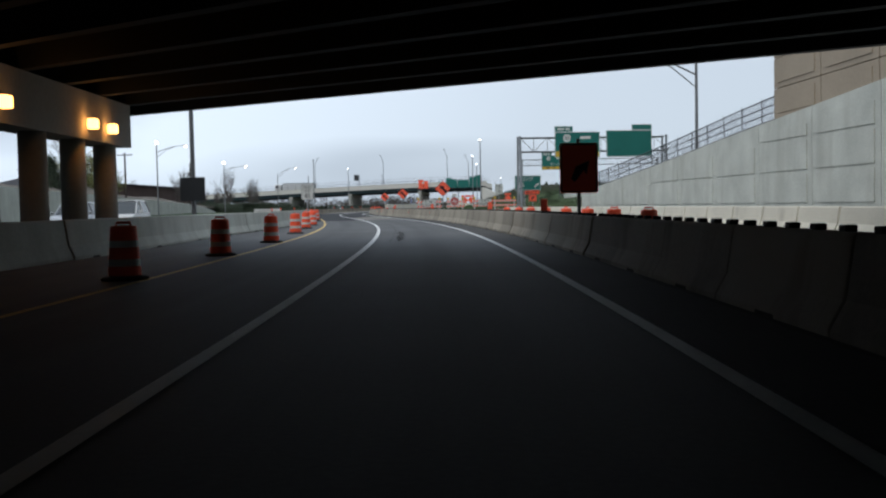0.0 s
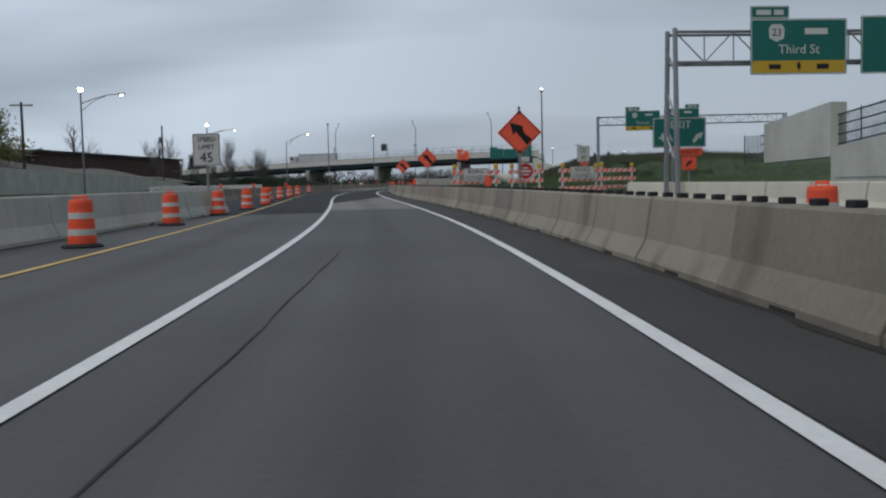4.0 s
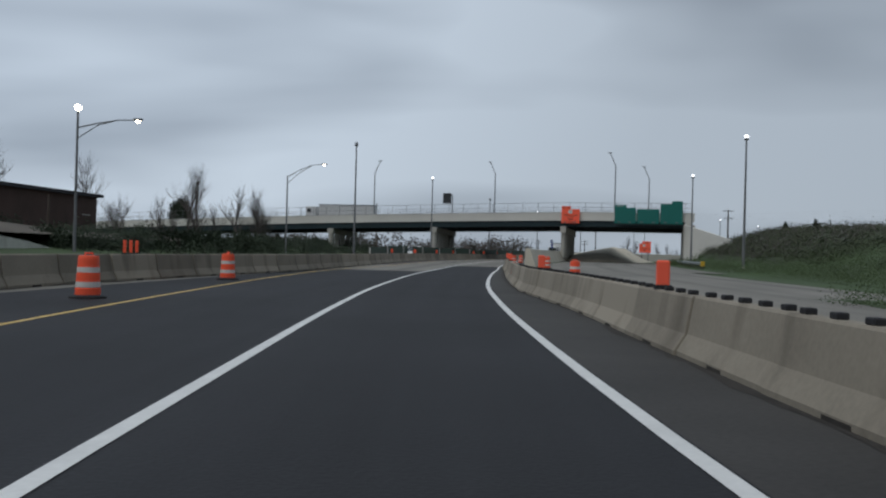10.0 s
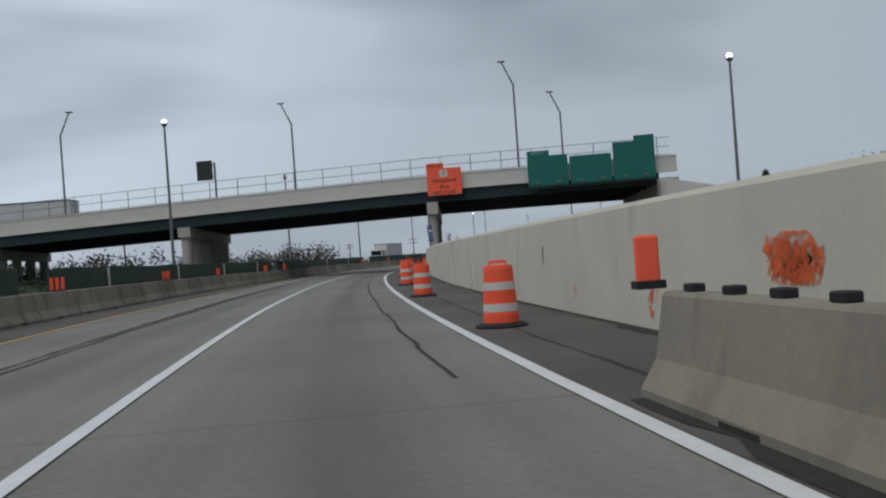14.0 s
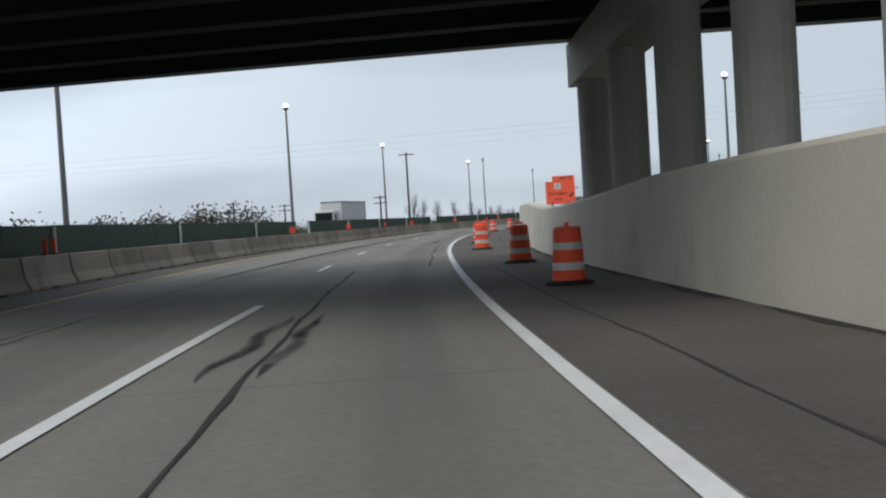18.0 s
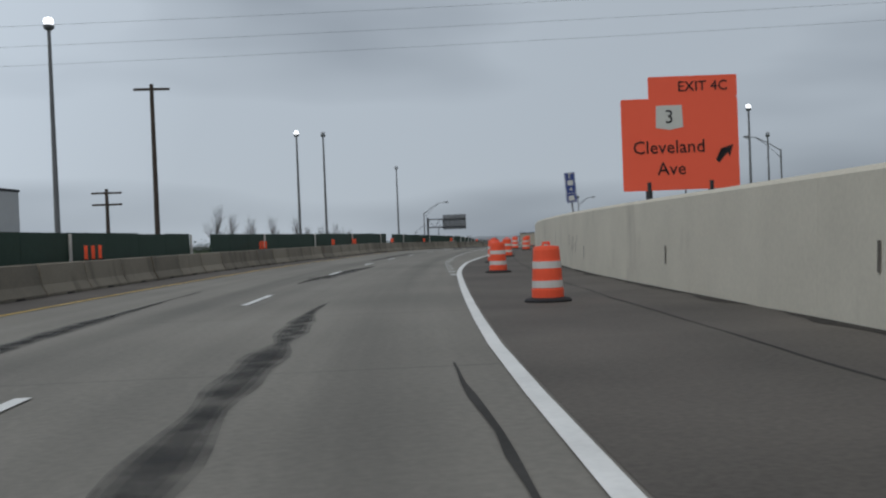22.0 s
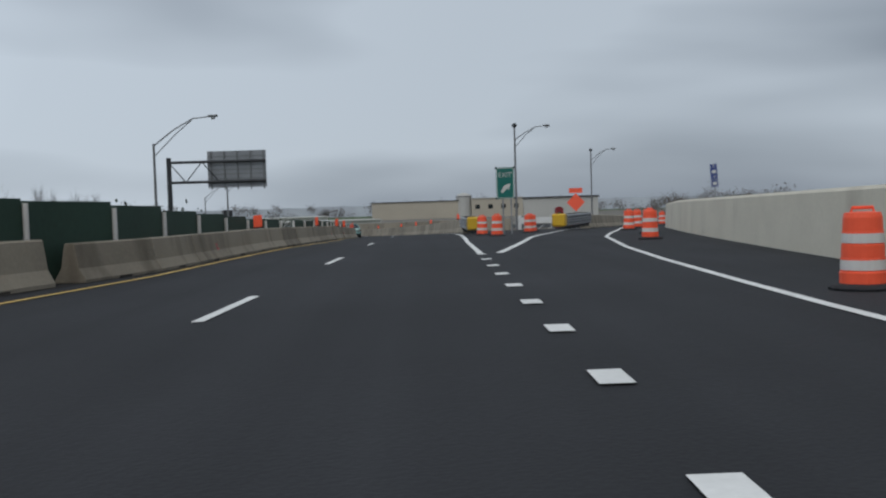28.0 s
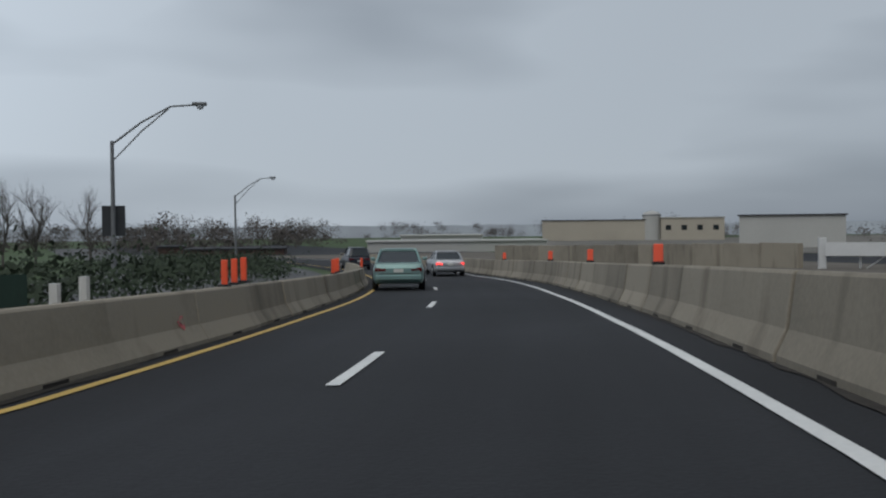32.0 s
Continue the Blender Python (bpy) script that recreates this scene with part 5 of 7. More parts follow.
es = thing("exit_sign", "green exit sign with white arrow on two posts at the gore", "road sign", m=stand(498.8, 3.85))
o = panel(es, "sign_panel", -0.42, 0.42, 1.66, 3.12, GREEN_SIGN, WHITE_SIGN, w=0.025, r=0.09)
words("EXIT", 0.31, WHITE_SIGN, o, 0, 2.765)
arrow_shape(o, 0.04, 2.165, 0.6, -45, WHITE_SIGN)
for x in (-0.12, 0.26):
    post(es, x, 0, 1.65, 0.035)
for x in (-0.42, 0.42):
    for z in (1.68, 3.10):
        part("corner_backing", box(x - 0.05, x + 0.05, 0.005, 0.03, z - 0.05, z + 0.05), DARK_METAL, es)

# sign gantry seen from behind, left of the road
bb = thing("sign_gantry", "cantilever sign gantry seen from behind, grey sign back", "sign gantry", m=spot(-2.3, 516.4, 0, -23))
part("gantry_leg", tube([(0, 0, -0.5), (0, 0, 6.35)], [0.2, 0.17], 12), DARK_METAL, bb)
for z in (4.55, 6.0):
    part("gantry_arm", tube([(0, 0, z), (7.0, 0, z)], [0.1] * 2, 8), DARK_METAL, bb)
for i in range(3):
    part("brace", tube([(i * 1.2, 0, 4.55 if i % 2 else 6.0), ((i + 1) * 1.2, 0, 6.0 if i % 2 else 4.55)], [0.04] * 2, 5), DARK_METAL, bb)
part("sign_panel", box(2.75, 7.0, 0.2, 0.25, 4.15, 6.75), STEEL, bb, "ribbed grey back of the sign")
for i in range(5):
    part("rib", box(3.0 + i * 0.95, 3.08 + i * 0.95, 0.1, 0.2, 3.95, 6.75), POLE_GREY, bb)
for i in range(8):
    part("stiffener", box(2.75, 7.0, 0.17, 0.2, 4.1 + i * 0.32, 4.14 + i * 0.32), POLE_GREY, bb)


# ------------------------------------------------------------------ lamp posts and poles
def mast(s, off, h, on=True, base=0.0):
    m = thing("street_lamp", "tall grey lamp mast with a lit globe head" if on else "tall grey lamp mast with an unlit head", "street lamp", "lamp masts",
              m=stand(s, off))
    part("pole", tube([(0, 0, base), (0, 0, h * 0.5), (0, 0, h - 0.45)], [0.13, 0.10, 0.07], 8), POLE_GREY, m)
    part("foot", lathe([(0.24, base), (0.24, base + 0.12), (0.15, base + 0.5)], 10), PIER, m)
    part("lamp_housing", lathe([(0.10, h - 0.5), (0.20, h - 0.42), (0.22, h - 0.32), (0.19, h - 0.28)], 12), POLE_GREY, m)
    part("lamp_glass", lathe([(0.16, h - 0.28), (0.20, h - 0.18), (0.17, h - 0.04), (0.06, h + 0.02)], 12), LAMP_WHITE if on else LAMP_OFF, m)


def arm_lamp(s, off, h, arm, top=True, lit=True, up=0.9, box_at=0, where=None):
    m = thing("street_lamp", "grey lamp post with a curved truss arm" + (" and lit lamps" if lit else ", unlit"), "street lamp", "arm lamps", m=where or stand(s, off))
    part("pole", tube([(0, 0, -0.6), (0, 0, h * 0.5), (0, 0, h)], [0.13, 0.10, 0.08], 8), POLE_GREY, m)
    hz = h - 1.2 if top else h - 0.15
    pts = [(0, 0, hz), (arm * 0.35, 0, hz + up * 0.55), (arm * 0.7, 0, hz + up * 0.95), (arm, 0, hz + up)]
    part("arm", tube(pts, [0.05, 0.045, 0.04, 0.04], 6), POLE_GREY, m)
    part("arm_brace", tube([(0, 0, hz - 0.75), (arm * 0.36, 0, hz + up * 0.35), (arm * 0.68, 0, hz + up * 0.9)], [0.035] * 3, 6), POLE_GREY, m)
    part("lamp_head", box(arm - 0.15, arm + 0.5, -0.14, 0.14, hz + up - 0.04, hz + up + 0.12, 0.04), POLE_GREY, m)
    part("lamp_glass", lathe([(0.05, -0.17), (0.15, -0.12), (0.17, 0.0)], 10), LAMP_ON if lit else LAMP_OFF, m).matrix_basis = pose(arm + 0.2, 0, hz + up - 0.03)
    if top:
        part("lamp_globe", lathe([(0.10, h), (0.24, h + 0.12), (0.24, h + 0.3), (0.1, h + 0.42)], 12), LAMP_ON if lit else DARK_METAL, m)
    if box_at:
        part("sign_back", box(-0.5, 0.5, 0.12, 0.16, box_at, box_at + 1.35), DARK_METAL, m)


for s, o, h, on in ((164.5, 21.3, 12.2, True), (217.5, 22.6, 12.0, True), (261.3, 22.8, 12.0, True), (235.1, -15.9, 12.9, False), (273.5, -14.2, 12.2, True),
                    (313.1, -13.2, 11.5, False), (349.6, -13.1, 10.7, True), (386.8, -14.6, 10.4, True), (387.5, 21.4, 10.8, True), (348.3, 19.3, 10.4, True), (426.2, -14.1, 10.2, True),
                    (434.4, -13.9, 11.0, False), (471.5, -14.1, 10.8, False), (428, 22, 10.6, True), (446, 27, 10.0, False), (472, 22, 10.8, False)):
    mast(s, o, h, on)
for s, o, h, arm, top, lit, up, bx in ((146.3, -28.6, 11.0, 4.0, True, True, 0.9, 0), (196.7, -28.0, 10.4, 4.2, True, True, 0.6, 0), (247, -27.5, 10.0, 4.5, False, True, 1.6, 0),
                                       (55.5, 17.0, 9.6, -4.0, True, True, 1.2, 0), (455, 30, 9.0, -3.6, False, False, 1.6, 0)):
    arm_lamp(s, o, h, arm, top, lit, up, bx)
for x, y, h, arm, top, up, bx, rz in ((-3.6, 513.6, 7.1, 4.0, False, 1.9, 0, -23), (8.3, 552.9, 6.5, 3.6, False, 1.8, 2.3, 0), (31.8, 528.4, 10.0, 2.9, True, 1.25, 0, -30),
                                    (13.6, 603, 6.9, 3.4, False, 1.8, 0, 0), (59.7, 560.3, 10.4, 3.0, True, 1.5, 0, -20)):
    arm_lamp(0, 0, h, arm, top, False, up, bx, spot(x, y, 0, rz))
for off, f, h, d in ((-28, 0.02, 11.3, -1), (-8.7, 0.75, 11.8, 1), (12.3, 0.3, 12.0, 1), (17.3, 0.97, 11.0, 1)):
    p = b2(off, f)
    m = thing("street_lamp", "grey lamp post with a bent arm on the overpass", "street lamp", "bridge lamps", m=pose(p.x, p.y, b2z(off, f), 0, 0, 0))
    part("pole", tube([(0, 0, 1.2), (0, 0, h - 2.0), (-0.9 * d, 0, h)], [0.10, 0.08, 0.06], 8), POLE_GREY, m)
    part("lamp_head", box(-0.9 * d - 0.33, -0.9 * d + 0.33, -0.12, 0.12, h - 0.02, h + 0.10, 0.03), POLE_GREY, m)

pl = thing("sign_pole", "grey pole with the dark back of a sign", "sign pole", m=stand(40, -9.3))
part("pole", tube([(0, 0, 0), (0, 0, 10.5)], [0.1, 0.08], 8), POLE_GREY, pl)
part("sign_back", box(-0.5, 0.5, -0.16, -0.1, 1.5, 2.45, 0.01), DARK_METAL, pl)


def utility(s, off, h, bars_=1, trans=False):
    m = thing("utility_pole", "dark timber utility pole with crossarm", "utility pole", "utility poles", m=stand(s, off, 0, 12))
    part("pole", tube([(0, 0, 0), (0, 0, h)], [0.16, 0.11], 8), WOOD_POLE, m)
    for i in range(bars_):
        part("crossarm", box(-1.0, 1.0, -0.06, 0.06, h - 0.35 - i * 0.8, h - 0.22 - i * 0.8), WOOD_POLE, m)
        for x in (-0.9, -0.4, 0.4, 0.9):
            part("insulator", lathe([(0.04, h - 0.22 - i * 0.8), (0.05, h - 0.1 - i * 0.8)], 6), POLE_GREY, m)
    if trans:
        part("transformer", lathe([(0.22, h - 2.6), (0.24, h - 2.5), (0.24, h - 1.8), (0.1, h - 1.7)], 10), POLE_GREY, m).matrix_basis = pose(-0.3, 0, 0)


for q in ((192.7, -33.8, 10.4, 0, True), (137, -31, 9.2, 1), (402.6, -16.4, 10.4, 1), (413.1, -24.1, 5.3, 2), (401.6, -41.4, 5.4, 2), (440, -60, 5.0, 1), (430, -48, 5.6, 2), (330, 30, 10.6, 1),
          (365, 27, 10.5, 1), (208, -36, 5, 0)):
    utility(*q)
wires = thing("power_lines", "thin dark power lines crossing high over the road", "power line")
for k, (dz, ds) in enumerate(((14.2, 0), (13.6, 1.5), (13.0, 3.0))):
    a, b = at(388 + ds, -80, dz - 2.6), at(404 + ds, 80, dz + 0.6)
    pts = [a.lerp(b, i / 16) - Vector((0, 0, 4 * 1.3 * (i / 16) * (1 - i / 16))) for i in range(17)]
    part("wire", tube(pts, [0.006] * 17, 5), DARK_METAL, wires)

for sgn, q in ((-80, 388), (80, 404)):
    m = thing("utility_pole", "tall dark timber pole that carries the power lines", "utility pole", "utility poles", m=stand(q + 1.5, sgn))
    part("pole", tube([(0, 0, -0.2), (0, 0, 14.9)], [0.2, 0.14], 8), WOOD_POLE, m)
    part("crossarm", box(-0.1, 0.1, -1.9, 1.9, 11.2, 11.4), WOOD_POLE, m)

# ------------------------------------------------------------------ vehicles
def loft(sections, bm=None):
    """A closed body through rings of (x, y, z)."""
    bm = bm or bmesh.new()
    rings = [[bm.verts.new(q) for q in sec] for sec in sections]
    n = len(rings[0])
    for a, b in zip(rings, rings[1:]):
        for k in range(n):
            bm.faces.new((a[k], a[(k + 1) % n], b[(k + 1) % n], b[k]))
    bm.faces.new(rings[0])
    bm.faces.new(rings[-1][::-1])
    bmesh.ops.recalc_face_normals(bm, faces=bm.faces)
    return bm


def ring(y, w, z0, z1, z2):
    half = [(0.90 * w, z0), (w, z0 + 0.14), (1.0 * w, z1), (0.93 * w, z2 - 0.03), (0.80 * w, z2)]
    return [(x, y, z) for x, z in half] + [(-x, y, z) for x, z in reversed(half)]


def cabin_ring(y, wb, zb, wt, zt):
    return [(wb, y, zb), (wt, y, zt - 0.03), (wt * 0.85, y, zt), (-wt * 0.85, y, zt), (-wt, y, zt - 0.03), (-wb, y, zb)]


def wheel(parent, x, y, r=0.32):
    w = part("wheel", lathe([(r * 0.55, -0.10), (r * 0.93, -0.11), (r, -0.07), (r, 0.07), (r * 0.93, 0.11), (r * 0.55, 0.10)], 20), RUBBER, parent, "black tyre")
    w.matrix_basis = pose(x, y, r, 0, 90, 0)
    part("hub_cap", lathe([(r * 0.58, -0.115), (r * 0.60, -0.09), (r * 0.60, 0.09), (r * 0.58, 0.115), (r * 0.2, 0.125)], 16), CHROME, w)
    return w


def car(m, paint, label, lit=False, tall=1.0, estate=False, category="car"):
    c = thing("car", label, category, "cars ahead", m=m)
    k = tall
    secs = [(0.0, 0.76, 0.40, 0.62, 0.78 * k), (0.10, 0.85, 0.28, 0.70, 0.93 * k), (0.5, 0.89, 0.22, 0.72, 0.98 * k), (1.2, 0.91, 0.2, 0.72, 0.97 * k), (3.0, 0.91, 0.2, 0.72, 0.94 * k),
            (3.7, 0.90, 0.2, 0.70, 0.90 * k), (4.4, 0.86, 0.24, 0.62, 0.78 * k), (4.7, 0.72, 0.34, 0.52, 0.62 * k)]
    part("body", loft([ring(*q) for q in secs]), paint, c)
    ht = 1.42 * k + (0.12 if estate else 0)
    y0, y1 = (0.06, 0.45) if estate else (0.42, 1.20)
    rings = [cabin_ring(y0, 0.80, 0.93 * k, 0.74, 0.97 * k), cabin_ring(y1, 0.83, 0.93 * k, 0.62, ht - 0.03), cabin_ring(2.3, 0.83, 0.93 * k, 0.62, ht),
             cabin_ring(3.35, 0.80, 0.90 * k, 0.74, 0.93 * k)]
    for nm, seg, sides in (("rear_window", (0,), (1, 2, 3)), ("windscreen", (2,), (1, 2, 3)), ("side_window", (0, 1, 2), (0,)), ("side_window", (0, 1, 2), (4,))):
        bm = bmesh.new()
        for i in seg:
            for j in sides:
                bm.faces.new([bm.verts.new(q) for q in (rings[i][j], rings[i][j + 1], rings[i + 1][j + 1], rings[i + 1][j])])
        part(nm, bm, GLASS, c, "dark window glass")
    part("roof", loft([cabin_ring(y1 - 0.06, 0.63, ht - 0.06, 0.58, ht + 0.005), cabin_ring(1.7, 0.645, ht - 0.045, 0.6, ht + 0.03), cabin_ring(2.36, 0.63, ht - 0.05, 0.58, ht + 0.015)]), paint, c)
    for sx in (-1, 1):
        part("pillar", tube([(sx * 0.78, y0, 0.94 * k), (sx * 0.635, y1, ht - 0.03)], [0.045, 0.04], 6), paint, c)
        part("pillar", tube([(sx * 0.83, 1.95, 0.94 * k), (sx * 0.64, 1.9, ht - 0.02)], [0.035, 0.03], 6), paint, c)
        part("pillar", tube([(sx * 0.79, 3.3, 0.92 * k), (sx * 0.635, 2.33, ht - 0.02)], [0.04, 0.035], 6), paint, c)
        part("tail_light", box(sx * 0.62 - 0.2, sx * 0.62 + 0.2, 0.0, 0.12, 0.66 * k, 0.80 * k, 0.02), TAIL_LIT if lit else TAIL_RED, c, "red tail light lens")
        part("wing_mirror", box(sx * 0.98 - 0.09, sx * 0.98 + 0.09, 2.95, 3.07, 0.95 * k, 1.08 * k, 0.03), paint, c)
        for y in (1.35, 2.4):
            part("door_handle", box(sx * 0.915 - 0.015, sx * 0.915 + 0.015, y, y + 0.16, 0.80, 0.83), DARK_METAL, c)
        for y in (0.95, 3.75):
            part("wheel_arch", lathe([(0.36, -0.06), (0.39, -0.02), (0.39, 0.06)], 18), BLACK, c).matrix_basis = pose(sx * 0.86, y, 0.34, 0, 90, 0)
            wheel(c, sx * 0.83, y)
    part("bumper", box(-0.82, 0.82, -0.07, 0.12, 0.36, 0.56, 0.04), paint, c)
    part("number_plate", box(-0.17, 0.17, -0.012, 0.02, 0.64, 0.76), WHITE_SIGN, c, "plain pale plate")
    part("trim_strip", box(-0.7, 0.7, -0.02, 0.06, 0.585, 0.605), DARK_METAL, c)
    return c


silver = car(stand(578, 0.1, 0, 1), PAINT_SILVER, "silver four-door saloon with lit brake lights in the lane", True)
teal = car(stand(556, -3.5, 0, 1), PAINT_TEAL, "faded teal older four-door saloon in the outer lane")
dark = car(stand(598, -3.4, 0, 1), PAINT_DARK, "dark blue estate car in the outer lane", False, 1.12, True)
for q, pt, lb in (((258, -13.0), PAINT_WHITE, "white van-like estate on the far carriageway"), ((272, -16.2), PAINT_WHITE, "white estate car on the far carriageway"),
                  ((52, -14.5), PAINT_WHITE, "pale car on the far carriageway"), ((56, -18), PAINT_SILVER, "silver car on the far carriageway"), ((362, -13.0), PAINT_DARK, "dark estate car on the far carriageway"),
                  ((446, -13.5), PAINT_DARK, "dark pickup-like car on the far carriageway"), ((575, 45), PAINT_TEAL, "grey-green car on the exit ramp")):
    car(stand(q[0], q[1], 0, 180 if q[1] < 0 else 0), pt, lb, False, 1.1, True)


def lorry(m, label, length=9.0, cab=True, z0=1.1, z1=4.0):
    t = thing("lorry", label, "lorry", "lorries", m=m)
    part("box_body", box(-1.25, 1.25, 0, length, z0, z1, 0.04), PAINT_WHITE, t)
    for z in (z0, z1 - 0.12):
        part("edge_rail", box(-1.28, 1.28, -0.02, length + 0.02, z, z + 0.12), DARK_METAL if z > 2 else STEEL, t)
    part("rear_door", box(-1.15, -0.01, -0.04, 0.0, z0 + 0.15, z1 - 0.15), PAINT_WHITE, t)
    part("rear_door", box(0.01, 1.15, -0.04, 0.0, z0 + 0.15, z1 - 0.15), PAINT_WHITE, t)
    part("chassis", box(-0.5, 0.5, 0.1, length + 2.0, 0.75, z0), DARK_METAL, t)
    if cab:
        part("cab", box(-1.15, 1.15, length + 0.5, length + 2.5, 0.7, 3.0, 0.15), PAINT_WHITE, t)
        part("windscreen", box(-1.0, 1.0, length + 2.45, length + 2.53, 1.9, 2.75, 0.03), GLASS, t)
        part("side_window", box(-1.18, 1.18, length + 1.5, length + 2.2, 1.9, 2.6, 0.03), GLASS, t)
    for y in (1.2, 2.3, length + 1.4):
        for x in (-1.0, 1.0):
            wheel(t, x, y, 0.48)
    return t


lorry(stand(392, -20, 0, 180), "white box lorry on the far carriageway")
p = b2(-30, 0.55)
lorry(pose(p.x, p.y, b2z(-30) + 1.2, 0, 0, 92), "white box lorry crossing the overpass", 10, True, 1.0, 3.4)

# ------------------------------------------------------------------ green screen and markers on the median barriers
screen = thing("glare_screen", "dark green fabric glare screen standing behind the median barrier", "screen", "median screen")
SCREEN_H = [(205, 1.3), (225, 1.55), (345, 1.6), (455, 1.68), (470, 1.5), (486, 1.03), (530, 1.0)]
s, i = 205.0, 0
while s < 530:
    gap = i % 17 == 9
    if not gap:
        a0, a1 = lerp(LB2, s) - 0.42, lerp(LB2, s + 3.05) - 0.42
        hh = lerp(SCREEN_H, s) + 0.05 * noise.noise((s * 0.2, 1.0, 2.0))
        bm = bmesh.new()
        v = [bm.verts.new(at(q, o + d, z)) for d in (0, -0.03) for q, o, z in ((s, a0, 0.02), (s + 3.03, a1, 0.02), (s + 3.03, a1, hh), (s, a0, hh))]
        for fc in ((0, 1, 2, 3), (7, 6, 5, 4), (0, 4, 5, 1), (1, 5, 6, 2), (2, 6, 7, 3), (3, 7, 4, 0)):
            bm.faces.new([v[k] for k in fc])
        part("screen_panel", bm, SCREEN_GREEN, screen)
    if i % 4 == 0 or 470 < s:
        part("screen_post", tube([at(s, lerp(LB2, s) - 0.36, 0), at(s, lerp(LB2, s) - 0.36, lerp(SCREEN_H, s) - 0.04)], [0.05, 0.05], 6), WHITE_BAND, screen, "white post")
    s, i = s + 3.05, i + 1
picket = thing("picket_fence", "row of square white posts with dark netting behind the median barrier", "fence", "median fence")
for i in range(52):
    s = 97.0 + i * 1.06
    o = lerp(LB2, s) - 0.9
    part("picket", slab(at(s, o - 0.07), at(s, o + 0.07), at(s + 0.14, o + 0.07), at(s + 0.14, o - 0.07), 0.0, 1.10 + 0.02 * (i % 3)), WHITE_BAND, picket)
    if i < 30:
        part("netting", slab(at(s + 0.16, o - 0.1), at(s + 0.16, o - 0.08), at(s + 1.04, o - 0.08), at(s + 1.04, o - 0.1), 0.1, 1.04), SCREEN_GREEN, picket)
for i in range(4):
    s = 530.6 + i * 0.75
    part("stub_post", tube([at(s, lerp(LB2, s) - 0.5, 0), at(s, lerp(LB2, s) - 0.5, 0.9 + 0.06 * (i % 2))], [0.06, 0.06], 6), WHITE_BAND, screen, "white stub post")


def fins(s, off, z, n=2, high=0.42):
    f = thing("lane_marker", "upright orange plastic marker fins fixed on a concrete barrier", "lane marker", "orange barrier markers", m=stand(s, off, z))
    for i in range(n):
        part("fin", box(-0.05, 0.05, i * 0.55 - 0.02, i * 0.55 + 0.02, 0.03, high, 0.012), ORANGE, f)
        part("foot", box(-0.08, 0.08, i * 0.55 - 0.09, i * 0.55 + 0.09, 0, 0.035), RUBBER, f)


for i, s in enumerate((118, 138, 160, 217, 234, 249, 262, 279, 288, 301, 333, 349, 364, 376, 398, 416, 423, 440, 458, 468, 485, 499, 509, 517.2, 526.6, 537, 550, 566)):
    fins(s, lerp(LB2, s), 0.82 if s < 470 else 0.72, 3 if i % 3 else 2)


def v_panel(s, off, z):
    f = thing("vertical_panel", "orange vertical panel clamped on top of a concrete barrier", "lane marker", "orange vertical panels", m=stand(s, off, z))
    part("panel", box(-0.095, 0.095, -0.02, 0.02, 0.04, 0.40, 0.02), ORANGE_SIGN, f)
    part("clamp", box(-0.11, 0.11, -0.08, 0.08, 0, 0.06), RUBBER, f)


for s in (28, 44, 74, 104, 143.7, 157.2, 183, 195.5, 210.6):
    v_panel(s, lerp(RB1, s), 0.82 if s < 132 else 0.72)
for s in (520.7, 541, 552, 562, 575):
    v_panel(s, lerp(RB2, s), 0.92)


def spray(s, knots, zc, length, high, material, seed, face=-1, wall=False):
    """Freehand strokes of spray paint on a concrete face."""
    rnd = random.Random(seed)
    bm = bmesh.new()
    for _ in range(3 if length < 0.7 else 6 if length < 1.2 else 16):
        n, w = 9, rnd.uniform(0.05, 0.11) * (high / 0.4) ** 0.5
        a0, z0 = rnd.uniform(0, length * 0.5), rnd.uniform(-high / 2, high / 2)
        w *= 1.5 if length > 1.1 else 1
        a1, z1 = rnd.uniform(length * 0.5, length), rnd.uniform(-high / 2, high / 2)
        bow, prev = rnd.uniform(-0.6, 0.6) * high, None
        for i in range(n + 1):
            f = i / n
            q, z = s + a0 + (a1 - a0) * f, zc + z0 + (z1 - z0) * f + bow * 4 * f * (1 - f)
            ww = w * (0.55 + 0.45 * math.sin(math.pi * min(1, f * 1.15))) * rnd.uniform(0.8, 1.2)
            pair = []
            for dq, dz in ((-ww * 0.5, ww), (ww * 0.5, -ww)):
                zz = min(max(z + dz, zc - high * 0.75), zc + high * 0.75)
                if wall:
                    o = lerp(knots, q + dq) + 0.06 * zz / lerp(WALL_H, q + dq) - 0.006
                else:
                    o = lerp(knots, q + dq) + face * (0.175 - 0.075 * (zz - 0.27) / 0.44 + 0.012)
                pair.append(bm.verts.new(at(q + dq, o, zz)))
            if prev:
                bm.faces.new((prev[0], prev[1], pair[1], pair[0]))
            prev = pair
    return tagged(part("spray_mark", bm, material), "rough orange spray-paint marks on the concrete" if material is SPRAY else "pink spray-paint dab on the concrete", "paint mark", "spray marks", kind="structure")


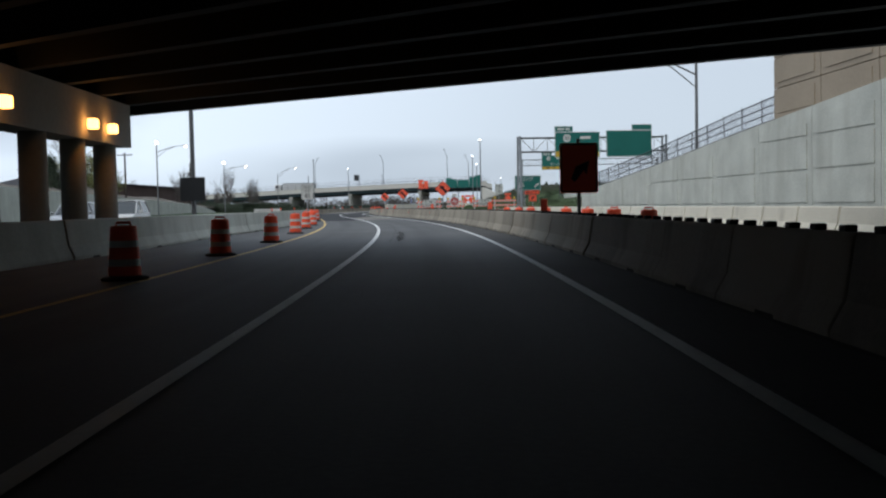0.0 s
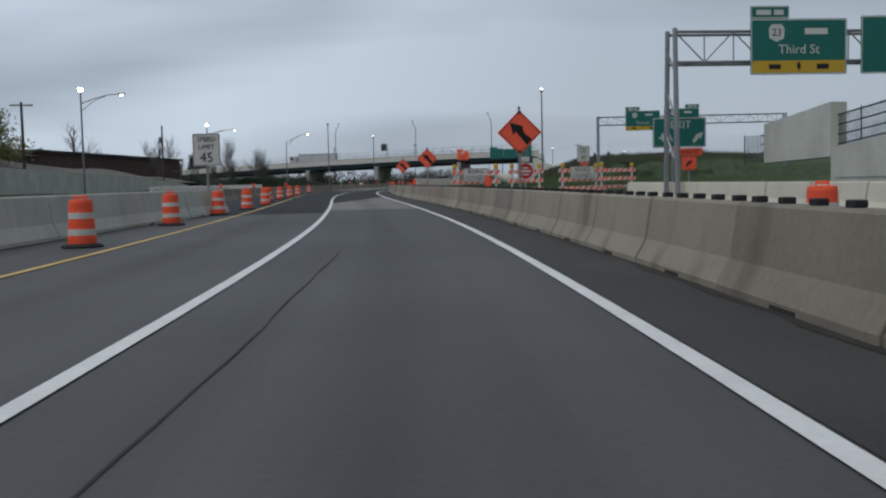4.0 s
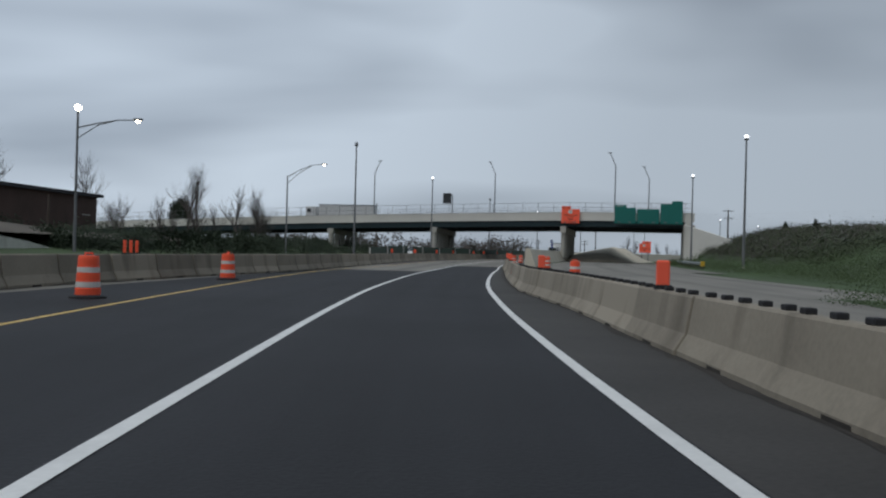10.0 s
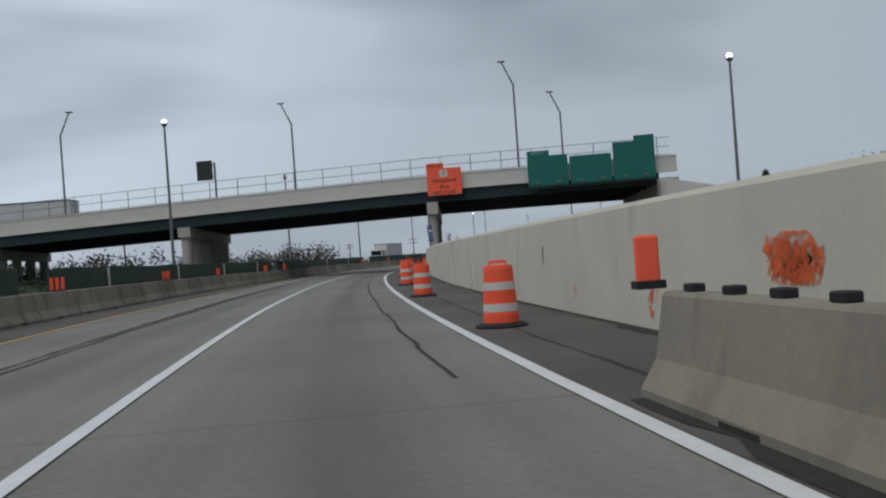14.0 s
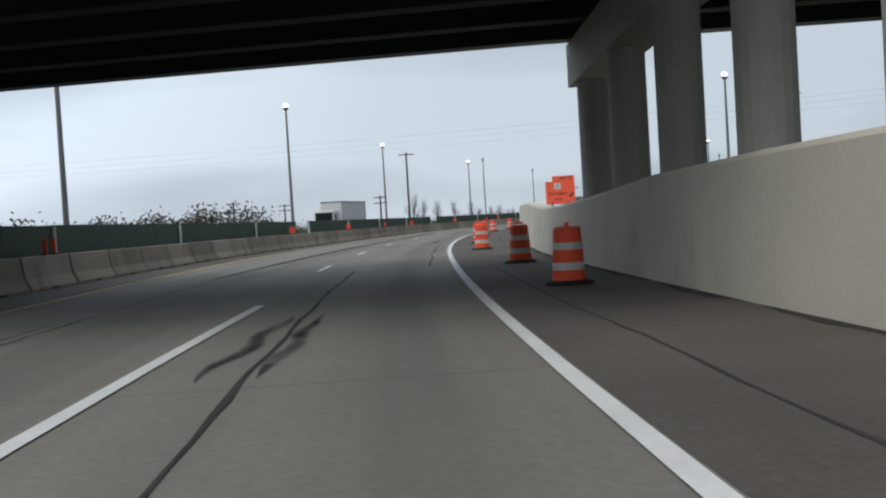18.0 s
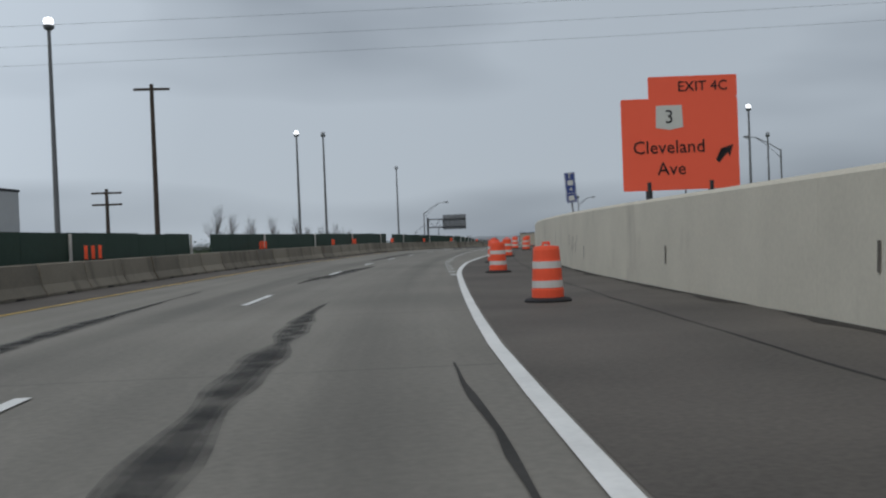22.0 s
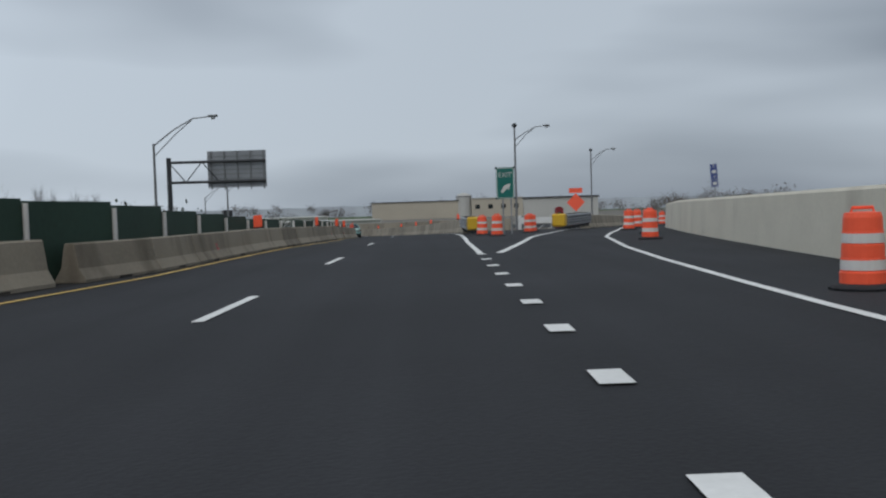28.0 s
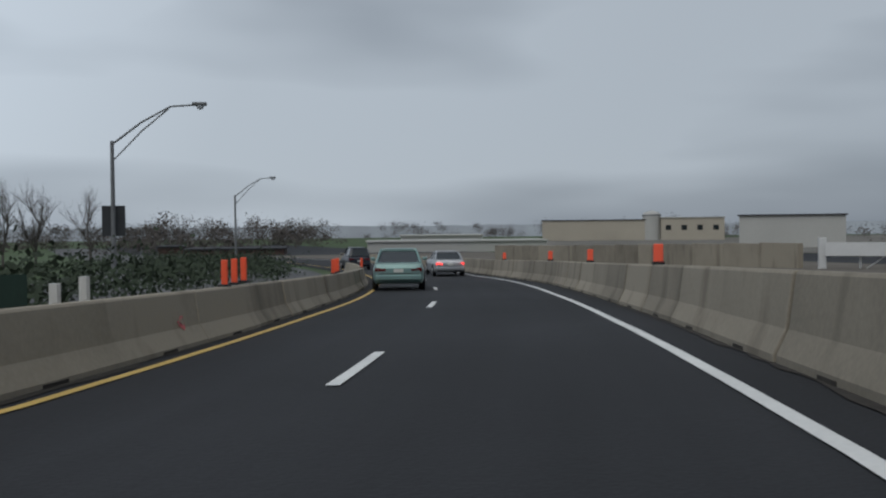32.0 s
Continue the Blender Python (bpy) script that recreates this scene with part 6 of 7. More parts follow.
for k, (s, z, l, h) in enumerate(((41, 0.5, 0.3, 0.3), (74.6, 0.55, 0.5, 0.25), (88.7, 0.60, 1.9, 0.24), (104.3, 0.62, 1.2, 0.21), (108.0, 0.66, 1.25, 0.15), (121.3, 0.6, 1.2, 0.2), (129.6, 0.56, 1.0, 0.3))):
    spray(s, RB1, z, l, h, SPRAY, k)
for k, (s, z, l, h) in enumerate(((170.4, 0.42, 0.6, 0.2), (185.2, 0.4, 0.35, 0.22), (201.6, 0.4, 0.35, 0.2))):
    spray(s, RB1, z, l, h, SPRAY, 20 + k)
for k, (s, z, l, h) in enumerate(((210.6, 0.85, 1.2, 0.3), (214.6, 0.6, 0.45, 0.6), (206.5, 0.8, 0.8, 0.4), (218.5, 0.35, 0.3, 0.15))):
    spray(s, WALL, z, l, h, SPRAY, 30 + k, wall=True)
for k, (s, l) in enumerate(((479, 0.4), (503, 0.4), (513.5, 0.7), (534, 0.4))):
    spray(s, LB2, 0.33, l, 0.15, PINK, 50 + k, 1)

# drain slots, patches and scuffs in the long wall
for k, s in enumerate((221, 232, 246, 259.5, 266.8, 268.3, 279, 306.1, 316.8, 321, 340.2, 344.9, 358, 366, 374.8, 376.3, 376.6, 377.3, 377.5, 378.3, 383, 396, 411, 433, 434.2, 437)):
    rnd = random.Random(k)
    z = rnd.uniform(0.3, 0.85)
    h, w = rnd.uniform(0.14, 0.42), rnd.uniform(0.03, 0.08)
    bm = bmesh.new()
    pts = []
    for q, zz in ((s, z), (s + w, z + 0.01), (s + w + rnd.uniform(-0.01, 0.02), z + h), (s - 0.01, z + h)):
        pts.append(bm.verts.new(at(q, lerp(WALL, q) + 0.06 * zz / lerp(WALL_H, q) - 0.005, zz)))
    bm.faces.new(pts)
    part("drain_slot", bm, SLOT_GREY, long_wall, "dark drain slot with a rust stain")
for s in (340.5, 436):
    bm = bmesh.new()
    bm.faces.new([bm.verts.new(at(q, lerp(WALL, q) + 0.06 * zz / lerp(WALL_H, q) - 0.006, zz)) for q, zz in ((s, 0.08), (s + 0.75, 0.08), (s + 0.75, 0.42), (s, 0.42))])
    part("cover_plate", bm, PIER, long_wall, "grey cover plate")


def silt(s0, s1, knots, d0, w, seed, sign=1):
    """A ragged line of silt at the foot of a wall or barrier."""
    bm = bmesh.new()
    n = int((s1 - s0) / 0.5)
    rows = []
    for i in range(n + 1):
        s = s0 + (s1 - s0) * i / n
        ww = w * max(0.08, 0.55 + 1.0 * noise.noise((s * 0.5, seed, 0.0)) + 0.5 * noise.noise((s * 2.3, seed, 4.0)))
        o = lerp(knots, s) + d0
        rows.append((bm.verts.new(at(s, o, 0.013)), bm.verts.new(at(s, o + sign * ww, 0.011))))
    for a, b in zip(rows, rows[1:]):
        bm.faces.new((a[0], a[1], b[1], b[0]))
    part("silt_line", bm, DIRT_LINE, road, "dark silt at the foot of the concrete")


silt(-40, 210, RB1, -0.28, 0.22, 1.0, -1)
silt(212, 470, WALL, 0.03, 0.28, 2.0, -1)
silt(100, 640, LB2, 0.28, 0.2, 3.0, 1)
silt(509, 640, RB2, -0.28, 0.22, 4.0, -1)
silt(-40, 80, LB1, 0.28, 0.12, 5.0, 1)

# ------------------------------------------------------------------ crash cushions, guard rail and things at the exit
def cushion(s, off, rz, n=6, label="galvanised crash cushion with a yellow nose"):
    c = thing("crash_cushion", label, "crash cushion", "crash cushions", m=stand(s, off, 0, rz))
    part("nose", box(-0.35, 0.35, 0.0, 0.45, 0.22, 0.88, 0.07), YELLOW_SIGN, c, "yellow plastic nose")
    wave = [(0.0, 0.0), (0.07, 0.06), (0.07, 0.14), (0.0, 0.20), (0.07, 0.26), (0.07, 0.34), (0.0, 0.40)]
    for i in range(n):
        y0, y1 = 0.42 + i * 1.15, 0.42 + (i + 1) * 1.15 + 0.12
        for sx in (-1, 1):
            for z in (0.22, 0.5):
                out = [(sx * (0.33 + x + i * 0.008), z + zz * 0.8) for x, zz in wave] + [(sx * (0.31 + i * 0.008), z + 0.32), (sx * (0.31 + i * 0.008), z)]
                part("rail_panel", prism(out, y0, y1), STEEL, c)
        part("frame", box(-0.3, 0.3, y1 - 0.2, y1 - 0.1, 0.05, 0.84), DARK_METAL, c)
        part("leg", box(-0.04, 0.04, y1 - 0.2, y1 - 0.1, 0.0, 0.22), DARK_METAL, c)
    return c


heap = thing("debris_heap", "scatter of broken concrete and rubbish below the wall", "rubble", m=stand(431.2, 4.7))
rnd = random.Random(9)
for i in range(14):
    w = rnd.uniform(0.05, 0.16)
    part("fragment", box(-w, w, -w * 1.3, w * 1.3, 0, w * rnd.uniform(0.4, 0.9), 0.02), CONCRETE if i % 3 == 0 else DIRT_LINE, heap).matrix_basis = pose(rnd.uniform(-0.3, 0.15), rnd.uniform(-1.2, 1.2), 0, 0, 0, rnd.uniform(0, 180))
cushion(502, 2.55, 0, 5)
cushion(502.8, 6.9, -22, 5)


def guardrail(knots, s0, s1, label):
    g = thing("guardrail", label, "guardrail", "guard rails")
    n = int((s1 - s0) / 1.9)
    for i in range(n + 1):
        s = s0 + i * 1.9
        o = lerp(knots, s)
        part("post", tube([at(s, o + 0.1, 0), at(s, o + 0.1, 0.72)], [0.05, 0.05], 6), WOOD_POLE, g)
        if i < n:
            a, b = at(s, o), at(s + 1.95, lerp(knots, s + 1.95))
            bm = bmesh.new()
            pr = [(0.0, 0.42), (-0.06, 0.48), (-0.06, 0.52), (0.0, 0.57), (-0.06, 0.62), (-0.06, 0.66), (0.0, 0.72), (0.03, 0.72), (0.03, 0.42)]
            sd = (b - a).normalized().cross(Vector((0, 0, 1)))
            va = [bm.verts.new(a + sd * x + Vector((0, 0, z))) for x, z in pr]
            vb = [bm.verts.new(b + sd * x + Vector((0, 0, z))) for x, z in pr]
            for k in range(len(pr)):
                bm.faces.new((va[k], vb[k], vb[(k + 1) % len(pr)], va[(k + 1) % len(pr)]))
            bm.faces.new(va)
            bm.faces.new(vb[::-1])
            part("rail", bm, STEEL, g)
    part("end_plate", box(-0.2, 0.2, -0.05, 0.05, 0.3, 0.8, 0.03), YELLOW_SIGN, g, "yellow end plate").matrix_basis = stand(s0, lerp(knots, s0))


guardrail([(228, 20.6), (270, 21.6)], 228, 272, "galvanised guard rail at the foot of the grass bank")

fg = thing("warning_sign", "orange roll-up diamond sign with flags beside the ramp", "road sign", m=spot(22.8, 501.7, 0, -22))
part("sign_panel", prism([(0, 1.15), (0.62, 1.78), (0, 2.4), (-0.62, 1.78)], 0, 0.015), ORANGE_SIGN, fg)
for x in (-0.3, 0.0, 0.3):
    part("flag", box(x - 0.16, x + 0.16, 0.0, 0.012, 2.42, 2.75), ORANGE_SIGN, fg)
for x in (-0.5, 0.5):
    part("stand_leg", tube([(0, 0.05, 1.2), (x, 0.05, 0)], [0.025] * 2, 5), STEEL, fg)

toilet = thing("portable_toilet", "dark red portable toilet cabin with a rounded roof", "portable toilet", m=spot(44.4, 542.4, 0, -25))
part("cabin", box(-0.47, 0.47, -0.55, 0.55, 0.1, 2.2, 0.04), PAINT_RED, toilet)
part("base", box(-0.51, 0.51, -0.6, 0.6, 0, 0.14, 0.02), DARK_METAL, toilet)
part("door", box(-0.38, 0.38, -0.59, -0.55, 0.2, 2.1, 0.01), PAINT_RED, toilet)
part("door_vent", box(-0.2, 0.2, -0.605, -0.59, 1.75, 1.95), DARK_METAL, toilet)
part("roof", prism([(-0.49, 2.2), (0.49, 2.2), (0.44, 2.36), (0.28, 2.5), (0.0, 2.56), (-0.28, 2.5), (-0.44, 2.36)], -0.58, 0.58), PAINT_RED, toilet)
works_wall = thing("works_wall", "grey concrete wall along the works area", "wall", kind="structure")
wall_a, wall_b = Vector((48.4, 563.2, 0)), Vector((42.3, 614.0, 0))
wall_d = (wall_b - wall_a) / 13
for i in range(13):
    a, b = wall_a + wall_d * i, wall_a + wall_d * (i + 0.99)
    side = Vector((0.4, 0.05, 0))
    part("wall_panel", slab(a, a + side, b + side, b, fall(a.y) - 0.5, fall(a.y) + 1.62), CONCRETE, works_wall)
frame_rack = thing("steel_frame", "white metal trough on an upright and legs beside the works wall", "frame", m=spot(49.2, 561.8, 0, -22))
part("upright", box(-0.22, 0.22, -0.2, 0.2, -0.3, 1.95, 0.03), PAINT_WHITE, frame_rack)
trough = part("trough", prism([(-0.5, 0.95), (-0.42, 0.9), (0.42, 0.9), (0.5, 0.95), (0.5, 1.75), (0.42, 1.75), (0.36, 1.02), (-0.36, 1.02), (-0.42, 1.75), (-0.5, 1.75)], 0.0, 6.8), PAINT_WHITE, frame_rack)
trough.matrix_basis = pose(0.25, 0, -0.1, 0, 0, -112)
for d in (2.2, 4.4, 6.4):
    part("leg", tube([(d * 0.93, -d * 0.37, -0.3), (d * 0.93, -d * 0.37, 0.86)], [0.06] * 2, 6), PAINT_WHITE, frame_rack)
for d in (3.6, 5.0):
    part("brace", tube([(d * 0.93 - 1.2, -d * 0.37 + 0.45, -0.1), (d * 0.93, -d * 0.37, 0.84)], [0.04] * 2, 6), PAINT_WHITE, frame_rack)

# ------------------------------------------------------------------ left of the far carriageway: pale wall, dark slope, brick building, house
LW_TOP = [(20, 3.6), (118, 3.15), (135, 2.95), (153, 2.75), (171, 2.4), (187, 1.75), (195, 1.0), (199, 0.4)]
side_wall = thing("side_wall", "long pale concrete retaining wall that falls away", "wall", kind="structure")
s = 20.0
while s < 198:
    e = min(s + 6, 199)
    bm = bmesh.new()
    v = []
    for q in (s + 0.015, e - 0.015):
        for oo, zz in ((-29.8, -0.1), (-29.95, lerp(LW_TOP, q)), (-30.5, lerp(LW_TOP, q)), (-30.6, -0.1)):
            v.append(bm.verts.new(at(q, oo, zz)))
    for fc in ((0, 1, 2, 3), (7, 6, 5, 4), (0, 4, 5, 1), (1, 5, 6, 2), (2, 6, 7, 3), (3, 7, 4, 0)):
        bm.faces.new([v[k] for k in fc])
    bmesh.ops.recalc_face_normals(bm, faces=bm.faces)
    part("wall_panel", bm, WHITE_PANEL, side_wall)
    s = e
bank("brush_slope", 20, 262, [(-30.4, 0.9), (-31.5, 1.0), (-36, 1.45), (-44, 1.6), (-60, 1.5), (-90, -0.1)], DIRT, 4.0, 0.5, label="dark brush-covered slope above the pale wall",
     swell=[(20, 3.3), (150, 2.9), (190, 2.0), (240, 1.0), (262, 0.05)])

bld = thing("building", "long low dark brown brick building with a flat dark roof", "building", kind="")
a, b, c_, d_ = at(176, -46), at(235, -46), at(237, -62), at(178, -62)
part("wall", slab(a, b, c_, d_, 0.5, 6.2), BRICK_WALL, bld)
a, b, c_, d_ = at(175.6, -45.5), at(235.6, -45.5), at(237.6, -62.5), at(177.6, -62.5)
part("roof", slab(a, b, c_, d_, 6.2, 6.55), ROOF_DARK, bld)
for i in range(9):
    s = 181 + i * 6.2
    p0, p1, p2, p3 = at(s, -45.97), at(s + 2.6, -45.97), at(s + 2.6, -46.0), at(s, -46.0)
    w = part("window", slab(p0, p1, p2, p3, 4.2, 5.3), GLASS, bld)
    part("sill", slab(at(s - 0.1, -45.85), at(s + 2.7, -45.85), at(s + 2.7, -46.0), at(s - 0.1, -46.0), 4.08, 4.2), PIER, bld)
house = thing("house", "dark house with a hipped roof and brick chimney", "house", m=stand(168, -52))
part("wall", box(-6, 6, -9, 9, 1.0, 5.6), BRICK_WALL, house)
part("roof", loft([[(-6.6, -9.6, 5.6), (6.6, -9.6, 5.6), (6.6, -9.5, 5.7), (-6.6, -9.5, 5.7)], [(-6.6, -9.3, 5.6), (6.6, -9.3, 5.6), (0.6, -4.5, 7.6), (-0.6, -4.5, 7.6)],
                   [(-6.6, 9.6, 5.6), (6.6, 9.6, 5.6), (0.6, 4.5, 7.6), (-0.6, 4.5, 7.6)]]), ROOF_DARK, house)
part("chimney", box(2.0, 2.9, 1.2, 2.1, 5.8, 8.6, 0.03), BRICK_WALL, house, "brick chimney")
for y in (-6, -2, 2, 6):
    part("window", box(5.98, 6.04, y - 0.6, y + 0.6, 3.2, 4.8), GLASS, house)


# ------------------------------------------------------------------ trees and scrub
def mesh_of(name, verts, faces, material):
    me = bpy.data.meshes.new(name)
    me.from_pydata(verts, [], faces)
    me.materials.append(material)
    return me


def bare_tree(seed, h):
    rnd = random.Random(seed)
    verts, faces = [], []

    def limb(p, d, length, r, depth):
        steps = 3
        prev = None
        for i in range(steps + 1):
            rr = r * (1 - 0.45 * i / steps)
            side = d.orthogonal().normalized()
            up = d.cross(side)
            base = len(verts)
            for k in range(4):
                verts.append(p + (side * math.cos(k * math.pi / 2) + up * math.sin(k * math.pi / 2)) * rr)
            if prev is not None:
                for k in range(4):
                    faces.append((prev + k, prev + (k + 1) % 4, base + (k + 1) % 4, base + k))
            prev = base
            if i < steps:
                p = p + d * (length / steps)
                d = (d + Vector((rnd.uniform(-1, 1), rnd.uniform(-1, 1), rnd.uniform(-0.2, 0.8))) * 0.16).normalized()
                if depth and i >= 0:
                    for _ in range(2 if depth > 1 else 1):
                        e = (d * 0.75 + Vector((rnd.uniform(-1, 1), rnd.uniform(-1, 1), rnd.uniform(0.0, 0.8))) * 0.75).normalized()
                        limb(p, e, length * rnd.uniform(0.45, 0.7), rr * 0.55, depth - 1)
        return p

    limb(Vector((0, 0, 0)), Vector((0, 0, 1)), h * 0.62, h * 0.022, 4)
    return verts, faces


def leaf_cloud(rnd, centres, n, size, spread):
    verts, faces = [], []
    for c in centres:
        for _ in range(n):
            p = Vector(c) + Vector((rnd.gauss(0, 1) * spread, rnd.gauss(0, 1) * spread, rnd.gauss(0, 1) * spread * 0.8))
            u = Vector((rnd.uniform(-1, 1), rnd.uniform(-1, 1), rnd.uniform(-1, 1))).normalized()
            v = u.orthogonal().normalized()
            s = size * rnd.uniform(0.5, 1.3)
            b = len(verts)
            verts += [p - u * s - v * s * 0.6, p + u * s - v * s * 0.6, p + u * s + v * s * 0.6, p - u * s + v * s * 0.6]
            faces.append((b, b + 1, b + 2, b + 3))
    return verts, faces


BARE = [mesh_of("crown", *bare_tree(k, 8.0), TWIG) for k in (3, 8)]
rnd = random.Random(5)
cents = [(rnd.gauss(0, 1.1), rnd.gauss(0, 1.1), rnd.uniform(1.6, 5.2)) for _ in range(34)]
LEAFY = mesh_of("crown", *leaf_cloud(rnd, cents, 90, 0.10, 0.5), LEAF_SPRING)
cents = [(math.cos(k * 2.4) * (1 - k / 44) * 1.5, math.sin(k * 2.4) * (1 - k / 44) * 1.5, 0.8 + k * 0.14) for k in range(40)]
CONIFER = mesh_of("crown", *leaf_cloud(rnd, cents, 90, 0.10, 0.32), LEAF_DARK)
cents = [(rnd.uniform(-2.2, 2.2), rnd.uniform(-1.2, 1.2), rnd.uniform(0.3, 1.7)) for _ in range(30)]
BUSH = mesh_of("crown", *leaf_cloud(rnd, cents, 100, 0.065, 0.4), LEAF_DARK)


def tree(kind, m, scale, label, base=0.0):
    name = "bush" if kind is BUSH else "tree"
    t = thing(name, label, name, "trees and bushes", m=m @ Matrix.Diagonal((scale, scale, scale, 1)))
    if kind not in BARE:
        part("trunk", tube([(0, 0, -0.4), (0.05, 0, 1.2), (0, 0.05, 3.0 if kind is not BUSH else 1.0)], [0.2, 0.15, 0.06], 8), BARK, t)
        if kind is not BUSH:
            for k in range(5):
                a = k * 1.3
                part("limb", tube([(0, 0, 1.0 + 0.4 * k), (math.cos(a) * 0.8, math.sin(a) * 0.8, 2.0 + 0.5 * k)], [0.08, 0.03], 5), BARK, t)
    o = new("crown", kind)
    o.parent = t
    return t


GONE = "bare leafless grey-brown tree in early spring"
for s, o, sc in ((131, -35.5, 1.35), (141, -40, 1.1), (205, -40, 0.8), (200, -37, 0.75), (246, -40, 1.0), (252, -36, 0.8), (258, -44, 1.1), (238, -50, 1.0), (266, -38, 0.9), (282, -46, 0.9), (228, -64, 1.2)):
    tree(BARE[int(s) % 2], stand(s, o, lerp([(95, 2.5), (200, 1.2), (250, 0.5), (260, 0.0)], s), s * 7 % 360), sc, GONE)
for s, o, z, sc in ((134.6, -33.5, 2.4, 0.85), (150, -40, 2.6, 1.3), (146, -44, 2.6, 1.1)):
    tree(LEAFY, stand(s, o, z, s * 3 % 360), sc, "tree in pale yellow-green spring leaf")
for s, o, z, sc in ((214, -63, 1.0, 1.1), (300, -70, 0, 1.5), (306, -76, 0, 1.4), (318, -84, 0, 1.6), (312, 40, 5.0, 0.42), (296, 44, 5.2, 0.3), (255, 37, 4.6, 0.25), (120, -36, 2.6, 0.8)):
    tree(CONIFER, stand(s, o, z, s % 360), sc, "dark evergreen tree on rough ground")
rnd = random.Random(11)
for i in range(46):
    s = 200 + i * 3.4 + rnd.uniform(-1, 1)
    tree(BUSH, stand(s, rnd.uniform(-36, -27), 0.2, rnd.uniform(0, 360)), rnd.uniform(0.75, 1.25) if s < 265 else rnd.uniform(0.4, 0.75), "dark evergreen scrub beside the far carriageway")
for i in range(90):
    s = 150 + i * 1.7 + rnd.uniform(-2, 2)
    k = lerp([(120, 0.02), (165, 0.3), (225, 0.75), (270, 1), (310, 1)], s)
    o = rnd.uniform(25, 41)
    tree(BUSH, stand(s, o, lerp([(24, 0.5), (28, 2.2), (33, 4.1), (38, 5.0), (60, 5.4)], o) * k - 0.2, rnd.uniform(0, 360)), rnd.uniform(0.18, 0.42), "dark brush on the embankment")
for x, y, sc in ((-22, 560, 0.9), (-26, 571, 1.0), (-18, 582, 0.8), (-30, 590, 1.1), (-12, 612, 0.9), (-36, 575, 1.1), (-16, 545, 0.7), (-40, 560, 1.2), (-5, 606, 0.85), (-9, 611, 0.9), (-2, 620, 0.8)):
    tree(BARE[int(x) % 2], spot(x, y, 0, x * 11 % 360), sc, GONE)
for i in range(26):
    x, y = -30 + i * 1.6 + rnd.uniform(-1, 1), 556 + (i % 13) * 4.5
    if x < float(np.interp(y, _y, _x)) - 16:
        tree(BUSH, spot(x, y, 0, rnd.uniform(0, 360)), rnd.uniform(0.3, 0.5), "dark scrub beyond the median")

# distant woods and hedges all round, and the ground cover by the far carriageway
rnd = random.Random(21)
cents = []


def copse(x, y, z, wide, tall, n):
    for _ in range(n):
        f = rnd.random()
        cents.append((x + rnd.gauss(0, wide), y + rnd.gauss(0, wide * 0.4), z + tall * f * rnd.uniform(0.5, 1.0)))


for i in range(60):
    s = rnd.uniform(90, 470)
    left = rnd.random() < 0.6
    left = left or s > 470
    p = at(s, -rnd.uniform(75, 150) if left else rnd.uniform(95, 190))
    copse(p.x, p.y, p.z, rnd.uniform(4, 10), rnd.uniform(3.5, 6.5), 16)
for i in range(80):
    a = radians(rnd.uniform(-62, 62))
    d = rnd.uniform(300, 620) if not 0.1 < a < 0.6 else rnd.uniform(520, 640)
    copse(20 + d * math.sin(a), 470 + d * math.cos(a), fall(900), rnd.uniform(6, 16), rnd.uniform(6, 11), 22)
woods = new("far_woods", mesh_of("far_woods", *leaf_cloud(rnd, cents, 90, 0.27, 1.5), TWIG))
tagged(woods, "dim belt of leafless woods and hedges in the distance", "woods", kind="stuff")
cents = []
for i in range(1500):
    s = rnd.uniform(200, 640)
    p = at(s, -rnd.uniform(24.5, 34) if s < 480 else -rnd.uniform(9, 20), rnd.uniform(0.1, 0.9))
    cents.append(tuple(p))
scrub = new("verge_scrub", mesh_of("verge_scrub", *leaf_cloud(rnd, cents, 60, 0.07, 0.5), LEAF_DARK))
tagged(scrub, "low tangled green scrub along the verge", "scrub", kind="stuff")


# thicket between the brick building and the overpass
cents = []
for i in range(900):
    s = rnd.uniform(206, 312)
    p = at(s, -rnd.uniform(35, 56))
    top = 2.3 + 1.6 * noise.noise((s * 0.12, 4.0, 2.0)) + 0.8 * noise.noise((s * 0.5, 9.0, 2.0))
    cents.append((p.x, p.y, p.z + rnd.random() ** 0.7 * top))
thicket = new("thicket", mesh_of("thicket", *leaf_cloud(rnd, cents, 70, 0.075, 0.5), LEAF_DARK))
tagged(thicket, "dark overgrown thicket beyond the far carriageway", "thicket", kind="stuff")
for i in range(12):
    s = 208 + i * 8.3 + rnd.uniform(-2, 2)
    tree(BARE[i % 2], stand(s, -rnd.uniform(38, 54), 0, rnd.uniform(0, 360)), rnd.uniform(0.5, 0.8), GONE)


def cover(name, label, s0, s1, o0, o1, profile, swell, count, n, size, spread, material):
    """Tangled growth spread over a bank."""
    cents = []
    for _ in range(count):
        s, o = rnd.uniform(s0, s1), o0 + (o1 - o0) * rnd.random() ** 1.5
        cents.append(tuple(at(s, o, lerp(profile, o) * lerp(swell, s) + rnd.uniform(0.0, 0.35))))
    ob = new(name, mesh_of(name, *leaf_cloud(rnd, cents, n, size, spread), material))
    return tagged(ob, label, "undergrowth", kind="stuff")


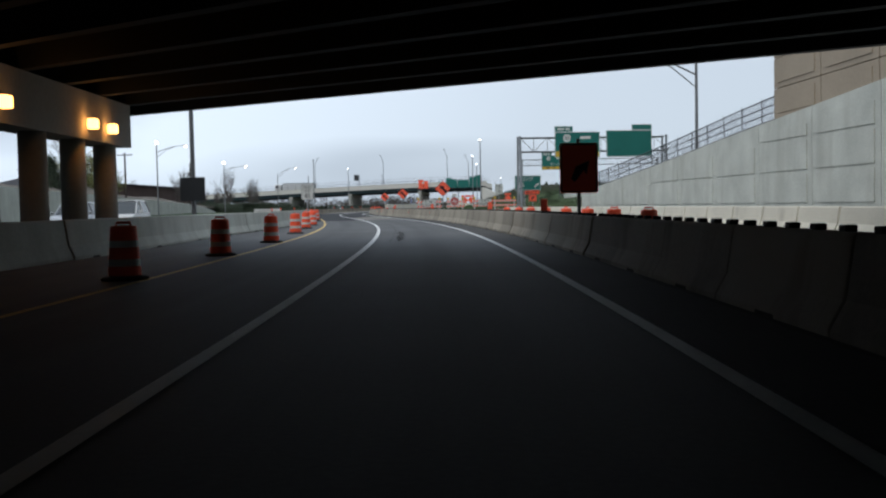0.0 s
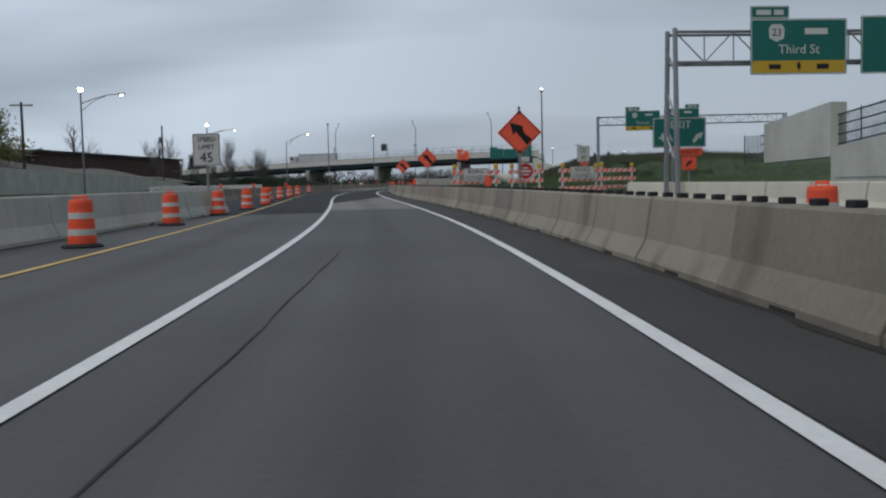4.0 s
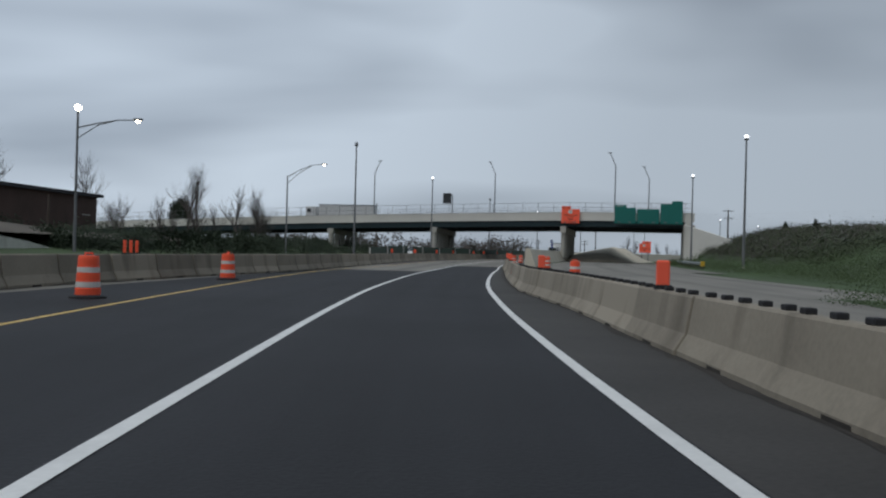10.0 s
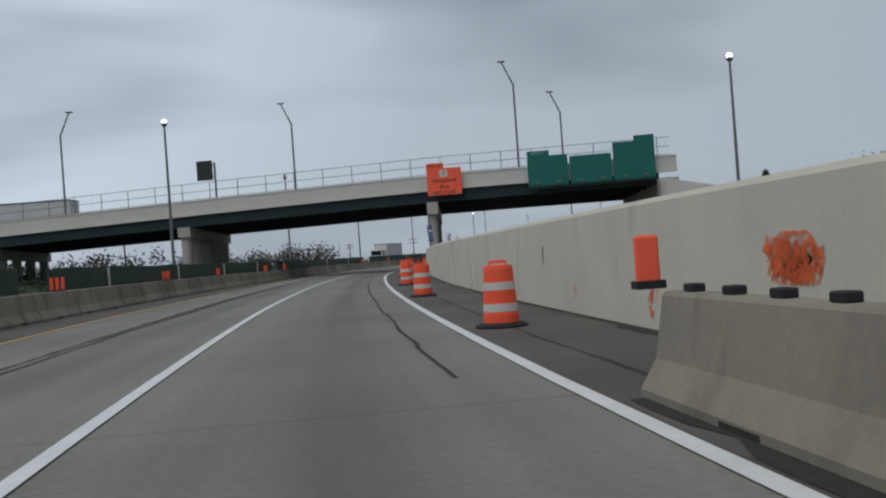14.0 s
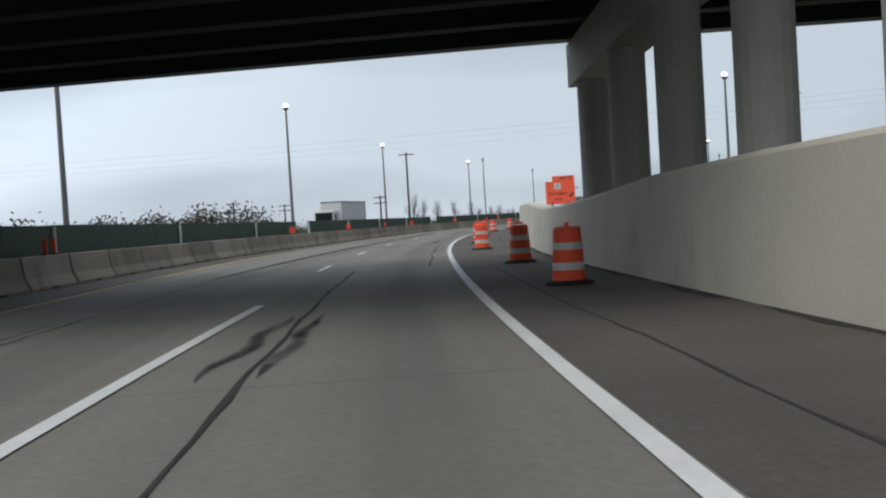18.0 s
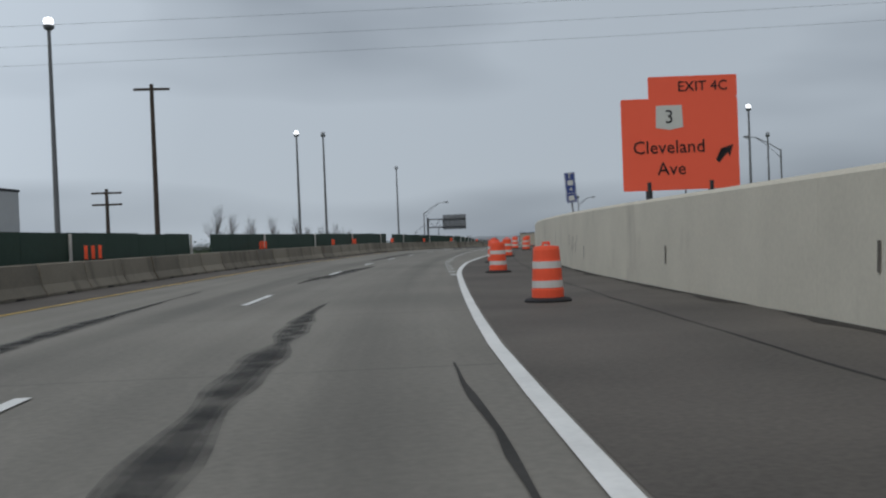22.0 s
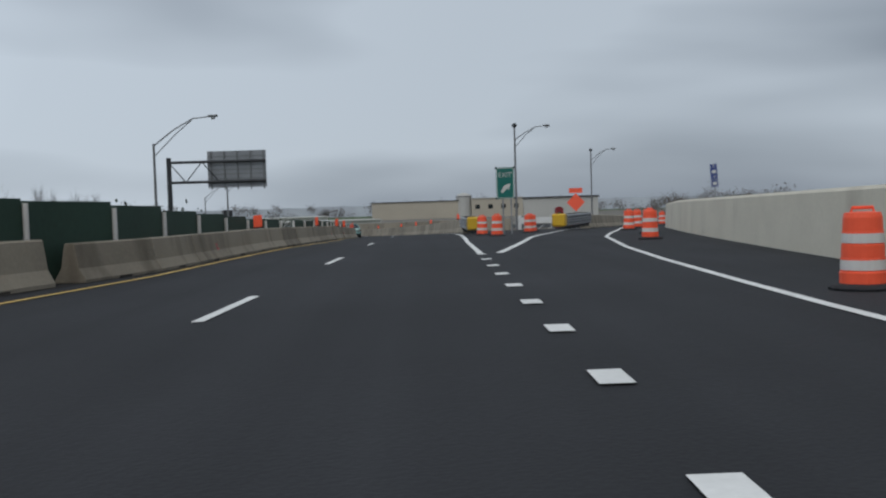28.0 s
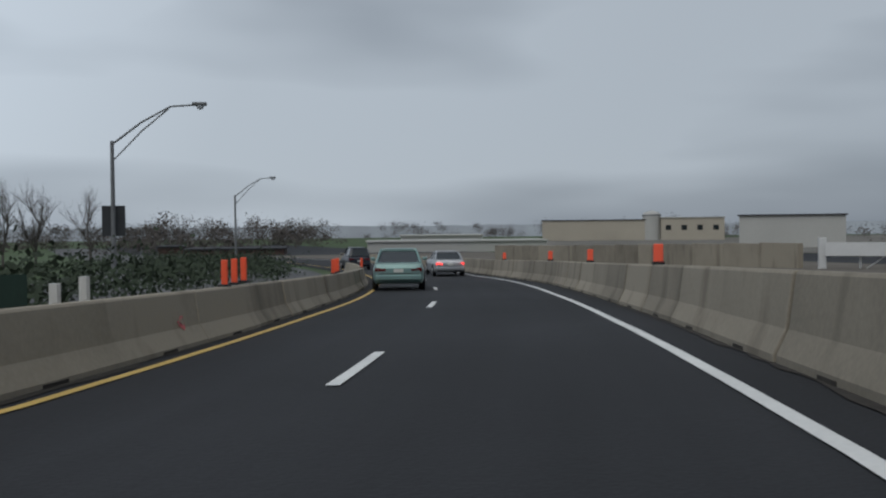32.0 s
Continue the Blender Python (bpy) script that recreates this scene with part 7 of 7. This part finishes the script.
BANK_TOP = [(20.5, -0.08), (23, 0.4), (28, 2.5), (33, 4.4), (38, 5.3), (60, 5.7), (90, 5.4)]
BANK_SWELL = [(120, 0.02), (165, 0.3), (225, 0.75), (270, 1), (310, 1), (326, 0.25)]
cover("bank_brush", "dark olive brush tangled over the embankment", 205, 320, 26, 62, BANK_TOP, BANK_SWELL, 2200, 36, 0.08, 0.42, LEAF_OLIVE)
cover("bank_meadow", "rough green grass over the lower embankment", 125, 225, 22, 60, BANK_TOP, BANK_SWELL, 3600, 40, 0.03, 0.4, GRASS_TUFT)
cover("bank_twigs", "bare brown stems standing in the brush", 215, 320, 25.5, 62, BANK_TOP, BANK_SWELL, 1200, 26, 0.07, 0.55, TWIG)
cover("bank_grass", "tufts of fresh grass at the foot of the bank", 120, 300, 20.8, 28, BANK_TOP, BANK_SWELL, 2400, 44, 0.026, 0.3, GRASS_TUFT)
cover("island_grass", "tufts of grass on the island between the roads", 90, 158, 11, 25, [(10.5, 0), (12, 0.15), (16, 0.4), (22, 0.5), (27, 0)],
      [(86, 0.05), (105, 1), (140, 1), (158, 0.05)], 2400, 44, 0.024, 0.32, GRASS_TUFT)

# upright band with painted, glowing haze that closes the view far beyond the bend
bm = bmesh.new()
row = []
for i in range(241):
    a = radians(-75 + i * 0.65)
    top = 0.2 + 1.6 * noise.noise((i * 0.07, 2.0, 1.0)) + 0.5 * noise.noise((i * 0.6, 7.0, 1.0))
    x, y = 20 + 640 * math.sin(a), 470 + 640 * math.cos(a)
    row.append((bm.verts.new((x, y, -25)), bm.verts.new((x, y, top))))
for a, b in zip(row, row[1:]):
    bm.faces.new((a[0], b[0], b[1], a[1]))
tagged(part("backdrop", bm, PAINTED_HAZE), "glowing backdrop band with distance haze painted into its grey-blue colour", "backdrop", kind="structure")


# ------------------------------------------------------------------ far buildings past the exit
def shed(name, label, x0, y0, x1, y1, deep, z0, z1, wall, roof, wins=0, category="building"):
    """A building whose front runs between two places, seen from the road."""
    f = thing(name, label, category)
    a, b = Vector((x0, y0, 0)), Vector((x1, y1, 0))
    n = (b - a).normalized().cross(Vector((0, 0, -1)))
    n = -n if n.y < 0 else n
    part("wall", slab(a, b, b + n * deep, a + n * deep, z0, z1), wall, f)
    e = (b - a).normalized() * 0.4
    part("roof", slab(a - e - n * 0.4, b + e - n * 0.4, b + e + n * deep, a - e + n * deep, z1, z1 + 0.35), roof, f)
    for i in range(wins):
        q = a.lerp(b, (i + 0.3) / wins)
        r = a.lerp(b, (i + 0.65) / wins)
        part("window", slab(q - n * 0.05, r - n * 0.05, r, q, z0 + (z1 - z0) * 0.45, z0 + (z1 - z0) * 0.68), GLASS, f)
    return f


BEIGE = mat("beige_cladding", (0.42, 0.38, 0.31), 0.8, 0.08, 2, 0.1, 0.0)
CLAD_WHITE = mat("white_cladding", (0.43, 0.425, 0.40), 0.7, 0.06, 2, 0.1, 0.0)
shed("factory", "long beige factory block on the skyline", 143, 907, 186, 893, 30, -7, 1.6, BEIGE, ROOF_DARK, 0)
shed("factory", "pale factory block with stacked storeys", 190, 890, 214, 880, 30, -7, 2.4, BEIGE, CLAD_WHITE, 4)
t = thing("storage_tank", "pale round storage tank on the skyline", "tank", m=pose(188, 895, -7))
part("tank_body", lathe([(4, 0), (4, 10.6), (3.2, 11.8), (0.6, 12.6)], 20), CLAD_WHITE, t)
part("tank_rail", lathe([(4.1, 10.4), (4.1, 10.9), (4.0, 10.9)], 20), POLE_GREY, t)
shed("warehouse", "white warehouse with a dark flat roof", 130, 717, 150, 705, 25, -6, 1.5, CLAD_WHITE, ROOF_DARK, 0)
shed("warehouse", "low white warehouse roofs beyond the bend", 44, 735, 86, 728, 18, -7, -3.9, CLAD_WHITE, CLAD_WHITE, 0)
shed("warehouse", "low white warehouse roofs beyond the bend", 58, 770, 80, 766, 18, -7, -2.9, CLAD_WHITE, CLAD_WHITE, 0)
shed("building", "low dark brick buildings beyond the median", 3, 724, 24, 722, 14, -12, -4.9, BRICK_WALL, ROOF_DARK, 5)
shed("building", "dark block of flats beyond the median", -4, 742, 1.5, 742, 12, -12, -4.6, BRICK_WALL, ROOF_DARK, 4)
